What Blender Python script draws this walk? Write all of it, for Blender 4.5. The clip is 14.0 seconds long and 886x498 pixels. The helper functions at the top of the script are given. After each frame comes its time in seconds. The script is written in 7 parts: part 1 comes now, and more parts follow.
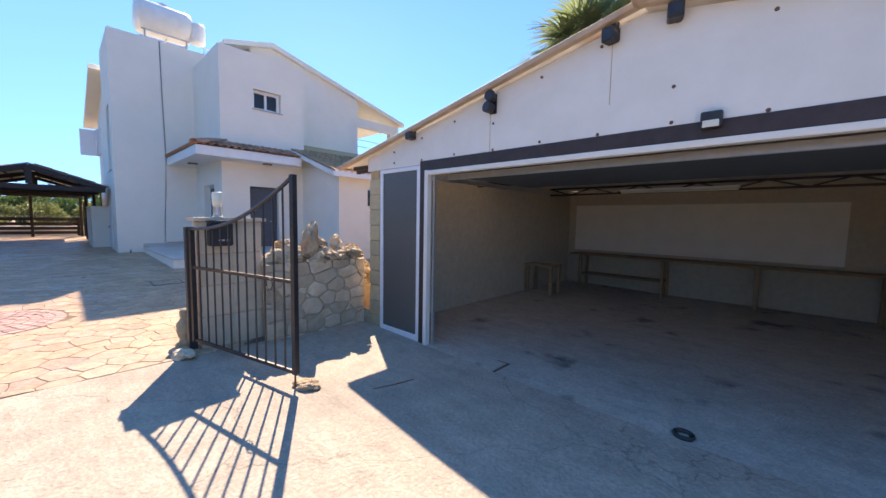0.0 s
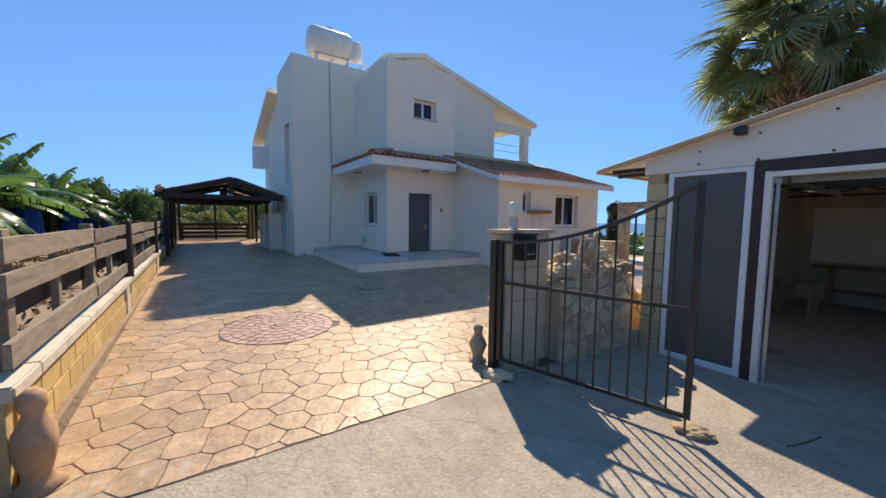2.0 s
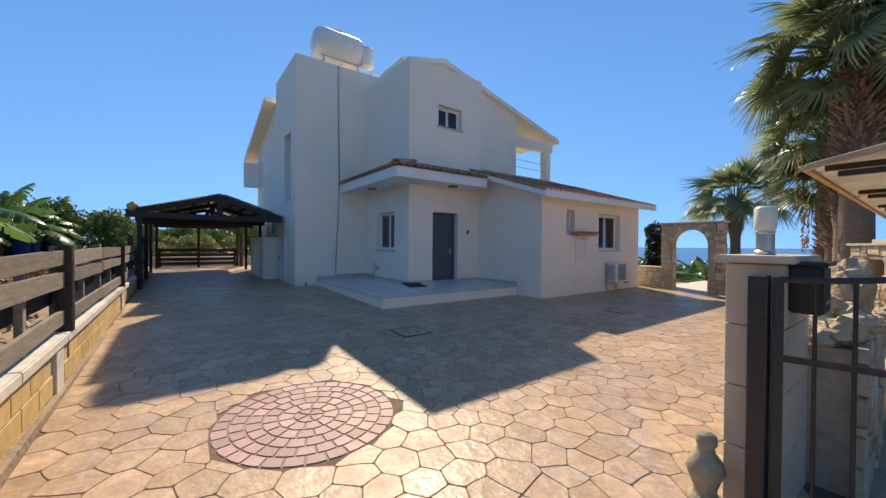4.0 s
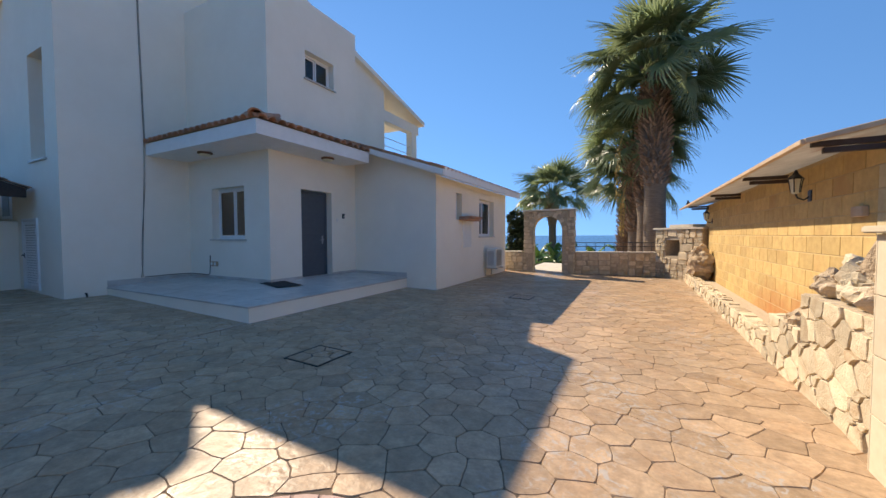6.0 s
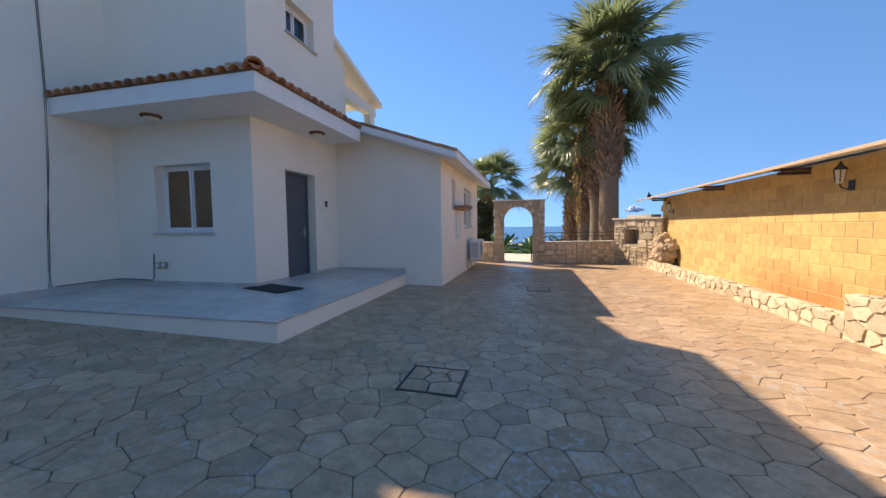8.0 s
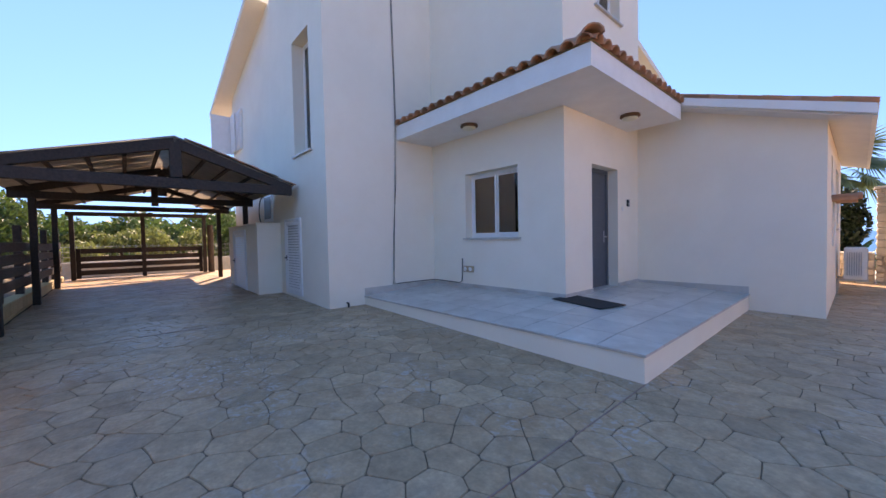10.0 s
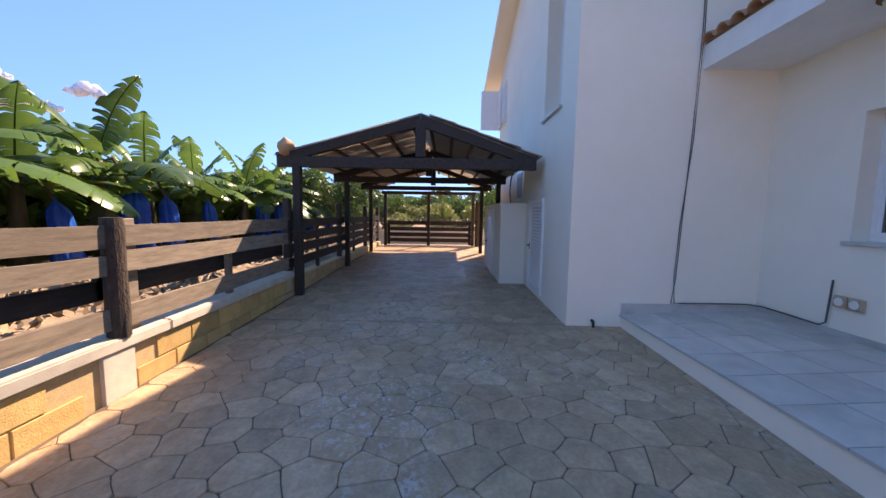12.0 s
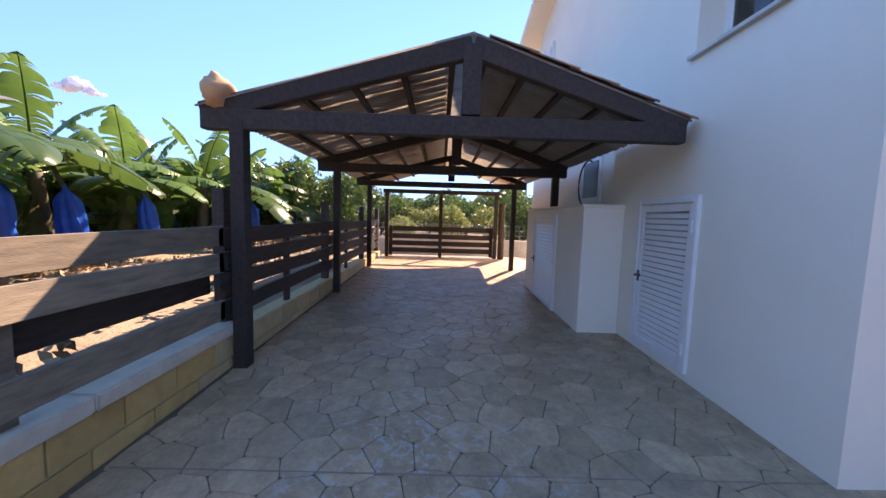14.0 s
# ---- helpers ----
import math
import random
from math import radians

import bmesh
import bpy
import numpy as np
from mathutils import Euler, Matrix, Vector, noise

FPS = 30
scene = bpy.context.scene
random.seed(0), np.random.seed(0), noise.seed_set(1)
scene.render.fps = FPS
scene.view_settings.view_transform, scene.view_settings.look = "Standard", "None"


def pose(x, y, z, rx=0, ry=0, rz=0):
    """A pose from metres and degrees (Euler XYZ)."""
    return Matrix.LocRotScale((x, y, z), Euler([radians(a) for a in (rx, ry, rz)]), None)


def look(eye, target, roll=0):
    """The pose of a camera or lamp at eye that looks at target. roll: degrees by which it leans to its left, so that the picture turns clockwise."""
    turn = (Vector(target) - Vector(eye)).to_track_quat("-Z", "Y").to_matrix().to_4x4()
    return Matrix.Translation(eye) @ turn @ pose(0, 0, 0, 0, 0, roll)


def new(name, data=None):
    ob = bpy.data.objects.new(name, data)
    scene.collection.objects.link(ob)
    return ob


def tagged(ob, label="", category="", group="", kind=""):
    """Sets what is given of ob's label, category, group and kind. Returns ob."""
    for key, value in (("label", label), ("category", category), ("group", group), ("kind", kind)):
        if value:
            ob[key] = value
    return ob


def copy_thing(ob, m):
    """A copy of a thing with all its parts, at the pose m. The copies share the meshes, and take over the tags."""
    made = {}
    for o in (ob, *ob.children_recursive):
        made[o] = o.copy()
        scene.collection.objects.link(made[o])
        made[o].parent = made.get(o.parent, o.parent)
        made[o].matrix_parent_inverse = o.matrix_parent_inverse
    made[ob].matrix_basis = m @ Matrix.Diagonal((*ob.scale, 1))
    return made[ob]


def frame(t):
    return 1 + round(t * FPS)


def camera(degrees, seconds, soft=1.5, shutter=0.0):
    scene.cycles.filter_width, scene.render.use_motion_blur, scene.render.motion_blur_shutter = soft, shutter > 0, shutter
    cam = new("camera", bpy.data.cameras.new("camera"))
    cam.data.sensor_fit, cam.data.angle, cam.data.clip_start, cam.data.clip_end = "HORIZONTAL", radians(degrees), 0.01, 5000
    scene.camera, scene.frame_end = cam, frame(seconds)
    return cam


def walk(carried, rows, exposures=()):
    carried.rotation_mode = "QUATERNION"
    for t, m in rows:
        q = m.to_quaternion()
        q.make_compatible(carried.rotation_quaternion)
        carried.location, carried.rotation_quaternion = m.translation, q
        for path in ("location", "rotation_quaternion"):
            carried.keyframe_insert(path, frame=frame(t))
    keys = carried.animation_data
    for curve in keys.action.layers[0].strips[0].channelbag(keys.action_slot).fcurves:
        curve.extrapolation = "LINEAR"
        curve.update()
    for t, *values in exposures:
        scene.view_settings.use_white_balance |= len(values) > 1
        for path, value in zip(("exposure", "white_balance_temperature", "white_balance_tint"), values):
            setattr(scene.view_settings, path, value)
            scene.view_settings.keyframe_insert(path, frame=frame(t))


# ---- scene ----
cam = camera(101.3, 14.0)
PATH = [
    (0, (-0.533, 0.125, 1.268), (-1.898, 1.578, 1.107), 1.0),
    (0.5, (-0.922, -0.446, 1.272), (-2.39, 0.902, 1.105), 1.0),
    (1, (-1.417, -0.86, 1.27), (-2.948, 0.412, 1.073), 1.2),
    (1.5, (-1.962, -1.241, 1.297), (-3.577, -0.078, 1.101), 1.0),
    (2, (-2.497, -1.471, 1.332), (-4.146, -0.35, 1.176), 0.7),
    (2.5, (-3.02, -1.629, 1.385), (-4.675, -0.508, 1.34), 0.7),
    (5, (-5.776, -1.372, 1.218), (-7.269, -0.042, 1.184), 0.1),
    (5.5, (-6.216, -1.355, 1.207), (-7.494, 0.182, 1.159), -0.3),
    (6, (-6.771, -1.253, 1.197), (-7.703, 0.515, 1.122), -0.2),
    (6.5, (-7.294, -1.276, 1.18), (-7.942, 0.615, 1.11), -0.5),
    (7, (-7.783, -1.28, 1.168), (-8.221, 0.668, 1.054), -0.6),
    (9.5, (-10.587, -1.295, 1.172), (-11.566, 0.446, 1.071), -1.3),
    (10, (-10.66, -1.02, 1.122), (-12.168, 0.294, 1.066), -1.2),
    (10.5, (-10.654, -0.719, 1.182), (-12.492, 0.067, 1.11), -0.7),
    (11, (-10.892, -0.241, 1.178), (-12.866, 0.067, 1.074), -0.1),
    (11.5, (-11.418, -0.064, 1.235), (-13.41, 0.027, 1.081), 0.6),
    (12, (-12.079, 0.0, 1.324), (-14.069, -0.014, 1.13), 0.9),
    (12.5, (-12.744, -0.156, 1.368), (-14.733, -0.215, 1.168), 1.2),
    (13, (-13.414, -0.247, 1.36), (-15.404, -0.305, 1.164), 1.4),
    (13.5, (-14.042, -0.436, 1.35), (-16.033, -0.486, 1.163), 1.7),
    (14, (-14.631, -0.618, 1.341), (-16.623, -0.601, 1.165), 1.7),
]
EXPOSURES = [(0.0, 1.5, 8100, 18), (0.5, 1.25, 8100, 16), (1.0, 1.0, 8000, 14), (1.5, 0.75, 8000, 10), (2.0, 0.65, 8000, 10), (2.5, 0.65, 8000, 10), (5.0, 0.6, 8000, 10), (6.0, 0.7, 8000, 10), (7.0, 0.65, 8000, 10),
             (9.5, 1.55, 9400, 26), (10.0, 1.6, 9400, 27), (11.0, 1.65, 9300, 27), (12.0, 1.5, 9200, 27), (14.0, 1.9, 9000, 28)]
walk(cam, [(t, look(eye, target, roll)) for t, eye, target, roll in PATH], EXPOSURES)

# ---- world, sun, exposure ----
SUN_AZ, SUN_EL = radians(60.8), radians(43.8)
sun_way = Vector((math.sin(SUN_AZ) * math.cos(SUN_EL), -math.cos(SUN_AZ) * math.cos(SUN_EL), -math.sin(SUN_EL)))
world = bpy.data.worlds.new("world")
scene.world = world
world.use_nodes = True
wn = world.node_tree.nodes
sky = wn.new("ShaderNodeTexSky")
sky.sky_type, sky.sun_disc = "NISHITA", False
sky.sun_elevation, sky.sun_rotation = SUN_EL, -SUN_AZ
sky.altitude, sky.air_density, sky.dust_density, sky.ozone_density = 2500, 1.0, 0.05, 3.0
wn["Background"].inputs["Strength"].default_value = 0.255
soften, deepen = wn.new("ShaderNodeGamma"), wn.new("ShaderNodeHueSaturation")
soften.inputs["Gamma"].default_value, deepen.inputs["Saturation"].default_value = 0.78, 1.37
deepen.inputs["Hue"].default_value = 0.505
dome, lift = wn.new("ShaderNodeTexCoord"), wn.new("ShaderNodeMapping")
lift.inputs["Location"].default_value = (0, 0, 0.28)
world.node_tree.links.new(dome.outputs["Generated"], lift.inputs["Vector"])
world.node_tree.links.new(lift.outputs[0], sky.inputs["Vector"])
world.node_tree.links.new(sky.outputs[0], soften.inputs[0])
world.node_tree.links.new(soften.outputs[0], deepen.inputs["Color"])
world.node_tree.links.new(deepen.outputs[0], wn["Background"].inputs["Color"])
sun = new("sun", bpy.data.lights.new("sun", "SUN"))
sun.data.energy, sun.data.angle, sun.data.color = 4.2, radians(0.53), (1.0, 0.94, 0.86)
sun.matrix_world = look((-20, 12, 25), Vector((-20, 12, 25)) + sun_way)


# ---- materials ----
def mat(name, base, second=None, scale=6.0, rough=0.8, bump=0.2, fine=90.0, mix=(0.35, 0.7), metal=0.0, vary="", vary_by=0.25,
        stain=None, stain_scale=0.7, stain_at=(0.55, 0.75), spec=0.4, dist=0.004, stretch=(1, 1, 1)):
    """Two tones mixed by noise at one scale, broader stains at another, fine relief, and a shade per piece."""
    m = bpy.data.materials.new(name)
    m.use_nodes = True
    n, l = m.node_tree.nodes, m.node_tree.links
    b = n["Principled BSDF"]
    b.inputs["Roughness"].default_value, b.inputs["Metallic"].default_value = rough, metal
    b.inputs["Specular IOR Level"].default_value = spec
    tc = n.new("ShaderNodeTexCoord")
    mp = n.new("ShaderNodeMapping")
    mp.inputs["Scale"].default_value = stretch
    l.new(tc.outputs["Object"], mp.inputs["Vector"])
    geo = n.new("ShaderNodeNewGeometry")
    add = n.new("ShaderNodeVectorMath")
    add.operation = "ADD"
    l.new(mp.outputs[0], add.inputs[0])
    info = n.new("ShaderNodeObjectInfo")
    rnd = {"object": info.outputs["Random"], "island": geo.outputs["Random Per Island"]}.get(vary)
    if rnd is not None:
        sc = n.new("ShaderNodeMath")
        sc.operation = "MULTIPLY"
        sc.inputs[1].default_value = 37.0
        l.new(rnd, sc.inputs[0])
        l.new(sc.outputs[0], add.inputs[1])
    nz = n.new("ShaderNodeTexNoise")
    nz.inputs["Scale"].default_value, nz.inputs["Detail"].default_value, nz.inputs["Roughness"].default_value = scale, 8, 0.62
    l.new(add.outputs[0], nz.inputs["Vector"])
    rp = n.new("ShaderNodeValToRGB")
    second = second or tuple(c * 0.8 for c in base)
    rp.color_ramp.elements[0].position, rp.color_ramp.elements[1].position = mix
    rp.color_ramp.elements[0].color, rp.color_ramp.elements[1].color = (*base, 1), (*second, 1)
    l.new(nz.outputs["Fac"], rp.inputs[0])
    col = rp.outputs[0]
    if stain:
        s = n.new("ShaderNodeTexNoise")
        s.inputs["Scale"].default_value, s.inputs["Detail"].default_value = stain_scale, 6
        l.new(add.outputs[0] if vary != "island" else mp.outputs[0], s.inputs["Vector"])
        r2 = n.new("ShaderNodeMapRange")
        r2.inputs[1].default_value, r2.inputs[2].default_value = stain_at
        l.new(s.outputs["Fac"], r2.inputs[0])
        mx = n.new("ShaderNodeMix")
        mx.data_type = "RGBA"
        l.new(r2.outputs[0], mx.inputs["Factor"])
        l.new(col, mx.inputs["A"])
        mx.inputs["B"].default_value = (*stain, 1)
        col = mx.outputs["Result"]
    if rnd is not None:
        mr = n.new("ShaderNodeMapRange")
        mr.inputs[3].default_value, mr.inputs[4].default_value = 1 - vary_by, 1 + vary_by
        l.new(rnd, mr.inputs[0])
        hs = n.new("ShaderNodeHueSaturation")
        l.new(mr.outputs[0], hs.inputs["Value"])
        l.new(col, hs.inputs["Color"])
        col = hs.outputs[0]
    l.new(col, b.inputs["Base Color"])
    if bump:
        f = n.new("ShaderNodeTexNoise")
        f.inputs["Scale"].default_value, f.inputs["Detail"].default_value = fine, 5
        l.new(add.outputs[0], f.inputs["Vector"])
        ad = n.new("ShaderNodeMath")
        ad.operation = "ADD"
        l.new(f.outputs["Fac"], ad.inputs[0])
        l.new(nz.outputs["Fac"], ad.inputs[1])
        bp = n.new("ShaderNodeBump")
        bp.inputs["Strength"].default_value, bp.inputs["Distance"].default_value = bump, dist
        l.new(ad.outputs[0], bp.inputs["Height"])
        l.new(bp.outputs[0], b.inputs["Normal"])
    return m


def glass(name, tint):
    m = bpy.data.materials.new(name)
    m.use_nodes = True
    b = m.node_tree.nodes["Principled BSDF"]
    b.inputs["Base Color"].default_value = (*tint, 1)
    b.inputs["Roughness"].default_value, b.inputs["Transmission Weight"].default_value, b.inputs["IOR"].default_value = 0.02, 1.0, 1.45
    return m


def leafy(name, base, second, scale=3.0, rough=0.45, through_light=0.35, vary="object", vary_by=0.3, stretch=(1, 1, 1)):
    m = mat(name, base, second, scale=scale, rough=rough, bump=0.15, fine=25, vary=vary, vary_by=vary_by, stretch=stretch)
    n, l = m.node_tree.nodes, m.node_tree.links
    b, out = n["Principled BSDF"], n["Material Output"]
    tr = n.new("ShaderNodeBsdfTranslucent")
    l.new(b.inputs["Base Color"].links[0].from_socket, tr.inputs["Color"])
    mx = n.new("ShaderNodeMixShader")
    mx.inputs[0].default_value = through_light
    l.new(b.outputs[0], mx.inputs[1])
    l.new(tr.outputs[0], mx.inputs[2])
    l.new(mx.outputs[0], out.inputs[0])
    return m


M = {}
M["plaster"] = mat("white_plaster", (0.885, 0.83, 0.72), (0.84, 0.785, 0.675), scale=1.3, rough=0.9, bump=0.25, fine=55, stain=(0.74, 0.70, 0.64), stain_scale=0.35, stain_at=(0.58, 0.85), dist=0.003)
M["trim_white"] = mat("white_paint", (0.82, 0.82, 0.80), (0.76, 0.76, 0.74), scale=4, rough=0.55, bump=0.08)
M["alu"] = mat("white_aluminium", (0.80, 0.81, 0.81), (0.74, 0.75, 0.75), scale=8, rough=0.38, bump=0.03, spec=0.5)
M["grey_alu"] = mat("grey_aluminium", (0.45, 0.46, 0.47), (0.40, 0.41, 0.42), scale=8, rough=0.35, bump=0.03, metal=0.6)
M["pave_o"] = mat("stamped_paving", (0.485, 0.33, 0.21), (0.36, 0.24, 0.15), scale=5, rough=0.40, bump=0.42, fine=15, spec=0.28, vary="object", vary_by=0.18, stain=(0.34, 0.26, 0.19), stain_scale=1.4, dist=0.02)
M["pave_i"] = mat("stamped_paving_rest", (0.485, 0.33, 0.21), (0.36, 0.24, 0.15), scale=5, rough=0.40, bump=0.42, fine=15, spec=0.28, vary="island", vary_by=0.18, stain=(0.34, 0.26, 0.19), stain_scale=0.45, dist=0.02)
M["joint"] = mat("paving_joint", (0.11, 0.075, 0.05), (0.18, 0.12, 0.08), scale=9, rough=0.9, bump=0.4)
M["pink_joint"] = mat("medallion_joint", (0.27, 0.175, 0.145), (0.34, 0.23, 0.19), scale=9, rough=0.9, bump=0.3)
M["red_pave"] = mat("red_paving", (0.34, 0.20, 0.165), (0.41, 0.26, 0.22), scale=9, rough=0.6, bump=0.5, fine=60, vary="object", vary_by=0.22, dist=0.006)
M["concrete"] = mat("apron_concrete", (0.43, 0.365, 0.29), (0.335, 0.285, 0.23), scale=4, rough=0.9, bump=0.9, fine=42, stain=(0.29, 0.25, 0.205), stain_scale=0.9, stain_at=(0.5, 0.74), dist=0.012)


def cracked(m, scale=0.55, width=0.012, tone=0.45):
    """Thin wandering cracks and a coarse speckle of exposed grit."""
    n, l = m.node_tree.nodes, m.node_tree.links
    b = n["Principled BSDF"]
    col = b.inputs["Base Color"].links[0].from_socket
    tc = n.new("ShaderNodeTexCoord")
    wob = n.new("ShaderNodeTexNoise")
    wob.inputs["Scale"].default_value, wob.inputs["Detail"].default_value = 2.2, 6
    l.new(tc.outputs["Object"], wob.inputs["Vector"])
    ad = n.new("ShaderNodeVectorMath")
    ad.operation = "MULTIPLY_ADD"
    ad.inputs[1].default_value = (0.55, 0.55, 0.55)
    l.new(wob.outputs["Color"], ad.inputs[0])
    l.new(tc.outputs["Object"], ad.inputs[2])
    vo = n.new("ShaderNodeTexVoronoi")
    vo.feature = "DISTANCE_TO_EDGE"
    vo.inputs["Scale"].default_value = scale
    l.new(ad.outputs[0], vo.inputs["Vector"])
    mr = n.new("ShaderNodeMapRange")
    mr.inputs[1].default_value, mr.inputs[2].default_value, mr.inputs[3].default_value, mr.inputs[4].default_value = 0.0, width, tone, 1.0
    l.new(vo.outputs["Distance"], mr.inputs[0])
    gr = n.new("ShaderNodeTexNoise")
    gr.inputs["Scale"].default_value, gr.inputs["Detail"].default_value, gr.inputs["Roughness"].default_value = 34, 4, 0.8
    l.new(tc.outputs["Object"], gr.inputs["Vector"])
    g2 = n.new("ShaderNodeMapRange")
    g2.inputs[1].default_value, g2.inputs[2].default_value, g2.inputs[3].default_value, g2.inputs[4].default_value = 0.3, 0.7, 0.74, 1.18
    l.new(gr.outputs["Fac"], g2.inputs[0])
    # long trowel streaks
    tw, st, s2 = n.new("ShaderNodeMapping"), n.new("ShaderNodeTexNoise"), n.new("ShaderNodeMapRange")
    tw.inputs["Rotation"].default_value, tw.inputs["Scale"].default_value = (0, 0, 0.55), (0.7, 5.0, 1)
    st.inputs["Scale"].default_value, st.inputs["Detail"].default_value, st.inputs["Roughness"].default_value = 2.2, 9, 0.7
    s2.inputs[1].default_value, s2.inputs[2].default_value, s2.inputs[3].default_value, s2.inputs[4].default_value = 0.34, 0.62, 0.90, 1.05
    l.new(tc.outputs["Object"], tw.inputs["Vector"])
    l.new(tw.outputs[0], st.inputs["Vector"])
    l.new(st.outputs["Fac"], s2.inputs[0])
    m3 = n.new("ShaderNodeMath")
    m3.operation = "MULTIPLY"
    l.new(mr.outputs[0], m3.inputs[0])
    l.new(s2.outputs[0], m3.inputs[1])
    mu = n.new("ShaderNodeMath")
    mu.operation = "MULTIPLY"
    l.new(m3.outputs[0], mu.inputs[0])
    l.new(g2.outputs[0], mu.inputs[1])
    hs = n.new("ShaderNodeHueSaturation")
    l.new(mu.outputs[0], hs.inputs["Value"])
    l.new(col, hs.inputs["Color"])
    l.new(hs.outputs[0], b.inputs["Base Color"])
    return m


cracked(M["concrete"], 0.5, 0.004, 0.66)
M["garage_floor"] = cracked(mat("oily_garage_floor", (0.47, 0.43, 0.37), (0.37, 0.335, 0.285), scale=5, rough=0.8, bump=0.6, fine=60, stain=(0.11, 0.10, 0.09), stain_scale=1.7, stain_at=(0.60, 0.72), dist=0.01), 0.2, 0.002, 0.8)


def weathered(m):
    """Stamped paving: blotches of olive and brown, fine mottle, and worn patches of pale sealer with more gloss."""
    n, l = m.node_tree.nodes, m.node_tree.links
    b = n["Principled BSDF"]
    col = b.inputs["Base Color"].links[0].from_socket
    tc = n.new("ShaderNodeTexCoord")

    def field(scale, lo, hi, a, z, detail=8, twist=0.0):
        f, r = n.new("ShaderNodeTexNoise"), n.new("ShaderNodeMapRange")
        f.inputs["Scale"].default_value, f.inputs["Detail"].default_value, f.inputs["Roughness"].default_value = scale, detail, 0.65
        f.inputs["Distortion"].default_value = twist
        r.inputs[1].default_value, r.inputs[2].default_value, r.inputs[3].default_value, r.inputs[4].default_value = lo, hi, a, z
        l.new(tc.outputs["Object"], f.inputs["Vector"])
        l.new(f.outputs["Fac"], r.inputs[0])
        return r.outputs[0]

    def both(a, c, how="MULTIPLY"):
        q = n.new("ShaderNodeMath")
        q.operation = how
        l.new(a, q.inputs[0])
        l.new(c, q.inputs[1])
        return q.outputs[0]

    def toward(c, tone, fac):
        x = n.new("ShaderNodeMix")
        x.data_type = "RGBA"
        l.new(fac, x.inputs["Factor"])
        l.new(c, x.inputs["A"])
        x.inputs["B"].default_value = (*tone, 1)
        return x.outputs["Result"]

    col = toward(col, (0.39, 0.275, 0.175), field(1.3, 0.45, 0.7, 0.0, 0.7))
    col = toward(col, (0.41, 0.245, 0.14), field(2.1, 0.5, 0.72, 0.0, 0.75))
    hs = n.new("ShaderNodeHueSaturation")
    l.new(both(field(9.0, 0.3, 0.7, 0.80, 1.18), field(38.0, 0.3, 0.7, 0.84, 1.14)), hs.inputs["Value"])
    l.new(col, hs.inputs["Color"])
    worn = both(field(0.7, 0.50, 0.62, 0.0, 1.0), field(11.0, 0.53, 0.60, 0.0, 0.8, 6, 1.4))
    col = toward(hs.outputs[0], (0.43, 0.40, 0.37), worn)
    # lime bloom where water has dried, in two patches of the drive
    for x, y, reach in ((-15.35, 0.35, 0.62), (-14.5, -0.45, 0.8)):
        far = n.new("ShaderNodeVectorMath")
        far.operation = "DISTANCE"
        far.inputs[1].default_value = (x, y, -0.05)
        l.new(tc.outputs["Object"], far.inputs[0])
        near_ = n.new("ShaderNodeMapRange")
        near_.inputs[1].default_value, near_.inputs[2].default_value, near_.inputs[3].default_value, near_.inputs[4].default_value = reach * 0.25, reach, 1.0, 0.0
        l.new(far.outputs["Value"], near_.inputs[0])
        col = toward(col, (0.52, 0.51, 0.52), both(near_.outputs[0], field(16.0, 0.54, 0.60, 0.0, 0.75, 6, 1.8)))
    l.new(col, b.inputs["Base Color"])
    l.new(both(field(3.0, 0.35, 0.7, 0.36, 0.56), field(0.7, 0.50, 0.62, 1.0, 0.72)), b.inputs["Roughness"])
    return m


for key in ("pave_o", "pave_i"):
    weathered(M[key])
M["banana_far"] = leafy("banana_undergrowth", (0.13, 0.22, 0.045), (0.075, 0.14, 0.03), scale=2.5, rough=0.45, through_light=0.4, vary="island", vary_by=0.45)
M["coping"] = mat("coping_concrete", (0.64, 0.57, 0.47), (0.48, 0.43, 0.36), scale=7, rough=0.9, bump=0.4, stain=(0.32, 0.30, 0.26))
M["block"] = mat("yellow_block", (0.60, 0.41, 0.17), (0.47, 0.31, 0.125), scale=9, rough=0.9, bump=0.6, fine=90, vary="object", vary_by=0.12, stain=(0.50, 0.29, 0.115), stain_scale=1.3, stain_at=(0.55, 0.85), dist=0.006)


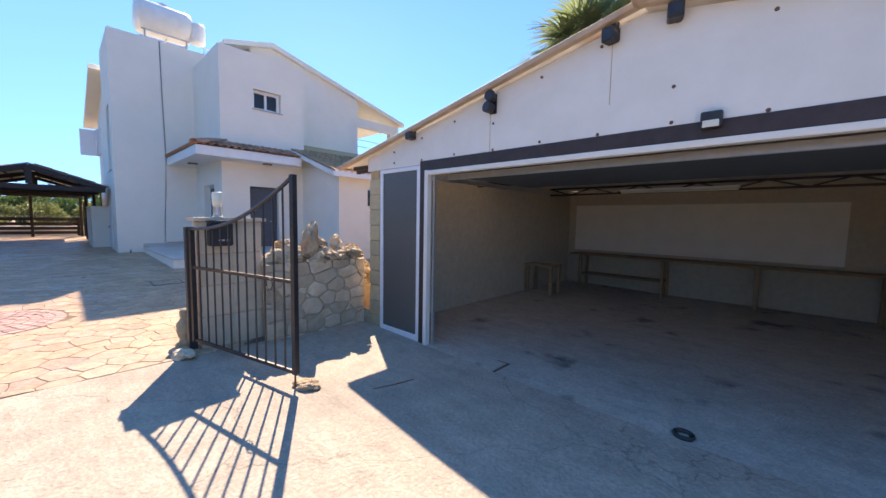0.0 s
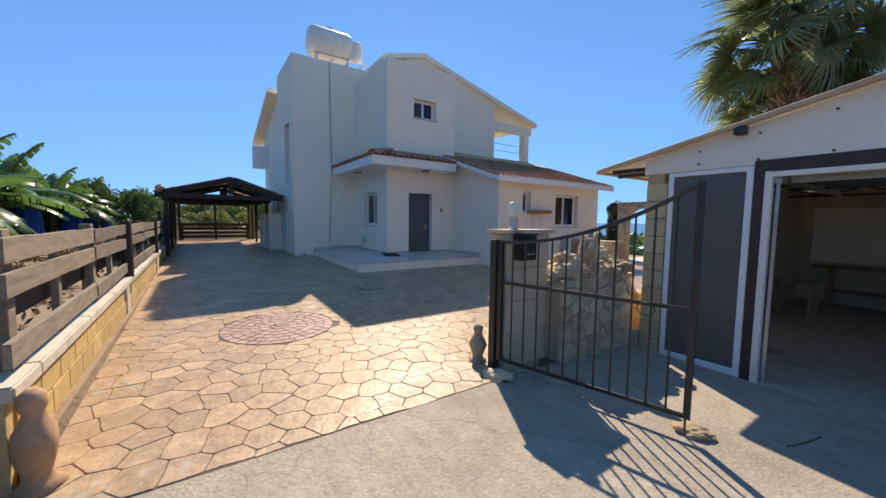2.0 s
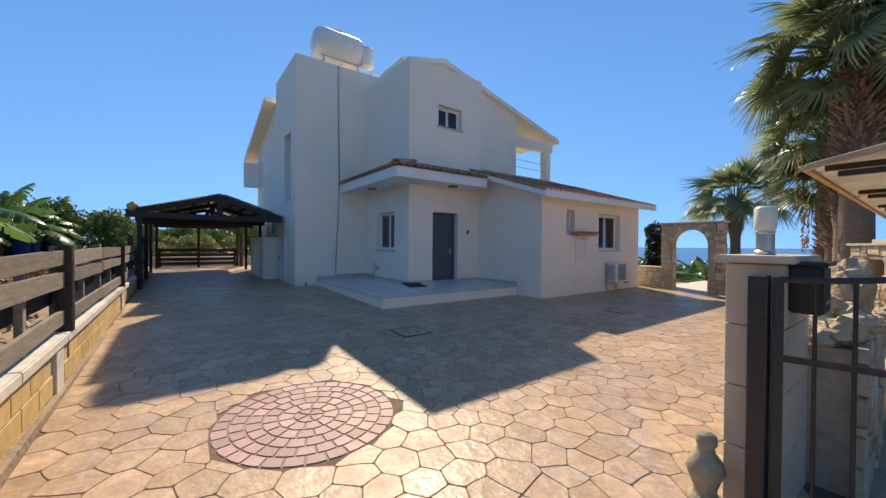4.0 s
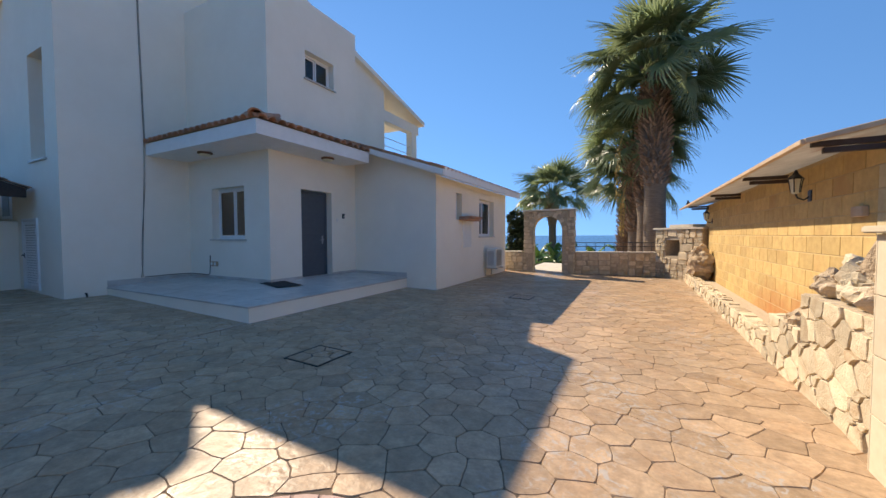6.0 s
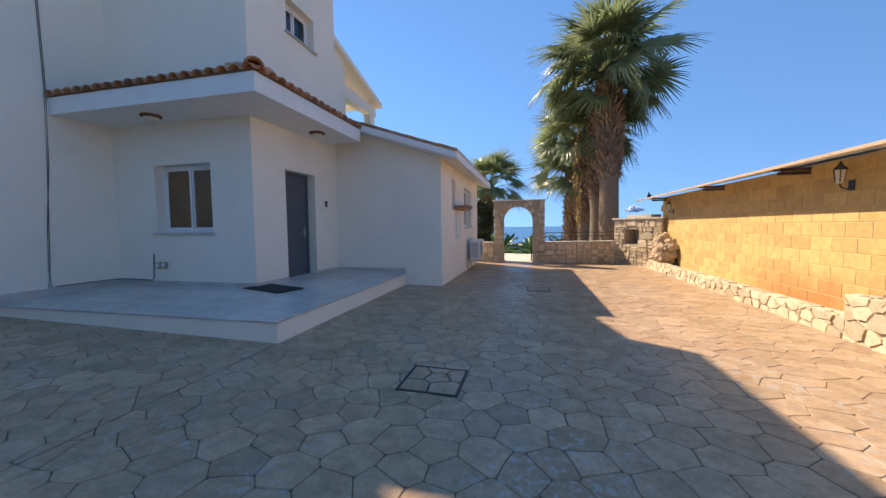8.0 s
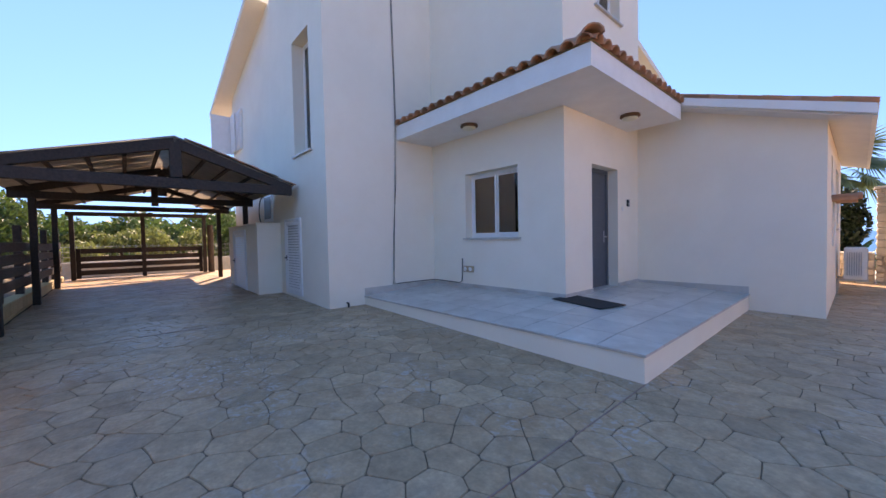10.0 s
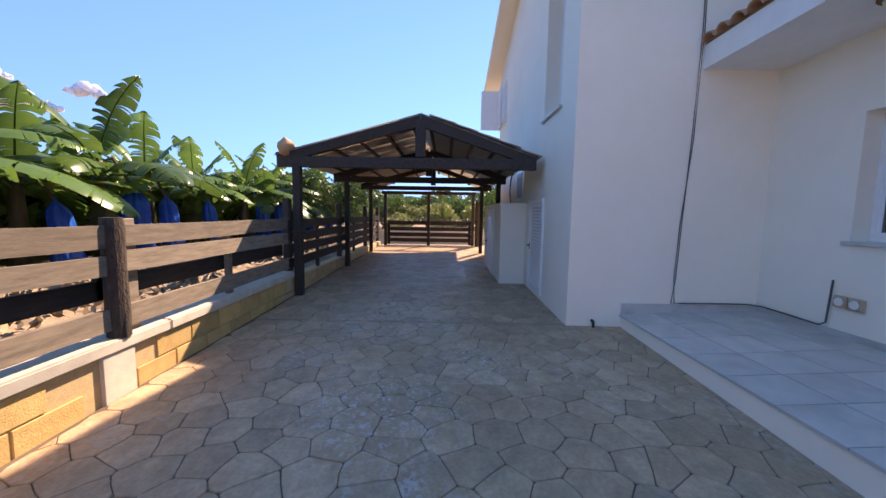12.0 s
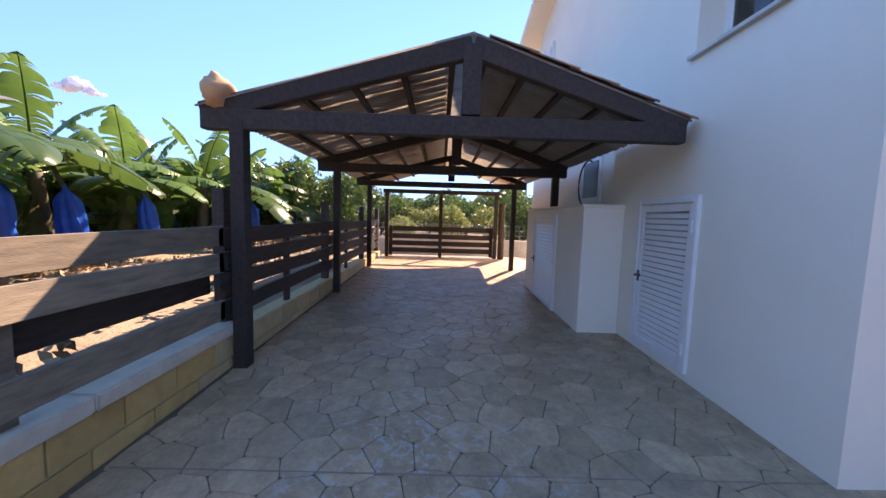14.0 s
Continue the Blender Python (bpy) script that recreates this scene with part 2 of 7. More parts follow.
def rust_washed(m, at, reach):
    """A soaked orange patch low on the wall, ragged at its edge."""
    n, l = m.node_tree.nodes, m.node_tree.links
    b = n["Principled BSDF"]
    col = b.inputs["Base Color"].links[0].from_socket
    geo, off, far = n.new("ShaderNodeNewGeometry"), n.new("ShaderNodeVectorMath"), n.new("ShaderNodeVectorMath")
    off.operation, far.operation = "SUBTRACT", "MULTIPLY"
    off.inputs[1].default_value, far.inputs[1].default_value = at, reach
    l.new(geo.outputs["Position"], off.inputs[0])
    l.new(off.outputs[0], far.inputs[0])
    size = n.new("ShaderNodeVectorMath")
    size.operation = "LENGTH"
    l.new(far.outputs[0], size.inputs[0])
    nz = n.new("ShaderNodeTexNoise")
    nz.inputs["Scale"].default_value, nz.inputs["Detail"].default_value = 4.0, 7
    l.new(geo.outputs["Position"], nz.inputs["Vector"])
    ad = n.new("ShaderNodeMath")
    l.new(size.outputs["Value"], ad.inputs[0])
    l.new(nz.outputs["Fac"], ad.inputs[1])
    mr = n.new("ShaderNodeMapRange")
    mr.inputs[1].default_value, mr.inputs[2].default_value, mr.inputs[3].default_value, mr.inputs[4].default_value = 0.7, 1.5, 0.8, 0.0
    l.new(ad.outputs[0], mr.inputs[0])
    mx = n.new("ShaderNodeMix")
    mx.data_type = "RGBA"
    l.new(mr.outputs[0], mx.inputs["Factor"])
    l.new(col, mx.inputs["A"])
    mx.inputs["B"].default_value = (0.46, 0.17, 0.055, 1)
    l.new(mx.outputs["Result"], b.inputs["Base Color"])
    return m


rust_washed(M["block"], (-4.86, 5.6, -0.05), (0.5, 0.42, 1.7))
M["block_in"] = mat("block_inside", (0.56, 0.485, 0.36), (0.47, 0.40, 0.295), scale=10, rough=0.9, bump=0.4, fine=120)
M["block_pale"] = mat("pale_block", (0.56, 0.45, 0.27), (0.48, 0.37, 0.21), scale=12, rough=0.9, bump=0.4, fine=140, vary="object", vary_by=0.12)
M["mortar"] = mat("mortar", (0.54, 0.40, 0.21), (0.45, 0.33, 0.18), scale=20, rough=0.95, bump=0.5)
M["grey_mortar"] = mat("grey_mortar", (0.52, 0.42, 0.305), (0.38, 0.305, 0.22), scale=18, rough=0.95, bump=0.6)
M["stone"] = mat("pale_limestone", (0.64, 0.53, 0.375), (0.47, 0.37, 0.25), scale=8, rough=0.9, bump=0.7, fine=60, vary="object", vary_by=0.24, stain=(0.44, 0.31, 0.19), stain_scale=3, dist=0.012)
M["rock"] = mat("weathered_rock", (0.60, 0.46, 0.315), (0.33, 0.23, 0.145), scale=7, rough=0.95, bump=0.9, fine=45, vary="object", vary_by=0.25, dist=0.02)
M["orange_rock"] = mat("orange_rock", (0.62, 0.36, 0.20), (0.52, 0.28, 0.15), scale=9, rough=0.9, bump=0.5)
M["cream"] = mat("cream_cladding", (0.62, 0.52, 0.38), (0.55, 0.45, 0.32), scale=10, rough=0.8, bump=0.25, vary="object", vary_by=0.08)
M["black_iron"] = mat("black_iron", (0.018, 0.018, 0.020), (0.035, 0.033, 0.032), scale=20, rough=0.45, bump=0.15, spec=0.5)
M["brown_paint"] = mat("dark_brown_paint", (0.040, 0.026, 0.022), (0.060, 0.040, 0.034), scale=10, rough=0.5, bump=0.12)
# dark stained timber; also stands in for shade on the set-back fence planks
M["dark_wood"] = mat("dark_stained_and_shaded_wood", (0.030, 0.022, 0.020), (0.058, 0.042, 0.036), scale=5, rough=0.75, bump=0.5, fine=40, vary="object", vary_by=0.25, stretch=(1, 6, 6))
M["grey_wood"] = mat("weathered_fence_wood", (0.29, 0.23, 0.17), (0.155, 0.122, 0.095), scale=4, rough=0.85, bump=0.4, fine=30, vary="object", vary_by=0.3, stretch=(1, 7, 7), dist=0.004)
M["bark_post"] = mat("rough_bark_post", (0.085, 0.060, 0.045), (0.035, 0.026, 0.022), scale=14, rough=0.95, bump=0.9, fine=40, stretch=(3, 3, 1), dist=0.015)
M["tile"] = mat("clay_tile", (0.50, 0.255, 0.155), (0.37, 0.185, 0.115), scale=9, rough=0.85, bump=0.4, vary="object", vary_by=0.25, stain=(0.30, 0.23, 0.18), stain_scale=2.5, stain_at=(0.52, 0.72))
M["tile_i"] = mat("clay_tile_rest", (0.50, 0.255, 0.155), (0.37, 0.185, 0.115), scale=9, rough=0.85, bump=0.4, vary="island", vary_by=0.25, stain=(0.30, 0.23, 0.18), stain_scale=2.5, stain_at=(0.52, 0.72))
M["sheet"] = mat("corrugated_sheet", (0.55, 0.51, 0.46), (0.42, 0.385, 0.34), scale=4, rough=0.7, bump=0.2, stain=(0.30, 0.17, 0.10), stain_scale=1.5)
M["beige_sheet"] = mat("beige_roof_edge", (0.55, 0.40, 0.27), (0.42, 0.29, 0.19), scale=5, rough=0.75, bump=0.2)
M["board"] = mat("white_fibre_board", (0.79, 0.755, 0.67), (0.73, 0.695, 0.61), scale=3, rough=0.75, bump=0.1, stain=(0.62, 0.58, 0.50), stain_scale=0.8, stain_at=(0.6, 0.9))
M["panel_grey"] = mat("obscured_panel", (0.115, 0.115, 0.105), (0.10, 0.10, 0.092), scale=30, rough=0.35, bump=0.05)
M["door_grey"] = mat("slate_grey_door", (0.085, 0.105, 0.125), (0.075, 0.09, 0.11), scale=8, rough=0.45, bump=0.06)
M["platform_tile"] = mat("pale_marble_tile", (0.57, 0.55, 0.515), (0.44, 0.425, 0.40), scale=4, rough=0.30, bump=0.06, vary="object", vary_by=0.09, stain=(0.38, 0.35, 0.31), stain_scale=2.2, stain_at=(0.55, 0.8))
M["grout"] = mat("grout", (0.22, 0.205, 0.185), rough=0.9, bump=0.2)
M["mat_black"] = mat("rubber_mat", (0.022, 0.022, 0.024), (0.035, 0.035, 0.036), scale=60, rough=0.9, bump=0.5, fine=300)
M["steel"] = mat("galvanised_steel", (0.50, 0.51, 0.52), (0.42, 0.43, 0.44), scale=12, rough=0.4, metal=0.8, bump=0.05)
M["plastic_white"] = mat("white_plastic", (0.78, 0.78, 0.75), (0.72, 0.72, 0.69), scale=6, rough=0.4, bump=0.03)
M["tank"] = mat("white_tank", (0.78, 0.77, 0.73), (0.68, 0.66, 0.60), scale=3, rough=0.5, bump=0.1)
M["soil"] = mat("dry_soil", (0.34, 0.245, 0.165), (0.21, 0.155, 0.11), scale=1.5, rough=0.95, bump=0.8, fine=25, stain=(0.13, 0.10, 0.07), stain_scale=0.4, dist=0.03)
M["dry_leaf"] = mat("dry_leaf_litter", (0.34, 0.24, 0.14), (0.20, 0.13, 0.08), scale=6, rough=0.9, bump=0.2, vary="island", vary_by=0.4)
M["water"] = mat("sea_water", (0.02, 0.09, 0.17), (0.015, 0.07, 0.14), scale=0.02, rough=0.25, bump=0.3, fine=0.5, dist=0.5)
M["banana"] = leafy("banana_leaf", (0.105, 0.19, 0.045), (0.065, 0.13, 0.03), scale=2.5, rough=0.30, through_light=0.42, vary_by=0.4)
M["banana_stem"] = mat("banana_stem", (0.10, 0.085, 0.042), (0.055, 0.038, 0.022), scale=5, rough=0.6, bump=0.3, stretch=(3, 3, 0.6))
M["dead_leaf"] = leafy("withered_banana_leaf", (0.11, 0.105, 0.038), (0.07, 0.06, 0.025), scale=3, rough=0.8, through_light=0.25, vary_by=0.4)
M["blue_bag"] = leafy("blue_plastic_bag", (0.012, 0.14, 0.62), (0.010, 0.10, 0.50), scale=9, rough=0.35, through_light=0.3, vary_by=0.15)
M["palm_leaf"] = leafy("palm_frond", (0.26, 0.31, 0.16), (0.18, 0.235, 0.11), scale=2, rough=0.30, through_light=0.5)
M["palm_trunk"] = mat("palm_trunk", (0.27, 0.20, 0.145), (0.17, 0.125, 0.09), scale=5, rough=0.95, bump=0.8, fine=30, stretch=(1, 1, 6), dist=0.02)
M["palm_boot"] = mat("palm_leaf_base", (0.36, 0.235, 0.155), (0.19, 0.115, 0.07), scale=8, rough=0.9, bump=0.5, vary="island", vary_by=0.4)
M["dry_strand"] = mat("dry_flower_strand", (0.46, 0.33, 0.12), (0.36, 0.25, 0.09), scale=9, rough=0.9, bump=0.1, vary="island", vary_by=0.3)
M["shrub"] = leafy("shrub_leaf", (0.10, 0.165, 0.04), (0.062, 0.11, 0.028), scale=3, through_light=0.3, vary="island", vary_by=0.45)
M["shrub_dark"] = leafy("dark_hedge_leaf", (0.022, 0.040, 0.014), (0.014, 0.026, 0.010), scale=3, through_light=0.15, vary="island", vary_by=0.4)
M["shrub_pale"] = leafy("pale_scrub_leaf", (0.24, 0.27, 0.085), (0.15, 0.18, 0.055), scale=3, through_light=0.35, vary="island", vary_by=0.45)
M["grass"] = leafy("dry_grass", (0.23, 0.20, 0.08), (0.14, 0.13, 0.05), scale=3, through_light=0.3, vary="island", vary_by=0.4)
M["cloud"] = leafy("white_cloud", (0.86, 0.90, 0.97), (0.82, 0.86, 0.94), scale=0.02, rough=1.0, through_light=0.5, vary_by=0.02)
M["glass"] = glass("tinted_glass", (0.42, 0.46, 0.47))
M["dark_room"] = mat("dim_interior", (0.085, 0.082, 0.08), (0.06, 0.058, 0.057), scale=2, rough=0.9, bump=0.1)
M["lamp_glass"] = mat("frosted_lamp_glass", (0.72, 0.72, 0.60), (0.68, 0.67, 0.52), scale=4, rough=0.3, bump=0.02)
M["rust"] = mat("rusty_steel", (0.20, 0.105, 0.06), (0.13, 0.07, 0.045), scale=14, rough=0.9, bump=0.5)
M["bench_wood"] = mat("raw_bench_wood", (0.38, 0.26, 0.15), (0.28, 0.19, 0.11), scale=7, rough=0.85, bump=0.4, stretch=(1, 5, 5))
M["terracotta"] = mat("terracotta", (0.50, 0.30, 0.18), (0.38, 0.22, 0.13), scale=9, rough=0.85, bump=0.4)
M["moss_stone"] = mat("garden_stone", (0.40, 0.35, 0.24), (0.27, 0.24, 0.16), scale=9, rough=0.95, bump=0.7, dist=0.012)
M["cable"] = mat("black_cable", (0.03, 0.03, 0.03), rough=0.5, bump=0.0)
M["grey_cable"] = mat("faded_cable", (0.10, 0.10, 0.10), rough=0.6, bump=0.0)
M["oil"] = mat("oil_stain_concrete", (0.16, 0.15, 0.14), (0.10, 0.095, 0.09), scale=9, rough=0.7, bump=0.4)


# ---- mesh helpers ----
def obj(name, bm, material, smooth=False):
    me = bpy.data.meshes.new(name)
    bm.normal_update()
    bm.to_mesh(me)
    bm.free()
    me.materials.append(material)
    if smooth:
        me.polygons.foreach_set("use_smooth", [True] * len(me.polygons))
    return new(name, me)


def thing(name, at, label, category, group="", kind=""):
    ob = new(name)
    ob.location = at
    ob.empty_display_size = 0.1
    bpy.context.view_layer.update()
    return tagged(ob, label, category, group, kind)


def hold(ob, parent):
    """Hang ob under parent without moving it (parents stand unturned)."""
    ob.parent = parent
    p = parent.location.copy()
    if parent.parent:
        p += parent.parent.location
    ob.location = ob.location - p
    return ob


def shared(name, me, parent, m):
    ob = new(name, me)
    ob.parent = parent
    ob.matrix_local = m
    return ob


def box(bm, x0, y0, z0, x1, y1, z1, m=None):
    vs = [bm.verts.new((x, y, z)) for z in (z0, z1) for y in (y0, y1) for x in (x0, x1)]
    if m is not None:
        for v in vs:
            v.co = m @ v.co
    for q in ((0, 2, 3, 1), (4, 5, 7, 6), (0, 1, 5, 4), (2, 6, 7, 3), (0, 4, 6, 2), (1, 3, 7, 5)):
        bm.faces.new([vs[i] for i in q])
    return vs


def bev(bm, w=0.005, seg=1):
    bmesh.ops.bevel(bm, geom=list(bm.edges), offset=w, segments=seg, affect="EDGES", clamp_overlap=True)
    return bm


def boxes(*rows, w=0.0, seg=1, m=None):
    bm = bmesh.new()
    for r in rows:
        box(bm, *r, m=m)
    return bev(bm, w, seg) if w else bm


def beam(bm, a, b, w, h):
    """A squared timber from a to b, w across and h deep."""
    a, b = Vector(a), Vector(b)
    d = (b - a)
    ln = d.length
    q = d.to_track_quat("X", "Z").to_matrix().to_4x4()
    box(bm, 0, -w / 2, -h / 2, ln, w / 2, h / 2, m=Matrix.Translation(a) @ q)


def lathe(bm, profile, seg=16, at=(0, 0, 0), m=None):
    rings = []
    for r, z in profile:
        ring = []
        for i in range(seg):
            a = 2 * math.pi * i / seg
            p = Vector((at[0] + r * math.cos(a), at[1] + r * math.sin(a), at[2] + z))
            ring.append(bm.verts.new(m @ p if m is not None else p))
        rings.append(ring)
    for a, b in zip(rings, rings[1:]):
        for i in range(seg):
            bm.faces.new((a[i], a[(i + 1) % seg], b[(i + 1) % seg], b[i]))
    bm.faces.new(rings[0][::-1])
    bm.faces.new(rings[-1])
    return bm


def tube(bm, pts, r, seg=8):
    """A round bar along points."""
    pts = [Vector(p) for p in pts]
    rings = []
    for i, p in enumerate(pts):
        d = (pts[min(i + 1, len(pts) - 1)] - pts[max(i - 1, 0)]).normalized()
        s = d.cross(Vector((0, 0, 1)))
        s = s.normalized() if s.length > 1e-3 else Vector((1, 0, 0))
        u = s.cross(d)
        rr = r[i] if isinstance(r, (list, tuple)) else r
        rings.append([bm.verts.new(p + rr * (math.cos(2 * math.pi * k / seg) * s + math.sin(2 * math.pi * k / seg) * u)) for k in range(seg)])
    for a, b in zip(rings, rings[1:]):
        for k in range(seg):
            bm.faces.new((a[k], b[k], b[(k + 1) % seg], a[(k + 1) % seg]))
    bm.faces.new(rings[0])
    bm.faces.new(rings[-1][::-1])
    return bm


def wall_mesh(axis, face, back, a0, a1, z0, z1, holes=()):
    """A wall along x or y, from its face to its back, with openings (a0, z0, a1, z1) cut through it."""
    bm = bmesh.new()
    xs = sorted({a0, a1, *[h[0] for h in holes], *[h[2] for h in holes]})
    zs = sorted({z0, z1, *[h[1] for h in holes], *[h[3] for h in holes]})

    def solid(i, j):
        if not (0 <= i < len(xs) - 1 and 0 <= j < len(zs) - 1):
            return False
        cx, cz = (xs[i] + xs[i + 1]) / 2, (zs[j] + zs[j + 1]) / 2
        return not any(h[0] < cx < h[2] and h[1] < cz < h[3] for h in holes)

    cache = {}

    def v(a, d, z):
        key = (round(a, 4), round(d, 4), round(z, 4))
        if key not in cache:
            cache[key] = bm.verts.new((a, d, z) if axis == "x" else (d, a, z))
        return cache[key]

    for i in range(len(xs) - 1):
        for j in range(len(zs) - 1):
            if not solid(i, j):
                continue
            p, q, r, s = xs[i], xs[i + 1], zs[j], zs[j + 1]
            for d in (face, back):
                bm.faces.new((v(p, d, r), v(q, d, r), v(q, d, s), v(p, d, s)))
            for di, dj, e in ((-1, 0, ((p, r), (p, s))), (1, 0, ((q, r), (q, s))), (0, -1, ((p, r), (q, r))), (0, 1, ((p, s), (q, s)))):
                if not solid(i + di, j + dj):
                    (ea, ez), (fa, fz) = e
                    bm.faces.new((v(ea, face, ez), v(fa, face, fz), v(fa, back, fz), v(ea, back, ez)))
    bmesh.ops.recalc_face_normals(bm, faces=bm.faces)
    return bm


def clip(poly, nx, ny, d):
    """The part of a flat polygon with nx*x + ny*y <= d."""
    out = []
    for i, p in enumerate(poly):
        q = poly[(i + 1) % len(poly)]
        a, b = nx * p[0] + ny * p[1] - d, nx * q[0] + ny * q[1] - d
        if a <= 0:
            out.append(p)
        if (a < 0 < b) or (b < 0 < a):
            t = a / (a - b)
            out.append((p[0] + t * (q[0] - p[0]), p[1] + t * (q[1] - p[1])))
    return out


def cells(points, x0, y0, x1, y1, reach):
    """Cells round scattered points, cut to a rectangle: (centre, polygon)."""
    grid = {}
    for p in points:
        grid.setdefault((int(p[0] // reach), int(p[1] // reach)), []).append(p)
    made = []
    for p in points:
        poly = [(x0, y0), (x1, y0), (x1, y1), (x0, y1)]
        gx, gy = int(p[0] // reach), int(p[1] // reach)
        for i in (-1, 0, 1):
            for j in (-1, 0, 1):
                for q in grid.get((gx + i, gy + j), ()):
                    if q is p or len(poly) < 3:
                        continue
                    nx, ny = q[0] - p[0], q[1] - p[1]
                    poly = clip(poly, nx, ny, (q[0] ** 2 + q[1] ** 2 - p[0] ** 2 - p[1] ** 2) / 2)
        if len(poly) >= 3:
            made.append((p, poly))
    return made


def inset(poly, by):
    """A convex polygon drawn in by a width on every side."""
    area = sum(p[0] * q[1] - q[0] * p[1] for p, q in zip(poly, poly[1:] + poly[:1]))
    out = list(poly)
    sgn = 1 if area > 0 else -1
    for p, q in zip(poly, poly[1:] + poly[:1]):
        ex, ey = q[0] - p[0], q[1] - p[1]
        ln = math.hypot(ex, ey)
        if ln < 1e-5:
            continue
        nx, ny = sgn * ey / ln, -sgn * ex / ln
        out = clip(out, nx, ny, nx * p[0] + ny * p[1] - by)
        if len(out) < 3:
            return []
    return out


def slab(bm, poly, place, low, high, edge, cut=0.0):
    """A piece with sloped edges: outline at low, drawn-in outline at high; place(u, v, h) gives the point."""
    top = inset(poly, edge)
    if len(top) < 3:
        return False
    if cut:
        fine = []
        for p, q in zip(top, top[1:] + top[:1]):
            k = max(1, round(math.hypot(q[0] - p[0], q[1] - p[1]) / cut))
            fine += [(p[0] + (q[0] - p[0]) * i / k, p[1] + (q[1] - p[1]) * i / k) for i in range(k)]
        top = fine
    cx, cy = sum(p[0] for p in poly) / len(poly), sum(p[1] for p in poly) / len(poly)
    n = len(top)
    # ring of the foot follows the ring of the top, pushed outward
    foot = [(p[0] + (p[0] - cx) / max(1e-6, math.hypot(p[0] - cx, p[1] - cy)) * edge * 1.1, p[1] + (p[1] - cy) / max(1e-6, math.hypot(p[0] - cx, p[1] - cy)) * edge * 1.1) for p in top]
    a = [bm.verts.new(place(p[0], p[1], low)) for p in foot]
    b = [bm.verts.new(place(p[0], p[1], high)) for p in top]
    bm.faces.new(b)
    for i in range(n):
        bm.faces.new((a[i], a[(i + 1) % n], b[(i + 1) % n], b[i]))
    return True


def stone_face(parent, u0, v0, u1, v1, place, size=(0.24, 0.16), depth=0.05, material=None, name="stone", keep=None, seed=1, gap=0.008):
    """Irregular stones over a rectangle of a wall; place(u, v, h) stands h proud of the face."""
    rng = random.Random(seed)
    faces = []

    def split(a, b, c, d, k):
        w, h = (c - a) / size[0], (d - b) / size[1]
        if max(w, h) < k:
            faces.append((a, b, c, d))
            return
        f = rng.uniform(0.32, 0.68)
        k = rng.choice((0.6, 0.9, 1.2, 1.5, 1.8)) if max(w, h) < 3 else k
        if w > h:
            split(a, b, a + (c - a) * f, d, k)
            split(a + (c - a) * f, b, c, d, k)
        else:
            split(a, b, c, b + (d - b) * f, k)
            split(a, b + (d - b) * f, c, d, k)

    split(u0, v0, u1, v1, 1.3)
    for a, b, c, d in faces:
        p = ((a + c) / 2, (b + d) / 2)
        if keep and not keep(*p):
            continue
        jw, jh = (c - a) * 0.10, (d - b) * 0.11
        poly = [(a + rng.uniform(0, jw), b + rng.uniform(0, jh)), (p[0] + rng.uniform(-jw, jw), b + rng.uniform(0, jh * 0.3)), (c - rng.uniform(0, jw), b + rng.uniform(0, jh)), (c - rng.uniform(0, jw * 0.3), p[1] + rng.uniform(-jh, jh)),
                (c - rng.uniform(0, jw), d - rng.uniform(0, jh)), (p[0] + rng.uniform(-jw, jw), d - rng.uniform(0, jh * 0.3)), (a + rng.uniform(0, jw), d - rng.uniform(0, jh)), (a + rng.uniform(0, jw * 0.3), p[1] + rng.uniform(-jh, jh))]
        if gap > 0.3 * min(c - a, d - b):
            continue
        poly = [(q[0] + gap * 0.7 * (1 if q[0] < p[0] - 1e-3 else -1 if q[0] > p[0] + 1e-3 else 0), q[1] + gap * 0.7 * (1 if q[1] < p[1] - 1e-3 else -1 if q[1] > p[1] + 1e-3 else 0)) for q in poly]
        if abs(sum(a[0] * b[1] - b[0] * a[1] for a, b in zip(poly, poly[1:] + poly[:1]))) < 0.003:
            continue
        bm = bmesh.new()
        d = depth * rng.uniform(0.5, 1.2)
        cx, cy = sum(q[0] for q in poly) / len(poly), sum(q[1] for q in poly) / len(poly)
        rings = []
        for f, h in ((1.0, -0.03), (0.98, d * 0.6), (0.88, d)):
            rings.append([bm.verts.new(place(cx + (q[0] - cx) * f, cy + (q[1] - cy) * f, h + (rng.uniform(-0.006, 0.006) if h > 0 else 0))) for q in poly])
        n = len(poly)
        for a, b in zip(rings, rings[1:]):
            for i in range(n):
                bm.faces.new((a[i], a[(i + 1) % n], b[(i + 1) % n], b[i]))
        mid = bm.verts.new(place(cx, cy, d * rng.uniform(0.9, 1.08)))
        for i in range(n):
            bm.faces.new((rings[-1][i], rings[-1][(i + 1) % n], mid))
        bmesh.ops.recalc_face_normals(bm, faces=bm.faces)
        hold(obj(name, bm, material or M["stone"]), parent)


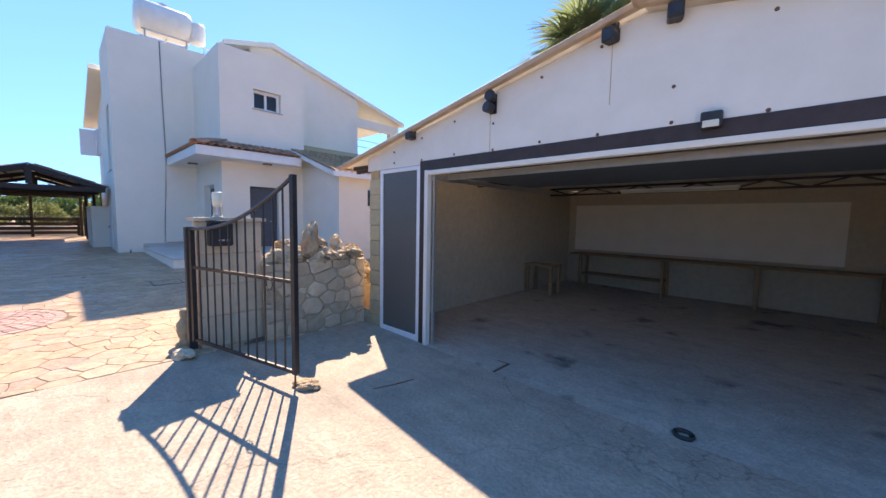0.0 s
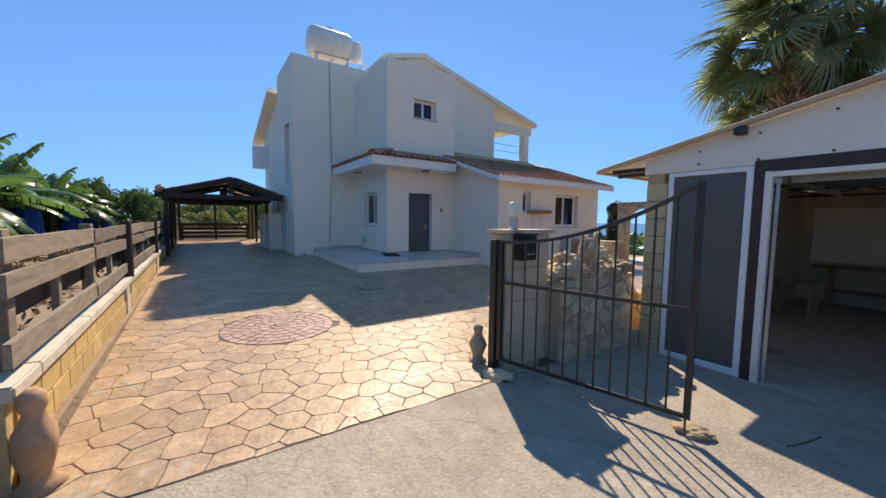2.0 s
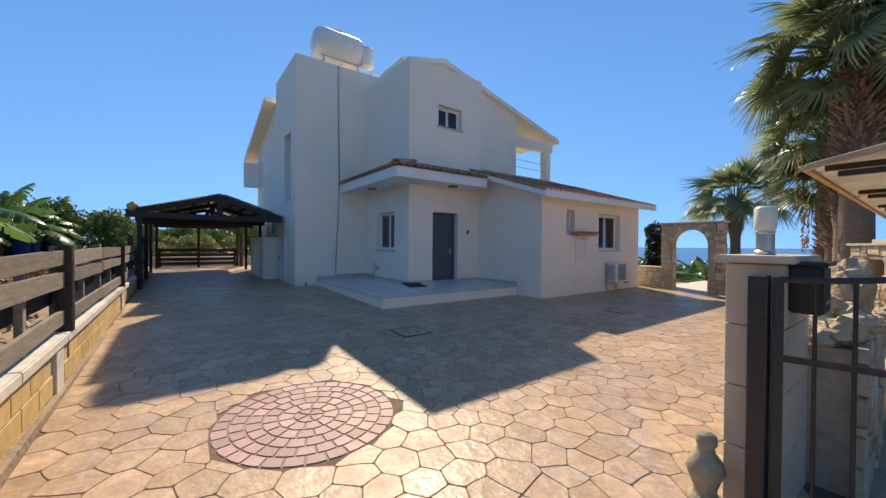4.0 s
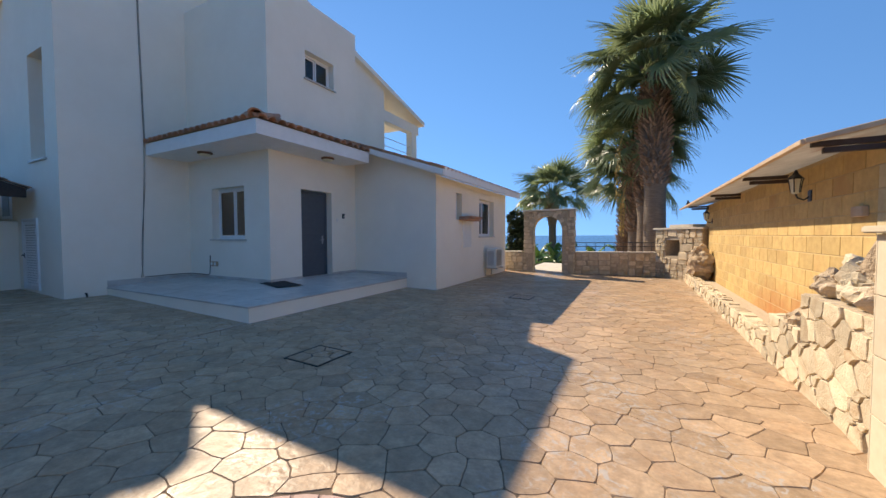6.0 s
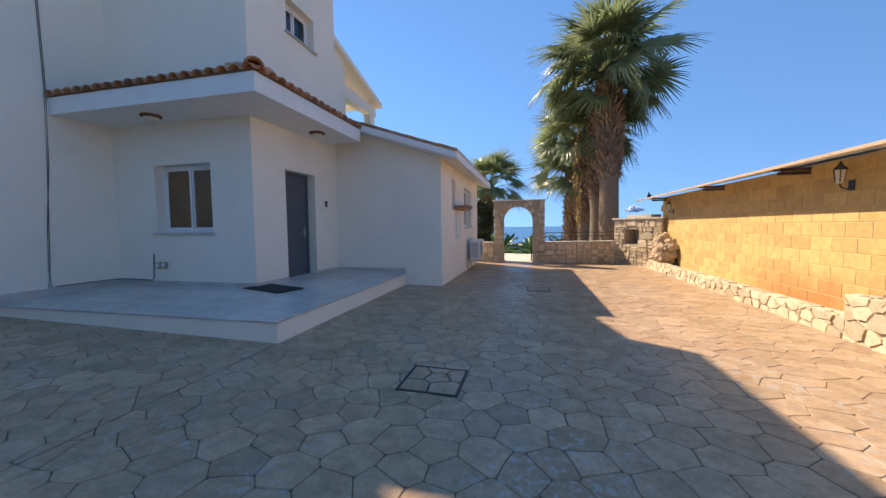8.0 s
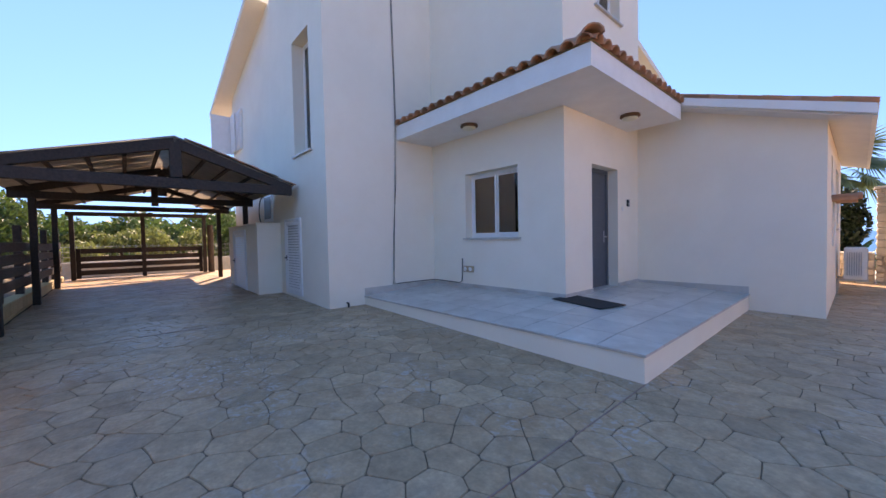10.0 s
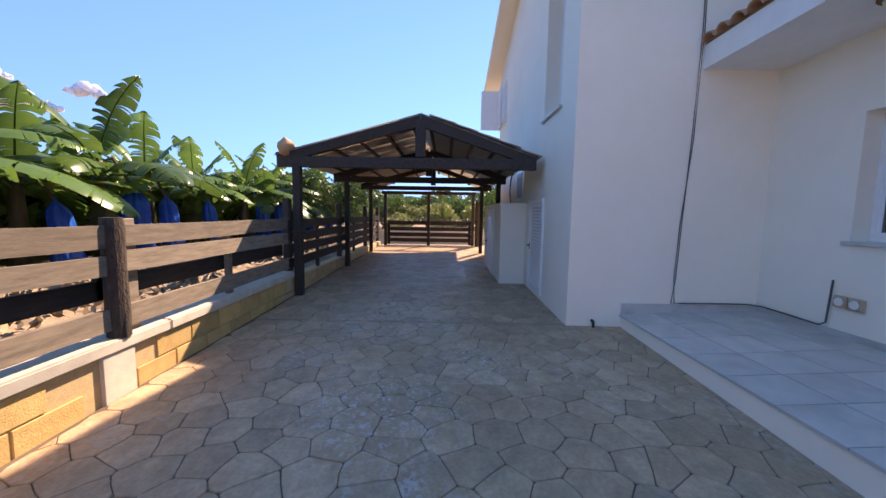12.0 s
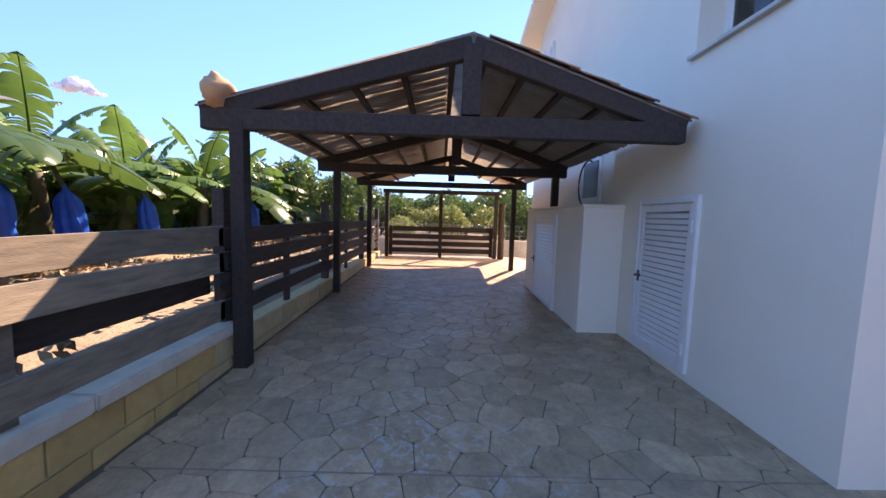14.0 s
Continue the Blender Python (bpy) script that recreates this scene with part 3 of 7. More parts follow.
def rubble_face(parent, u0, v0, u1, v1, place, big=0.30, depth=0.03, material=None, seed=1, gap=0.006, squash=0.7):
    """Angular rubble over a rectangle of a wall: large flat-faced stones with small ones packed between."""
    rng = random.Random(seed)
    pts_, tries = [], 0
    w, h = u1 - u0, (v1 - v0) / squash
    while tries < 2600:
        tries += 1
        r = big * (rng.uniform(0.62, 0.8) if tries < 500 else rng.uniform(0.34, 0.5))
        p = (rng.uniform(0.02, w - 0.02), rng.uniform(0.02, h - 0.02), r)
        if all(math.hypot(p[0] - q[0], p[1] - q[1]) > (p[2] + q[2]) * 0.62 for q in pts_):
            pts_.append(p)
    for p in pts_:
        poly = [(0, 0), (w, 0), (w, h), (0, h)]
        for q in pts_:
            nx, ny = q[0] - p[0], q[1] - p[1]
            dd = math.hypot(nx, ny)
            if q is not p and dd < 1.6 * big and len(poly) > 2:
                # the larger stone takes the larger share
                at = 0.5 + 0.5 * (p[2] ** 2 - q[2] ** 2) / dd ** 2
                poly = clip(poly, nx, ny, nx * (p[0] + nx * at) + ny * (p[1] + ny * at))
        poly = inset([(u0 + a, v0 + b * squash) for a, b in poly], gap * rng.uniform(0.7, 1.5)) if len(poly) > 2 else []
        if len(poly) < 3 or abs(sum(a[0] * b[1] - b[0] * a[1] for a, b in zip(poly, poly[1:] + poly[:1]))) < 0.003:
            continue
        cx, cy = sum(q[0] for q in poly) / len(poly), sum(q[1] for q in poly) / len(poly)
        ring = []
        for a, b in zip(poly, poly[1:] + poly[:1]):
            k = rng.uniform(0.35, 0.65)
            e = rng.uniform(-0.012, 0.004)
            m_ = (a[0] + (b[0] - a[0]) * k, a[1] + (b[1] - a[1]) * k)
            l_ = max(0.02, math.hypot(m_[0] - cx, m_[1] - cy))
            ring += [(a[0] + (cx - a[0]) * rng.uniform(0.0, 0.03), a[1] + (cy - a[1]) * rng.uniform(0.0, 0.03)), (m_[0] + (m_[0] - cx) / l_ * e, m_[1] + (m_[1] - cy) / l_ * e)]
        d = depth * rng.uniform(0.55, 1.35)
        su, sv = rng.uniform(-0.05, 0.05), rng.uniform(-0.05, 0.05)
        bm = bmesh.new()
        rows = [[bm.verts.new(place(cx + (q[0] - cx) * f, cy + (q[1] - cy) * f, t + (0 if t < 0 else su * (q[0] - cx) + sv * (q[1] - cy) + rng.uniform(-0.003, 0.003)))) for q in ring] for f, t in ((1.0, -0.03), (0.99, d * 0.75), (0.95, d))]
        n = len(ring)
        for a, b in zip(rows, rows[1:]):
            for i in range(n):
                bm.faces.new((a[i], a[(i + 1) % n], b[(i + 1) % n], b[i]))
        mid = bm.verts.new(place(cx, cy, d * rng.uniform(0.95, 1.15)))
        for i in range(n):
            bm.faces.new((rows[-1][i], rows[-1][(i + 1) % n], mid))
        bmesh.ops.recalc_face_normals(bm, faces=bm.faces)
        hold(obj("stone", bm, material or M["stone"]), parent)


def boulder(name, at, size, seed, material, label, category="rock", turn=0.0, rough=0.28, group="", smooth=False):
    """A loose rock: a ball pushed about by noise at two scales."""
    bm = bmesh.new()
    bmesh.ops.create_icosphere(bm, subdivisions=3, radius=1.0)
    off = Vector((seed * 3.7, seed * 1.3, seed * 7.1))
    for v in bm.verts:
        p = v.co.copy()
        k = 1 + rough * 1.6 * noise.noise(p * 1.1 + off) + rough * 0.8 * noise.noise(p * 2.6 + off) + rough * 0.5 * noise.noise(p * 5 + off) + rough * 0.3 * noise.noise(p * 11 + off)
        v.co = p * k
        v.co.x *= size[0]
        v.co.y *= size[1]
        v.co.z *= size[2]
    low = min(v.co.z for v in bm.verts)
    for v in bm.verts:
        v.co.z -= low * 0.86
    ob = obj(name, bm, material, smooth)
    ob.matrix_world = pose(*at, 0, 0, turn)
    return tagged(ob, label, category, group)


def gz(x):
    """Height of the ground along the drive: it falls gently from the carport to the road."""
    return min(0.18, max(-0.30, 0.021 * (-16.5 - x)))


def part(name, bm, material, parent, label="", smooth=False):
    """One mesh, built where it stands, hung under a thing or a part."""
    return tagged(hold(obj(name, bm, material, smooth), parent), label)


# ---- ground ----
def ground_sheet():
    bm = bmesh.new()
    xs = [-3000, -400, -120, -60, -40, -30, -25, -22, -19, -16, -13, -10, -7, -5, -2, 2, 6, 12, 25, 60, 200, 3000]
    ys = [-3000, -400, -120, -50, -25, -12, -8, -5, -2.6, 0, 4, 8, 12, 13.5, 16, 17.5, 19, 24, 40, 80, 130]
    vs = {}
    for x in xs:
        for y in ys:
            z = gz(x) - 0.12
            if y < -2.6:
                z = gz(x) + min(0.32, (-2.6 - y) * 3) + 0.02
            if y > 16:
                z -= min(1.3, (y - 16) * 0.43) + max(0, y - 19) * 0.03
            vs[x, y] = bm.verts.new((x, y, z))
    for x0, x1 in zip(xs, xs[1:]):
        for y0, y1 in zip(ys, ys[1:]):
            bm.faces.new((vs[x0, y0], vs[x1, y0], vs[x1, y1], vs[x0, y1]))
    return tagged(obj("ground", bm, M["soil"]), "dry brown soil with leaf litter round the plot", "ground", kind="structure")


def sheet(name, material, x0, x1, y0, y1, dz, label, category, step=0.5):
    bm = bmesh.new()
    nx, ny = max(1, int((x1 - x0) / step)), max(1, int((y1 - y0) / step))
    vs = [[bm.verts.new((x0 + (x1 - x0) * i / nx, y0 + (y1 - y0) * j / ny, gz(x0 + (x1 - x0) * i / nx) + dz)) for j in range(ny + 1)] for i in range(nx + 1)]
    for i in range(nx):
        for j in range(ny):
            bm.faces.new((vs[i][j], vs[i + 1][j], vs[i + 1][j + 1], vs[i][j + 1]))
    return tagged(obj(name, bm, material), label, category, kind="structure")


ground_sheet()
bm = bmesh.new()
for a, b in (((-4000, 125), (4000, 4500)),):
    bm.faces.new([bm.verts.new((x, y, -5.9)) for x, y in ((a[0], a[1]), (b[0], a[1]), (b[0], b[1]), (a[0], b[1]))])
tagged(obj("water", bm, M["water"]), "flat blue sea out to the horizon", "sea", kind="structure")

apron = tagged(sheet("road", M["concrete"], -5.06, 14, -14, 3.15, 0.0, "rough worn concrete apron before the garage", "concrete apron", 0.4))
garage_floor = sheet("floor", M["garage_floor"], -4.75, 2.2, 3.15, 9.35, -0.004, "stained concrete garage floor", "garage floor", 0.5)
bed = sheet("pavement", M["joint"], -25.6, -5.06, -2.36, 12.6, -0.006, "tan stamped concrete paving in irregular slabs", "paving", 0.6)
path_out = sheet("pavement_path", M["coping"], -10.6, -8.4, 12.6, 16.5, -0.002, "pale concrete path beyond the arch", "path", 0.6)

# ---- house ----
house = thing("house", (-16, 6, 0), "white rendered two-storey house with clay tile eaves", "house")
XB, YB, XD, YW, XW, YV = -16.38, 1.47, -13.44, 3.73, -10.96, 6.34   # block corner, window wall, door wall, wing corner
part("wall", wall_mesh("x", YB, YB + 0.25, -19.1, XB, -0.3, 7.12, [(-18.45, 0.08, -17.55, 1.58), (-17.78, 2.75, -16.97, 4.88)]), M["plaster"], house)
part("wall", wall_mesh("y", XB, XB - 0.25, YB + 0.25, 4.4, -0.3, 7.12), M["plaster"], house)
part("wall", wall_mesh("x", YW, YW + 0.25, XB, XD, -0.3, 6.52, [(-15.45, 1.13, -14.26, 2.29)]), M["plaster"], house)
part("wall", wall_mesh("y", XD, XD - 0.25, YW + 0.25, 6.41, -0.3, 6.52, [(4.54, 0.15, 5.47, 2.26), (4.72, 4.79, 5.60, 5.42)]), M["plaster"], house)
part("wall", wall_mesh("x", 6.41, 6.16, -15.2, XD - 0.25, 3.3, 6.52), M["plaster"], house)
part("wall", wall_mesh("y", -19.1, -18.85, YB + 0.25, 4.4, -0.3, 7.12), M["plaster"], house)
part("wall", wall_mesh("x", 4.4, 4.15, -18.85, XB - 0.25, 6.3, 7.12), M["plaster"], house)


def prism(poly, axis, d0, d1):
    """A flat outline (a, z) given thickness from d0 to d1 across a wall."""
    bm = bmesh.new()
    f = (lambda a, z, d: (a, d, z)) if axis == "x" else (lambda a, z, d: (d, a, z))
    p = [bm.verts.new(f(a, z, d0)) for a, z in poly]
    q = [bm.verts.new(f(a, z, d1)) for a, z in poly]
    bm.faces.new(p)
    bm.faces.new(q[::-1])
    for i in range(len(p)):
        bm.faces.new((p[i], q[i], q[(i + 1) % len(p)], p[(i + 1) % len(p)]))
    bmesh.ops.recalc_face_normals(bm, faces=bm.faces)
    return bm


# wing: sloping-topped south wall, east wall with two windows, end wall
part("wall", prism([(XD, -0.3), (XW, -0.3), (XW, 2.72), (XD, 3.54)], "x", YV, YV + 0.25), M["plaster"], house)
part("wall", wall_mesh("y", XW, XW - 0.25, YV + 0.25, 11.6, -0.3, 2.64, [(7.43, 1.61, 7.82, 2.33), (9.07, 1.16, 10.34, 2.30)]), M["plaster"], house)
part("wall", prism([(-19, -0.3), (XW - 0.25, -0.3), (XW - 0.25, 2.6), (-14.9, 3.9), (-19, 3.9)], "x", 11.35, 11.6), M["plaster"], house)
# upper storey behind, with the open balcony
part("wall", prism([(5.2, 3.3), (9.68, 3.3), (9.68, 6.55), (5.93, 7.53), (5.2, 7.4)], "y", -14.95, -15.2), M["plaster"], house)
part("wall", wall_mesh("x", 9.68, 9.43, -23.6, -15.2, -0.3, 6.5), M["plaster"], house)
part("wall", prism([(-23.6, -0.3), (-19.1, -0.3), (-19.1, 5.5), (-19.72, 6.68), (-23.6, 5.72)], "x", 1.62, 1.87), M["plaster"], house)
part("wall", wall_mesh("y", -23.6, -23.35, 1.87, 9.43, -0.3, 5.6), M["plaster"], house)
part("balcony_floor", boxes((-23.6, 9.68, 3.75, -14.95, 12.05, 3.95)), M["plaster"], house)
part("balcony_beam", boxes((-15.22, 9.68, 5.42, -14.95, 12.05, 5.80)), M["plaster"], house)
for cx in (-15.2, -20.0):
    part("column", boxes((cx - 0.02, 11.55, 3.95, cx + 0.25, 11.9, 5.42)), M["plaster"], house)
bm = bmesh.new()
for z in (4.55, 4.85):
    tube(bm, [(-15.05, 9.7, z), (-15.05, 11.55, z)], 0.012, 6)
part("balcony_rail", bm, M["steel"], house)


def roof_slab(a, b, c, d, thick):
    bm = bmesh.new()
    up = [bm.verts.new(p) for p in (a, b, c, d)]
    lo = [bm.verts.new((p[0], p[1], p[2] - thick)) for p in (a, b, c, d)]
    bm.faces.new(up)
    bm.faces.new(lo[::-1])
    for i in range(4):
        bm.faces.new((up[i], lo[i], lo[(i + 1) % 4], up[(i + 1) % 4]))
    bmesh.ops.recalc_face_normals(bm, faces=bm.faces)
    return bm


part("roof", roof_slab((-24, 5.93, 7.66), (-14.78, 5.93, 7.66), (-14.78, 12.28, 6.0), (-24, 12.28, 6.0), 0.16), M["plaster"], house, "white-edged tiled main roof")
part("roof", roof_slab((-24, 5.93, 7.66), (-14.78, 5.93, 7.66), (-14.78, 4.3, 7.24), (-24, 4.3, 7.24), 0.16), M["plaster"], house)
part("roof", roof_slab((-24.8, 1.2, 5.42), (-19.72, 1.2, 6.81), (-19.72, 6.0, 6.81), (-24.8, 6.0, 5.42), 0.16), M["plaster"], house)
part("roof", boxes((-18.85, 1.72, 6.6, -16.63, 4.15, 6.75)), M["coping"], house)
part("roof", boxes((-16.38, 3.98, 6.1, -13.69, 6.16, 6.25)), M["coping"], house)
part("roof", boxes((-16.13, 3.98, 3.0, -13.69, 6.16, 3.1)), M["dark_room"], house)


def tile_mesh(name="tile", length=0.42, r0=0.098, r1=0.080, seg=6):
    """A barrel tile: an arch that narrows upslope, with some thickness."""
    bm = bmesh.new()
    ring = []
    for r, y in ((r0, 0.0), (r1, length)):
        for k in (1.0, 0.84):
            ring.append([bm.verts.new((r * k * math.cos(math.pi * i / seg), y, r * k * 0.85 * math.sin(math.pi * i / seg))) for i in range(seg + 1)])
    lo, li, ho, hi = ring
    for i in range(seg):
        bm.faces.new((lo[i], ho[i], ho[i + 1], lo[i + 1]))
        bm.faces.new((lo[i], lo[i + 1], li[i + 1], li[i]))
        bm.faces.new((li[i], li[i + 1], hi[i + 1], hi[i]))
    bmesh.ops.recalc_face_normals(bm, faces=bm.faces)
    me = bpy.data.meshes.new(name)
    bm.to_mesh(me)
    bm.free()
    me.materials.append(M["tile"])
    me.polygons.foreach_set("use_smooth", [i % 3 != 1 for i in range(len(me.polygons))])
    return me


TILE = tile_mesh()


def lay_tiles(parent, start, along, up, columns, rows, spacing=0.2, expose=0.36, keep=None, seed=3, flat=1.0):
    """Barrel tiles in courses from an eave; along and up are unit vectors in the roof's plane."""
    rng = random.Random(seed)
    a, u = Vector(along), Vector(up)
    n = a.cross(u)
    base = parent.location + (parent.parent.location if parent.parent else Vector())
    for i in range(columns):
        for j in range(rows):
            p = Vector(start) + a * (spacing * (i + 0.5)) + u * (expose * j) + n * (0.012 * (j > 0))
            if keep and not keep(p):
                continue
            tw = rng.uniform(-0.03, 0.03)
            aa, uu = (a + u * tw).normalized(), (u - a * tw + n * -0.02).normalized()
            m = Matrix((aa, uu, aa.cross(uu))).transposed().to_4x4()
            m.translation = p - base + n * rng.uniform(0, 0.006)
            shared("tile", TILE, parent, m @ Matrix.Diagonal((1, 1, flat, 1)))


# canopy over the entrance: an L of white fascia with a tiled top
cx0, cy0, cx1, cy1 = XB, 2.87, -12.6, 5.9
bm = bmesh.new()
for pts in (((cx0, cy0), (cx1, cy0), (cx1, cy1), (XD, cy1), (XD, YW), (cx0, YW)),):
    lo = [bm.verts.new((x, y, 2.985)) for x, y in pts]
    hi = [bm.verts.new((x, y, 3.245)) for x, y in pts]
    bm.faces.new(lo[::-1])
    bm.faces.new(hi)
    for i in range(6):
        bm.faces.new((lo[i], lo[(i + 1) % 6], hi[(i + 1) % 6], hi[i]))
canopy = part("canopy", bm, M["trim_white"], house, "white L-shaped entrance canopy with barrel tiles")
bm = bmesh.new()
rise = 0.26
v = [bm.verts.new(p) for p in ((cx0, cy0 - 0.02, 3.25), (cx1 + 0.02, cy0 - 0.02, 3.25), (XD, YW, 3.25 + rise), (cx0, YW, 3.25 + rise), (cx1 + 0.02, cy1, 3.25), (XD, cy1, 3.25 + rise))]
bm.faces.new((v[0], v[1], v[2], v[3]))
bm.faces.new((v[1], v[4], v[5], v[2]))
part("tile_bed", bm, M["mortar"], canopy)
s1 = Vector((0, YW - cy0, rise)).normalized()
lay_tiles(canopy, (cx0 + 0.02, cy0 - 0.05, 3.25), (1, 0, 0), s1, 19, 3, 0.2, 0.33, keep=lambda p: p.x < cx1 - (p.y - cy0) * 0.98 + 0.02)
s2 = Vector((XD - cx1, 0, rise)).normalized()
lay_tiles(canopy, (cx1 + 0.05, cy0 + 0.0, 3.25), (0, 1, 0), s2, 15, 3, 0.2, 0.33, keep=lambda p: p.y > cy0 + (cx1 - p.x) * 1.02)
hip = Vector((XD - cx1, YW - cy0, rise)).normalized()
side = Vector((0, 0, 1)).cross(hip).normalized()
for j in range(4):
    m = Matrix((-side, hip, (-side).cross(hip))).transposed().to_4x4()
    m.translation = Vector((cx1 + 0.06, cy0 - 0.06, 3.29)) + hip * 0.32 * j - house.location - canopy.location
    shared("ridge_tile", TILE, canopy, m @ Matrix.Diagonal((1.25, 1, 1.2, 1)))

# wing roof
WS = 0.33
wing = part("roof", roof_slab((-10.56, 5.965, 2.725), (-10.56, 11.9, 2.725), (-15.0, 11.9, 2.725 + 4.44 * WS), (-15.0, 5.965, 2.725 + 4.44 * WS), 0.1), M["mortar"], house, "clay barrel tile roof over the single-storey wing")
# the roof stops at the door wall
part("fascia", prism([(-10.53, 2.54), (-10.53, 2.665), (-13.43, 2.665 + 2.9 * WS), (-13.43, 2.54 + 2.9 * WS)], "x", 5.90, 5.96), M["trim_white"], house)
part("fascia", boxes((-10.57, 5.96, 2.53, -10.52, 11.94, 2.725)), M["trim_white"], house)
part("soffit", prism([(-10.57, 2.54), (-10.57, 2.57), (XW, 2.68), (XW, 2.65)], "x", 5.97, 11.9), M["trim_white"], house)
part("soffit", prism([(XW, 2.65), (XW, 2.68), (XD, 3.52), (XD, 3.49)], "x", 5.97, YV), M["trim_white"], house)
sw = Vector((-1, 0, WS)).normalized()
lay_tiles(wing, (-10.50, 11.86, 2.735), (0, -1, 0), sw, 29, 9, 0.205, 0.36, keep=lambda p: p.y > 6.4 or p.x > XD + 0.1)


def window(parent, axis, face, inward, a0, z0, a1, z1, recess=0.16, sashes=2, sill=True, dark=True):
    """A sliding aluminium window set back in its opening: frame, sash stiles, panes and a marble sill."""
    d0, d1 = sorted((face + inward * recess, face + inward * (recess + 0.06)))

    def bx(p, q, r, s, e0, e1):
        return (p, e0, r, q, e1, s) if axis == "x" else (e0, p, r, e1, q, s)
    w = 0.05
    bm = boxes(bx(a0, a1, z0, z0 + w, d0, d1), bx(a0, a1, z1 - w, z1, d0, d1), bx(a0, a0 + w, z0 + w, z1 - w, d0, d1), bx(a1 - w, a1, z0 + w, z1 - w, d0, d1), w=0.004)
    win = part("window", bm, M["alu"], parent, "white aluminium sliding window with a marble sill" if sill else "")
    n = sashes
    e = (d0 + d1) / 2
    for i in range(n):
        p, q = a0 + w + (a1 - a0 - 2 * w) * i / n, a0 + w + (a1 - a0 - 2 * w) * (i + 1) / n
        k = 0.035
        off = 0.012 * (1 if i % 2 else -1)
        part("sash", boxes(bx(p, q, z0 + w, z0 + w + k, e + off - 0.011, e + off + 0.011), bx(p, q, z1 - w - k, z1 - w, e + off - 0.011, e + off + 0.011),
                           bx(p, p + k, z0 + w + k, z1 - w - k, e + off - 0.011, e + off + 0.011), bx(q - k, q, z0 + w + k, z1 - w - k, e + off - 0.011, e + off + 0.011)), M["alu"], win)
        g = part("pane", boxes(bx(p + k, q - k, z0 + w + k, z1 - w - k, e + off - 0.003, e + off + 0.003)), M["glass"], win)
        g.visible_shadow = False
    if sill:
        s0, s1_ = sorted((face - inward * 0.045, face + inward * recess))
        part("sill", boxes(bx(a0 - 0.05, a1 + 0.05, z0 - 0.035, z0 - 0.002, s0, s1_), w=0.004), M["platform_tile"], win)
    return win


window(house, "x", YW, 1, -15.45, 1.13, -14.26, 2.29)
window(house, "y", XD, -1, 4.72, 4.79, 5.60, 5.42)
window(house, "x", YB, 1, -17.78, 2.75, -16.97, 4.88, recess=0.21, sashes=1)
window(house, "y", XW, -1, 7.43, 1.61, 7.82, 2.33, sashes=1, sill=False)
window(house, "y", XW, -1, 9.07, 1.16, 10.34, 2.30)
# rooms behind the panes
part("room", boxes((-16.1, 6.05, -0.2, -13.72, 6.1, 2.9)), M["dark_room"], house)
part("room", boxes((-19, 2.6, -0.2, -16.65, 2.65, 6.5)), M["dark_room"], house)
part("room", boxes((-13.4, 6.62, -0.2, -13.3, 11.3, 2.6)), M["dark_room"], house)

# front door, set back in the wall
fd = part("door", boxes((XD - 0.24, 4.60, 0.16, XD - 0.19, 5.41, 2.19), w=0.004), M["door_grey"], house, "closed slate-grey front door in a recess")
part("door_frame", boxes((XD - 0.26, 4.54, 0.15, XD - 0.17, 4.60, 2.26), (XD - 0.26, 5.41, 0.15, XD - 0.17, 5.47, 2.26), (XD - 0.26, 4.60, 2.19, XD - 0.17, 5.41, 2.26), w=0.004), M["door_grey"], fd)
for z in (0.35, 0.86, 1.38):
    part("door_panel", boxes((XD - 0.193, 4.70, z, XD - 0.182, 5.31, z + 0.40), w=0.004), M["door_grey"], fd)
bm = bmesh.new()
tube(bm, [(XD - 0.19, 5.33, 1.10), (XD - 0.14, 5.33, 1.10), (XD - 0.135, 5.22, 1.10)], 0.011)
box(bm, XD - 0.191, 5.31, 1.0, XD - 0.183, 5.35, 1.2)
part("door_handle", bm, M["steel"], fd, "brushed steel lever handle")
part("threshold", boxes((XD - 0.26, 4.54, 0.13, XD, 5.47, 0.235)), M["platform_tile"], fd)

# main gable shutters and the small bathroom window on the rear wall
sh = part("shutter_window", boxes((-23.35, 1.56, 3.85, -22.35, 1.618, 4.98), w=0.005), M["alu"], house, "white louvred shutters, one leaf folded open")
for i in range(20):
    part("louvre", boxes((-22.8, 1.535, 3.91 + i * 0.05, -22.4, 1.562, 3.945 + i * 0.05)), M["alu"], sh)
part("shutter_leaf", boxes((-23.40, 1.0, 3.85, -23.36, 1.56, 4.98), w=0.004), M["alu"], sh)
part("shutter_leaf", boxes((-23.34, 1.50, 3.85, -22.82, 1.535, 4.98), w=0.004), M["alu"], sh)
part("bath_window", boxes((-20.4, 1.585, 1.62, -19.75, 1.618, 2.28), w=0.004), M["alu"], house)
part("bath_pane", boxes((-20.33, 1.578, 1.69, -19.82, 1.584, 2.21)), M["panel_grey"], house)

# platform before the door
platform = tagged(obj("platform", boxes((XB + 0.002, 2.12, -0.3, -11.80, YV - 0.002, 0.128), w=0.004), M["plaster"]), "low white entrance platform with pale marble tiles", "platform", kind="structure")


def pz(x, y):
    """The platform falls a little from the walls to its two open edges."""
    return 0.150 + 0.075 * min(1.0, max(0.0, min(y - 2.12, -11.80 - x)) / 1.5)


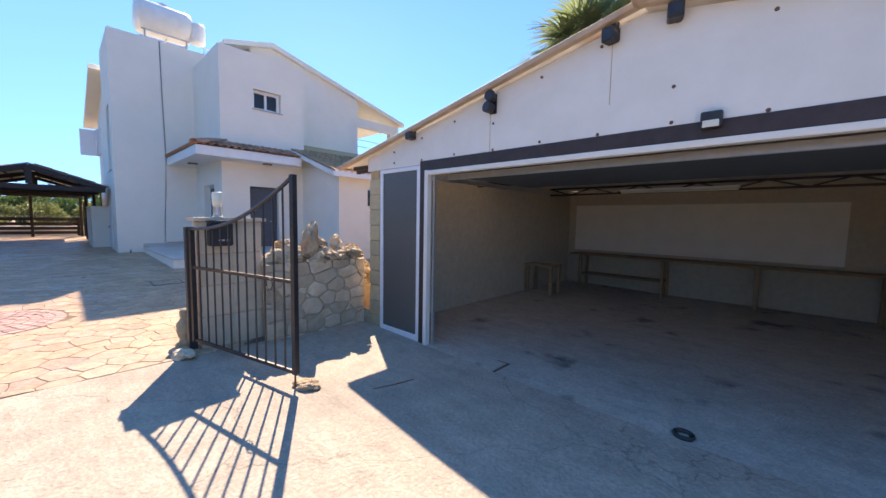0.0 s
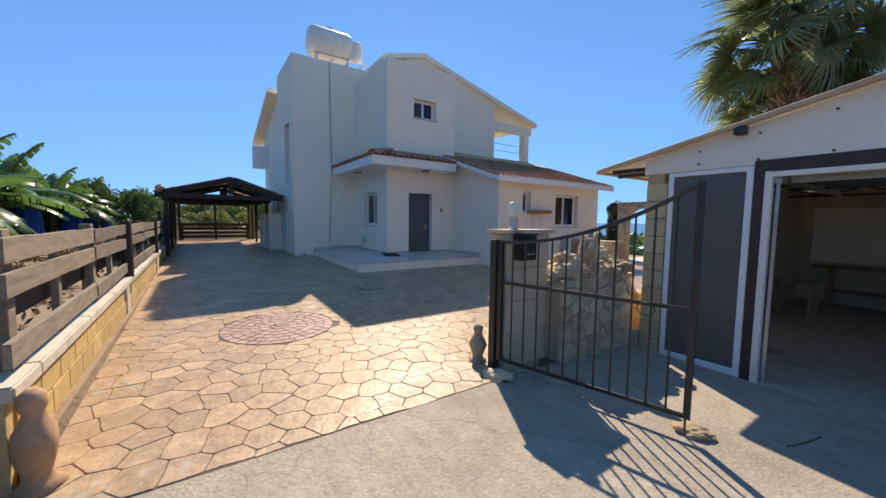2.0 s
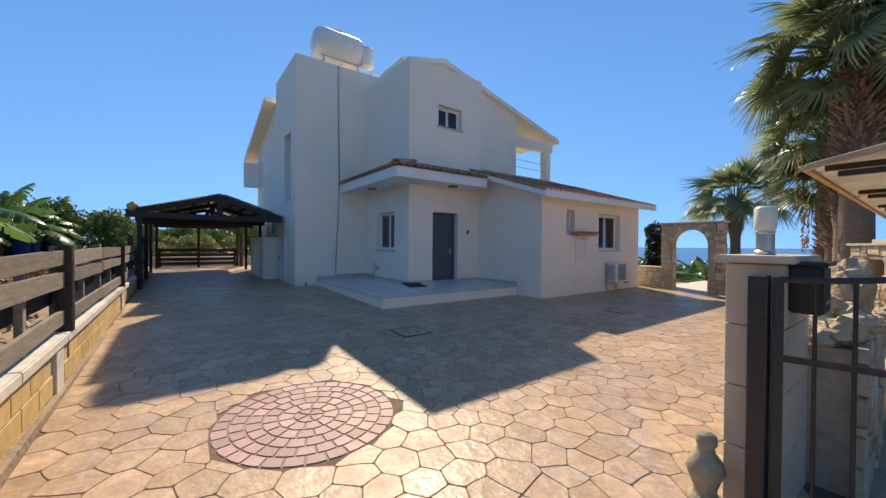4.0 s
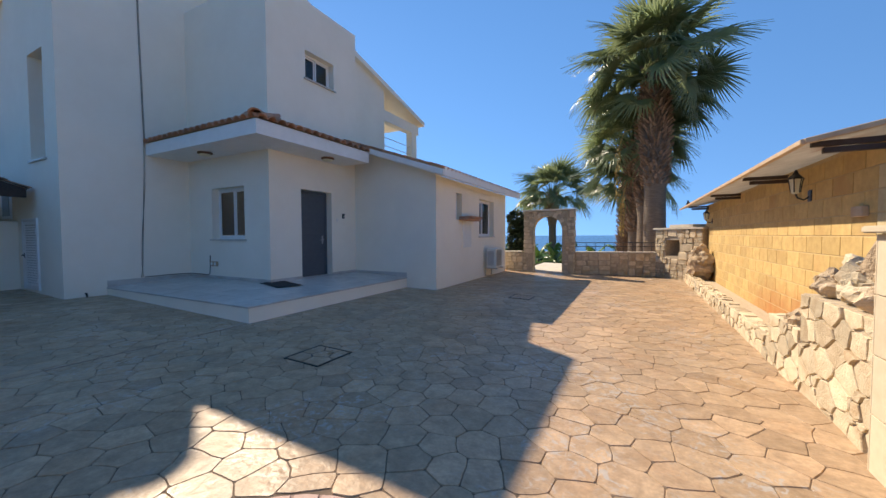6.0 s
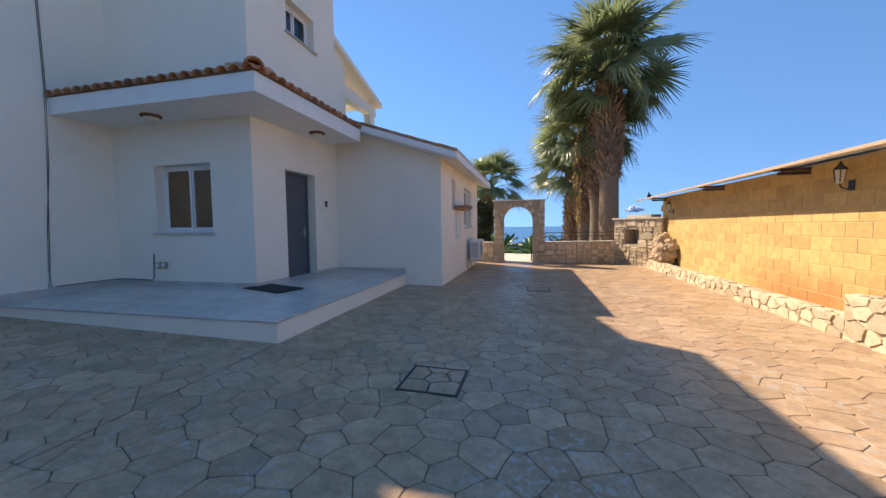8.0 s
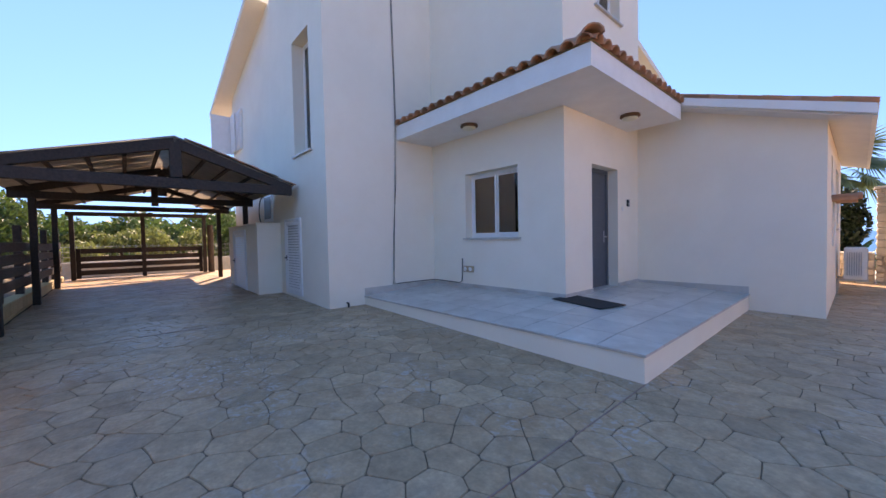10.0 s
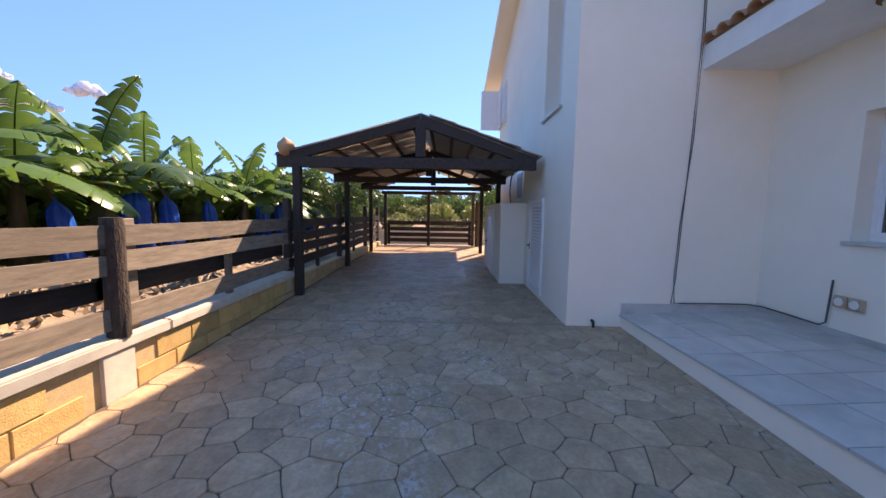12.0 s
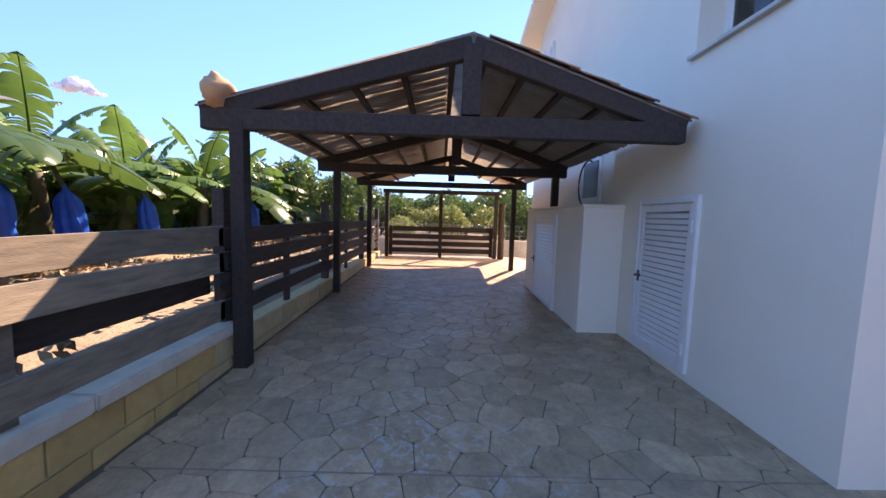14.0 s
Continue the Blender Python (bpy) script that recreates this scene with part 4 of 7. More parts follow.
nx, ny = 11, 10
tx, ty = (-11.78 - XB) / nx, (YV - 2.10) / ny
for i in range(nx):
    for j in range(ny):
        x, y = XB + i * tx, 2.10 + j * ty
        if x + tx / 2 < XD and y + ty / 2 > YW:
            continue
        tm = boxes((x + 0.004, y + 0.004, -0.024, x + tx - 0.004, y + ty - 0.004, 0), w=0.002)
        for v in tm.verts:
            v.co.z += pz(v.co.x, v.co.y)
        part("tile", tm, M["platform_tile"], platform)
tm = bmesh.new()
for i in range(nx):
    for j in range(ny):
        q = [(XB + 0.003 + (i + a) * (tx - 0.003), 2.125 + (j + b) * (ty - 0.004)) for a, b in ((0, 0), (1, 0), (1, 1), (0, 1))]
        tm.faces.new([tm.verts.new((x, y, pz(x, y) - 0.004)) for x, y in q])
part("grout_bed", tm, M["grout"], platform)
tagged(obj("baseboard", boxes((XB + 0.001, 2.12, 0.13, XB + 0.012, YW, 0.285), (XB + 0.013, YW - 0.012, 0.13, XD, YW - 0.001, 0.285), (XD + 0.001, YW - 0.012, 0.13, XD + 0.012, 4.54, 0.285),
                               (XD + 0.001, 5.47, 0.13, XD + 0.012, YV, 0.285), (XD + 0.013, YV - 0.012, 0.13, -11.80, YV - 0.001, 0.27)), M["platform_tile"]), "grey marble skirting along the entrance walls", "skirting", kind="structure")

mat_ob = tagged(obj("doormat", boxes((-0.41, -0.25, 0, 0.41, 0.25, 0.012), w=0.004), M["mat_black"]), "black rubber doormat lying on the pale tiles", "doormat")
mat_ob.matrix_world = pose(-13.10, 3.70, 0.216, 0, 1.2, -14)

# ---- garage ----
GX0, GX1, GY0, GY1, RX = -4.86, 2.30, 3.2, 12.1, -1.40
garage = thing("garage", (-1.3, 6, -0.3), "yellow blockwork garage with white gable boards", "garage")
EV, RZ = 2.05, 2.86
part("wall", wall_mesh("y", GX0 + 0.005, GX0 + 0.20, GY0 + 0.012, GY1, -0.35, 2.06), M["mortar"], garage)
part("wall", wall_mesh("y", GX0 + 0.201, GX0 + 0.215, GY0 + 0.25, 9.3, -0.3, 2.06), M["block_in"], garage)
part("wall", wall_mesh("y", GX1 - 0.2, GX1, GY0, GY1, -0.35, 2.06), M["block_in"], garage)
part("wall", prism([(GX0 + 0.2, -0.35), (GX1 - 0.2, -0.35), (GX1 - 0.2, 2.0), (RX, RZ - 0.10), (GX0 + 0.2, 2.0)], "x", 9.3, 9.5), M["block_in"], garage)
part("wall", wall_mesh("x", GY1 - 0.2, GY1, GX0 + 0.2, GX1 - 0.2, -0.35, 2.1), M["block_in"], garage)
part("wall", wall_mesh("x", GY0, GY0 + 0.2, 1.75, GX1 - 0.2, -0.35, 1.95), M["mortar"], garage)


def slope(x):
    return RZ - abs(x - RX) * (RZ - EV) / 3.9


part("gable_board", prism([(GX0 - 0.02, 1.925), (GX1, 1.925), (GX1, slope(GX1) - 0.03), (RX, RZ - 0.05), (GX0 - 0.02, slope(GX0) - 0.03)], "x", GY0 - 0.02, GY0 + 0.05), M["board"], garage, "white fibre board gable with screw heads")
screw = bmesh.new()
bmesh.ops.create_cone(screw, cap_ends=True, segments=8, radius1=0.014, radius2=0.010, depth=0.008)
bmesh.ops.rotate(screw, verts=screw.verts, matrix=Euler((radians(90), 0, 0)).to_matrix())
sme = bpy.data.meshes.new("screw")
screw.to_mesh(sme)
screw.free()
sme.materials.append(M["rust"])
for i in range(13):
    x = -4.3 + i * 0.52
    for z in ([1.98 if i % 2 else 1.99, slope(x) - 0.13] if abs(x - RX) > 0.2 else [1.98]):
        shared("screw", sme, garage, Matrix.Translation(Vector((x, GY0 - 0.024, z)) - garage.location))
    if i in (3, 6, 9):
        shared("screw", sme, garage, Matrix.Translation(Vector((x, GY0 - 0.024, 2.24)) - garage.location))
part("board_joint", boxes((-2.78, GY0 - 0.0225, 1.93, -2.775, GY0 - 0.019, 2.45), (-1.62, GY0 - 0.0225, 2.2, -1.615, GY0 - 0.019, 2.70), (0.2, GY0 - 0.0225, 1.93, 0.205, GY0 - 0.019, 2.4)), M["mortar"], garage)
part("lintel", boxes((-3.80, GY0 - 0.03, 1.845, 1.75, GY0 + 0.10, 1.965), w=0.004), M["brown_paint"], garage, "dark brown painted lintel")
part("corner_post", boxes((-3.80, GY0 - 0.028, -0.3, -3.715, GY0 + 0.08, 1.844), w=0.003), M["brown_paint"], garage)

# corrugated roof with a pale rolled edge
def corrugated(x0, z0, x1, z1, y0, y1, pitch=0.076, amp=0.012, thick=0.004, steps=2):
    bm = bmesh.new()
    n = int((y1 - y0) / pitch * 4)
    rows = []
    for k in range(steps):
        f = k / (steps - 1)
        x, z = x0 + (x1 - x0) * f, z0 + (z1 - z0) * f
        rows.append([bm.verts.new((x, y0 + (y1 - y0) * i / n, z + amp * math.sin(2 * math.pi * (y1 - y0) * i / n / pitch))) for i in range(n + 1)])
    for a, b in zip(rows, rows[1:]):
        for i in range(n):
            bm.faces.new((a[i], a[i + 1], b[i + 1], b[i]))
    bmesh.ops.solidify(bm, geom=list(bm.faces), thickness=thick)
    return bm


part("roof", corrugated(GX0 - 0.60, slope(GX0 - 0.60), RX, RZ, GY0 - 0.12, GY1 + 0.75), M["sheet"], garage, "corrugated roof sheeting with a beige edge")
part("roof", corrugated(GX1 + 0.2, slope(GX1 + 0.2), RX, RZ, GY0 - 0.12, GY1 + 0.75), M["sheet"], garage)
bm = bmesh.new()
for x in (GX0 - 0.60, GX1 + 0.2):
    beam(bm, (RX, GY0 - 0.10, RZ - 0.005), (x, GY0 - 0.10, slope(x) - 0.005), 0.07, 0.05)
part("roof_edge", bev(bm, 0.006), M["beige_sheet"], garage)
part("roof_edge", boxes((GX0 - 0.63, GY0 - 0.12, slope(GX0 - 0.60) - 0.03, GX0 - 0.58, GY1 + 0.75, slope(GX0 - 0.60) + 0.015), w=0.004), M["beige_sheet"], garage)
bm = lathe(bmesh.new(), [(0.05, -0.06), (0.055, 0.0), (0.045, 0.08)], 8, m=pose(RX, GY0 - 0.16, RZ + 0.0, 90, 0, 0))
part("ridge_cap", bm, M["beige_sheet"], garage)
for y in (3.25, 5.6, 8.2, 11.8):
    part("rafter", boxes((GX0 - 0.50, y, 1.985, GX0 + 0.05, y + 0.05, 2.035), (GX0 - 0.42, y, 1.925, GX0 + 0.05, y + 0.05, 1.975), w=0.004), M["brown_paint"], garage)
# roof steel inside: two lattice trusses
for y in (5.4, 8.2):
    bm = bmesh.new()
    x0, x1 = GX0 + 0.22, GX1 - 0.22
    beam(bm, (x0, y, 1.88), (x1, y, 1.88), 0.04, 0.04)
    beam(bm, (x0, y, 2.02), (x1, y, 2.02), 0.04, 0.04)
    k = 14
    for i in range(k):
        xa, xb = x0 + (x1 - x0) * i / k, x0 + (x1 - x0) * (i + 1) / k
        beam(bm, (xa, y, 1.88 if i % 2 else 2.02), (xb, y, 2.02 if i % 2 else 1.88), 0.025, 0.025)
    part("truss", bm, M["brown_paint"], garage, "dark steel lattice truss")
part("ceiling_board", boxes((GX0 + 0.22, 5.8, 2.05, 1.9, 9.28, 2.07)), M["board"], garage)
# white board on the back wall
part("wall_board", boxes((-4.45, 9.26, 0.58, 0.24, 9.299, 1.68)), M["board"], garage, "long white board on the back wall")
# door frame, and the tilted-up door with its rubber edge
frame_ob = part("door_frame", boxes((-3.712, GY0 - 0.04, -0.30, -3.655, GY0 + 0.03, 1.85), (-3.655, GY0 - 0.04, 1.795, 1.75, GY0 + 0.03, 1.844), w=0.004), M["board"], garage, "white garage door frame, peeling")
part("door_track", boxes((-3.655, GY0 + 0.031, 1.74, -3.60, 6.0, 1.79), (-3.64, GY0 + 0.04, -0.29, -3.61, GY0 + 0.07, 1.74)), M["steel"], garage)
tilt = part("garage_door", boxes((-3.58, GY0 + 0.25, 1.80, 1.70, 5.35, 1.84), w=0.004), M["door_grey"], garage, "open overhead door pushed up under the roof")
part("door_rail", boxes((-3.58, GY0 + 0.22, 1.745, 1.70, GY0 + 0.249, 1.815), w=0.006), M["steel"], garage)
# fixed side light of obscured glass
sl = part("side_light", boxes((-4.60, GY0 - 0.02, -0.30, -4.545, GY0 + 0.03, 1.92), (-3.865, GY0 - 0.02, -0.30, -3.802, GY0 + 0.03, 1.92), (-4.545, GY0 - 0.02, -0.30, -3.865, GY0 + 0.03, -0.20), (-4.545, GY0 - 0.02, 1.87, -3.865, GY0 + 0.03, 1.92), w=0.004), M["alu"], garage, "white framed panel of grey obscured glass")
part("pane", boxes((-4.545, GY0 - 0.002, -0.20, -3.865, GY0 + 0.006, 1.87)), M["panel_grey"], sl)


def floodlight(at, turn, label, boxy=True):
    t = thing("floodlight", at, label, "floodlight")
    bm = boxes((-0.05, -0.11, -0.05, 0.05, 0.0, 0.06), w=0.012) if boxy else lathe(bmesh.new(), [(0.035, 0), (0.05, 0.03), (0.06, 0.09), (0.05, 0.10)], 12, m=pose(0, 0, 0, 100, 0, 0))
    h = obj("head", bm, M["black_iron"])
    h.parent = t
    s = obj("bracket", boxes((-0.015, -0.03, 0.03, 0.015, 0.03, 0.12), w=0.003), M["black_iron"])
    s.parent = t
    t.matrix_world = pose(*at, 0, 0, turn)
    return t


yb = GY0 - 0.02
floodlight((-3.92, yb - 0.005, 2.28), 0, "small black floodlight on the white gable board")
floodlight((-1.60, yb - 0.005, 2.70), -15, "small black floodlight under the roof edge")
floodlight((-1.20, yb - 0.005, 2.72), 15, "small black floodlight under the roof ridge")
tw_ = thing("twin_spotlight", (-2.74, yb, 2.42), "black twin spotlight on the white gable board", "spotlight")
for dz in (0.05, -0.05):
    o = obj("head", lathe(bmesh.new(), [(0.03, 0.0), (0.05, 0.03), (0.055, 0.10), (0.04, 0.105)], 12, m=pose(0, -0.01, dz, 80, 0, 10 if dz > 0 else -10)), M["black_iron"])
    o.parent = tw_
o = obj("back_plate", boxes((-0.04, -0.012, -0.09, 0.04, 0.0, 0.10), w=0.003), M["black_iron"])
o.parent = tw_
sol = thing("solar_light", (-0.94, yb - 0.012, 1.96), "black solar wall light with a pale sensor strip", "wall light")
for nm, bm, mm in (("case", boxes((-0.06, -0.05, -0.055, 0.06, 0.0, 0.055), w=0.008), M["black_iron"]), ("lens", boxes((-0.045, -0.056, -0.05, 0.045, -0.0505, -0.005), w=0.002), M["lamp_glass"])):
    o = obj(nm, bm, mm)
    o.parent = sol

# benches, tube light and clutter inside
def bench(x0, x1, y0, y1, z, legs, label):
    t = thing("workbench", ((x0 + x1) / 2, (y0 + y1) / 2, -0.3), label, "workbench", "garage benches")
    part("top", boxes((x0, y0, z - 0.035, x1, y1, z), w=0.005), M["bench_wood"], t)
    for x in legs:
        part("leg", boxes((x - 0.03, y0 + 0.01, -0.304, x + 0.03, y0 + 0.07, z - 0.036), w=0.004), M["bench_wood"], t)
        part("leg", boxes((x - 0.03, y1 - 0.07, -0.304, x + 0.03, y1 - 0.01, z - 0.036), w=0.004), M["bench_wood"], t)
    return t


b1 = bench(-4.35, 2.0, 8.75, 9.25, 0.52, (-4.1, -2.35, -0.85, 0.7, 1.9), "long raw wood workbench along the back wall")
part("lower_shelf", boxes((-4.1, 8.8, 0.02, -2.35, 9.22, 0.05), w=0.004), M["bench_wood"], b1)
bench(-4.6, -3.95, 7.05, 7.5, 0.36, (-4.54, -4.01), "small raw wood side bench")
tl = thing("tube_light", (-2.0, 7.6, 1.86), "white fluorescent tube light under the truss", "tube light")
part("batten", boxes((-2.9, 7.57, 1.86, -1.1, 7.63, 1.90), w=0.005), M["plastic_white"], tl)
bm = tube(bmesh.new(), [(-2.88, 7.6, 1.84), (-1.12, 7.6, 1.84)], 0.016)
part("tube", bm, M["lamp_glass"], tl)
dc = thing("drain_cover", (-3.05, 3.25, -0.3), "rusty iron drain cover set in concrete", "drain cover")
part("frame", boxes((-3.42, 3.12, -0.304, -2.62, 3.46, -0.292), w=0.003), M["rust"], dc)
part("lid", boxes((-3.39, 3.15, -0.2918, -2.95, 3.43, -0.288), w=0.003), M["garage_floor"], dc)
part("lid", boxes((-2.92, 3.15, -0.2918, -2.65, 3.43, -0.288), w=0.003), M["garage_floor"], dc)
bm = bmesh.new()
tube(bm, [(-0.98 + 0.06 * math.cos(a * 0.42), 3.24 + 0.06 * math.sin(a * 0.42), -0.288) for a in range(16)], 0.016, 6)
tagged(obj("rubber_ring", bm, M["cable"]), "black rubber ring lying on the concrete", "rubber ring")
bm = tube(bmesh.new(), [(-3.17, 2.03, -0.288), (-3.10, 2.24, -0.286), (-3.06, 2.43, -0.288)], 0.012, 6)
tagged(obj("stick", bm, M["rust"]), "short dark stick lying on the concrete", "stick")

# ---- gate, pillar and planter by the garage ----
pil = thing("gate_pillar", (-5.37, 1.52, gz(-5.3)), "oblong gate pillar clad in cream stone slabs", "gate pillar")
part("core", boxes((-5.486, 1.214, -0.32, -5.254, 1.836, 1.20)), M["mortar"], pil)
for k in range(4):
    z0, z1 = -0.24 + k * 0.36, -0.24 + (k + 1) * 0.36 - 0.006
    for r in ((-5.502, 1.198, z0, -5.238, 1.2135, z1), (-5.502, 1.8365, z0, -5.238, 1.852, z1), (-5.502, 1.215, z0, -5.4865, 1.522, z1), (-5.502, 1.526, z0, -5.4865, 1.835, z1),
              (-5.2535, 1.215, z0, -5.238, 1.522, z1), (-5.2535, 1.526, z0, -5.238, 1.835, z1)):
        part("cladding_slab", boxes(r, w=0.003), M["cream"], pil)
part("cap", boxes((-5.55, 1.15, 1.202, -5.19, 1.90, 1.245), w=0.008, seg=2), M["cream"], pil, "pale stone cap")
LX, LY = -5.37, 1.42
pl = thing("pillar_lamp", (LX, LY, 1.245), "cylindrical pillar lamp with a frosted glass shade", "pillar lamp")
part("base", lathe(bmesh.new(), [(0.05, 0), (0.055, 0.02), (0.045, 0.03), (0.045, 0.13), (0.052, 0.14)], 16, (LX, LY, 1.245)), M["steel"], pl)
part("shade", lathe(bmesh.new(), [(0.046, 0.14), (0.054, 0.17), (0.056, 0.28), (0.046, 0.295)], 16, (LX, LY, 1.245)), M["lamp_glass"], pl, "yellowed frosted glass shade", True)
mb = thing("mailbox", (-5.16, 1.40, 0.95), "black sheet metal mailbox on the gate pillar", "mailbox")
part("case", boxes((-5.237, 1.27, 0.93, -5.10, 1.50, 1.19), w=0.01, seg=2), M["black_iron"], mb)
part("lid", boxes((-5.237, 1.255, 1.192, -5.08, 1.515, 1.215), w=0.006), M["black_iron"], mb)
part("name_plate", boxes((-5.0995, 1.35, 0.985, -5.096, 1.41, 1.005), (-5.0995, 1.43, 0.985, -5.096, 1.46, 1.005)), M["steel"], mb)

HX, HY, TX, TY = -5.25, 1.13, -3.63, 1.53
gate = thing("metal_gate", (HX, HY, -0.2), "open black wrought iron gate leaf with a curved top rail", "gate")
gd = Vector((TX - HX, TY - HY, 0))


def gp(f, z):
    p = Vector((HX, HY, 0)) + gd * f
    return (p.x, p.y, z)


def gtop(f):
    return 1.12 + 0.50 * f ** 2.1


bm = tube(bmesh.new(), [gp(i / 14, gtop(i / 14)) for i in range(15)], 0.018, 6)
part("top_rail", bm, M["black_iron"], gate)
for nm, z in (("bottom_rail", -0.115), ("middle_rail", 0.70)):
    bm = bmesh.new()
    beam(bm, gp(0, z), gp(1, z), 0.022, 0.032)
    part(nm, bm, M["black_iron"], gate)
for f, w in ((0.0, 0.045), (1.0, 0.045)):
    p = gp(f, 0)
    ang = math.degrees(math.atan2(gd.y, gd.x))
    part("stile", boxes((-w / 2, -w / 2, -0.13, w / 2, w / 2, gtop(f) + 0.01), m=pose(p[0], p[1], 0, 0, 0, ang)), M["black_iron"], gate)
for i in range(1, 12):
    f = i / 12
    bm = tube(bmesh.new(), [gp(f, -0.11), gp(f, gtop(f))], 0.009, 6)
    part("bar", bm, M["black_iron"], gate)
bm = tube(bmesh.new(), [gp(0.995, 0.05), gp(0.995, -0.27)], 0.009, 6)
part("drop_bolt", bm, M["rust"], gate)
bm = tube(bmesh.new(), [(gp(0.82, 0)[0] + 0.07 * math.cos(a * 0.4), gp(0.82, 0)[1] - 0.03, 0.66 + 0.05 * math.sin(a * 0.4)) for a in range(17)], 0.005, 5)
part("wire_loop", bm, M["black_iron"], gate)
gpost = tagged(obj("gate_post", boxes((-5.37, 1.08, -0.26, -5.285, 1.165, 1.14), w=0.006), M["black_iron"]), "square black steel gate post by the pillar", "gate post")
gp2 = tagged(obj("gate_post", boxes((-5.26, -2.45, -0.26, -5.20, -2.39, 1.25), w=0.006), M["black_iron"]), "square black steel gate post at the fence end", "gate post")
boulder("stone", (-3.60, 1.62, -0.305), (0.13, 0.08, 0.05), 5, M["rock"], "loose brown stone holding the gate open", turn=25)
boulder("stone", (-5.12, 0.98, -0.26), (0.16, 0.09, 0.05), 8, M["stone"], "flat pale stone at the pillar foot", turn=10)


def figure(at, s, label, mtl, tall=1.0):
    """A weathered garden ornament, kept as one plain turned shape."""
    bm = lathe(bmesh.new(), [(0.13, 0), (0.135, 0.03), (0.10, 0.05), (0.085, 0.10), (0.10, 0.17), (0.125, 0.26), (0.11, 0.34), (0.075, 0.40), (0.06, 0.44), (0.075, 0.48), (0.07, 0.54), (0.03, 0.575)], 18)
    for v in bm.verts:
        p = v.co.copy()
        k = 1 + 0.22 * noise.noise(p * 8 + Vector((s, 0, 0)))
        v.co.x *= k * s
        v.co.y *= k * s
        v.co.z *= s * tall
    ob = obj("garden_ornament", bm, mtl, True)
    ob.location = at
    return tagged(ob, label, "ornament")


figure((-5.56, 1.10, gz(-5.6) - 0.01), 0.74, "small mossy stone garden ornament beside the pillar", M["moss_stone"])
figure((-5.43, -2.27, gz(-5.5) - 0.01), 0.82, "tall weathered terracotta garden ornament at the entrance", M["terracotta"], 1.28)

planter = tagged(obj("planter_wall", boxes((-5.40, 1.856, -0.35, -5.0, 3.19, 0.66), (-5.40, 3.19, -0.35, -5.15, 4.05, 0.28), (-5.38, 4.05, -0.35, -5.18, 11.75, 0.0), (-5.15, 3.2, -0.35, -4.87, 11.9, -0.06)), M["grey_mortar"]),
                 "rubble limestone planter wall along the garage", "planter wall", kind="structure")
rubble_face(planter, 1.86, -0.25, 3.2, 0.66, lambda u, v, h: (-5.40 - h, u, v), 0.25, 0.022, seed=11)
rubble_face(planter, 1.80, -0.31, 3.2, 0.70, lambda u, v, h: (-5.0 + h, u, v), 0.25, 0.020, seed=12)
rubble_face(planter, 3.2, -0.25, 4.05, 0.32, lambda u, v, h: (-5.40 - h, u, v), 0.24, 0.024, seed=13)
rubble_face(planter, 4.05, -0.25, 8.0, 0.03, lambda u, v, h: (-5.38 - h, u, v), 0.21, 0.034, seed=14)
rubble_face(planter, 8.0, -0.25, 11.75, 0.03, lambda u, v, h: (-5.38 - h, u, v), 0.21, 0.034, seed=19)
stone_face(planter, 4.05, -5.38, 11.75, -5.18, lambda u, v, h: (v, u, 0.0 + h), (0.27, 0.17), 0.035, seed=15)
stone_face(planter, -5.40, 3.2, -5.15, 4.05, lambda u, v, h: (u, v, 0.28 + h), (0.2, 0.2), 0.04, seed=16)
rng = random.Random(5)
for i, (x, y, z, s) in enumerate(((-5.2, 2.0, 0.66, 0.17), (-5.28, 2.1, 0.64, 0.20), (-5.22, 2.3, 0.70, 0.19), (-5.2, 2.62, 0.69, 0.20), (-5.22, 2.95, 0.68, 0.19), (-5.22, 3.28, 0.42, 0.22), (-5.08, 1.98, 0.70, 0.14),
                                  (-5.07, 2.15, 0.74, 0.15), (-5.06, 2.5, 0.72, 0.14), (-5.05, 2.8, 0.72, 0.15), (-5.02, 3.05, 0.74, 0.13), (-5.24, 2.14, 0.86, 0.14), (-5.2, 2.85, 0.86, 0.13), (-5.26, 3.55, 0.27, 0.17), (-5.22, 2.6, 0.88, 0.13))):
    boulder("rock", (x, y, z - 0.05), (s * 0.74, s * rng.uniform(0.6, 0.85), s * rng.uniform(0.45, 0.7)), i + 20, M["rock"] if i % 3 else M["stone"], "weathered pitted rock on the planter wall", turn=rng.uniform(0, 180), group="planter rocks", rough=0.42)
for i in range(22):
    s = rng.uniform(0.06, 0.115)
    boulder("rock", (rng.uniform(-5.34, -5.04), 1.95 + 0.055 * i, rng.uniform(0.64, 0.70)), (s, s * rng.uniform(0.7, 1.1), s * rng.uniform(0.55, 0.9)), i + 120, M["rock"] if i % 2 else M["stone"], "small weathered rock on the planter wall", turn=rng.uniform(0, 180), group="planter rocks", rough=0.45)
boulder("rock", (-5.14, 2.45, 0.74), (0.10, 0.15, 0.24), 71, M["rock"], "upright pale rock on top of the planter", turn=40, rough=0.3)
for i, (x, y, z, s) in enumerate(((-5.15, 11.0, -0.02, 0.28), (-5.1, 11.35, -0.02, 0.30), (-5.2, 11.2, 0.35, 0.22), (-5.05, 10.85, 0.3, 0.2), (-5.12, 11.45, 0.4, 0.2), (-5.12, 11.15, 0.62, 0.16))):
    boulder("rock", (x, y, z), (s, s * 0.9, s * 0.95), i + 50, M["rock"], "weathered orange-brown rock heaped at the corner", turn=i * 50, group="corner rocks", rough=0.36)

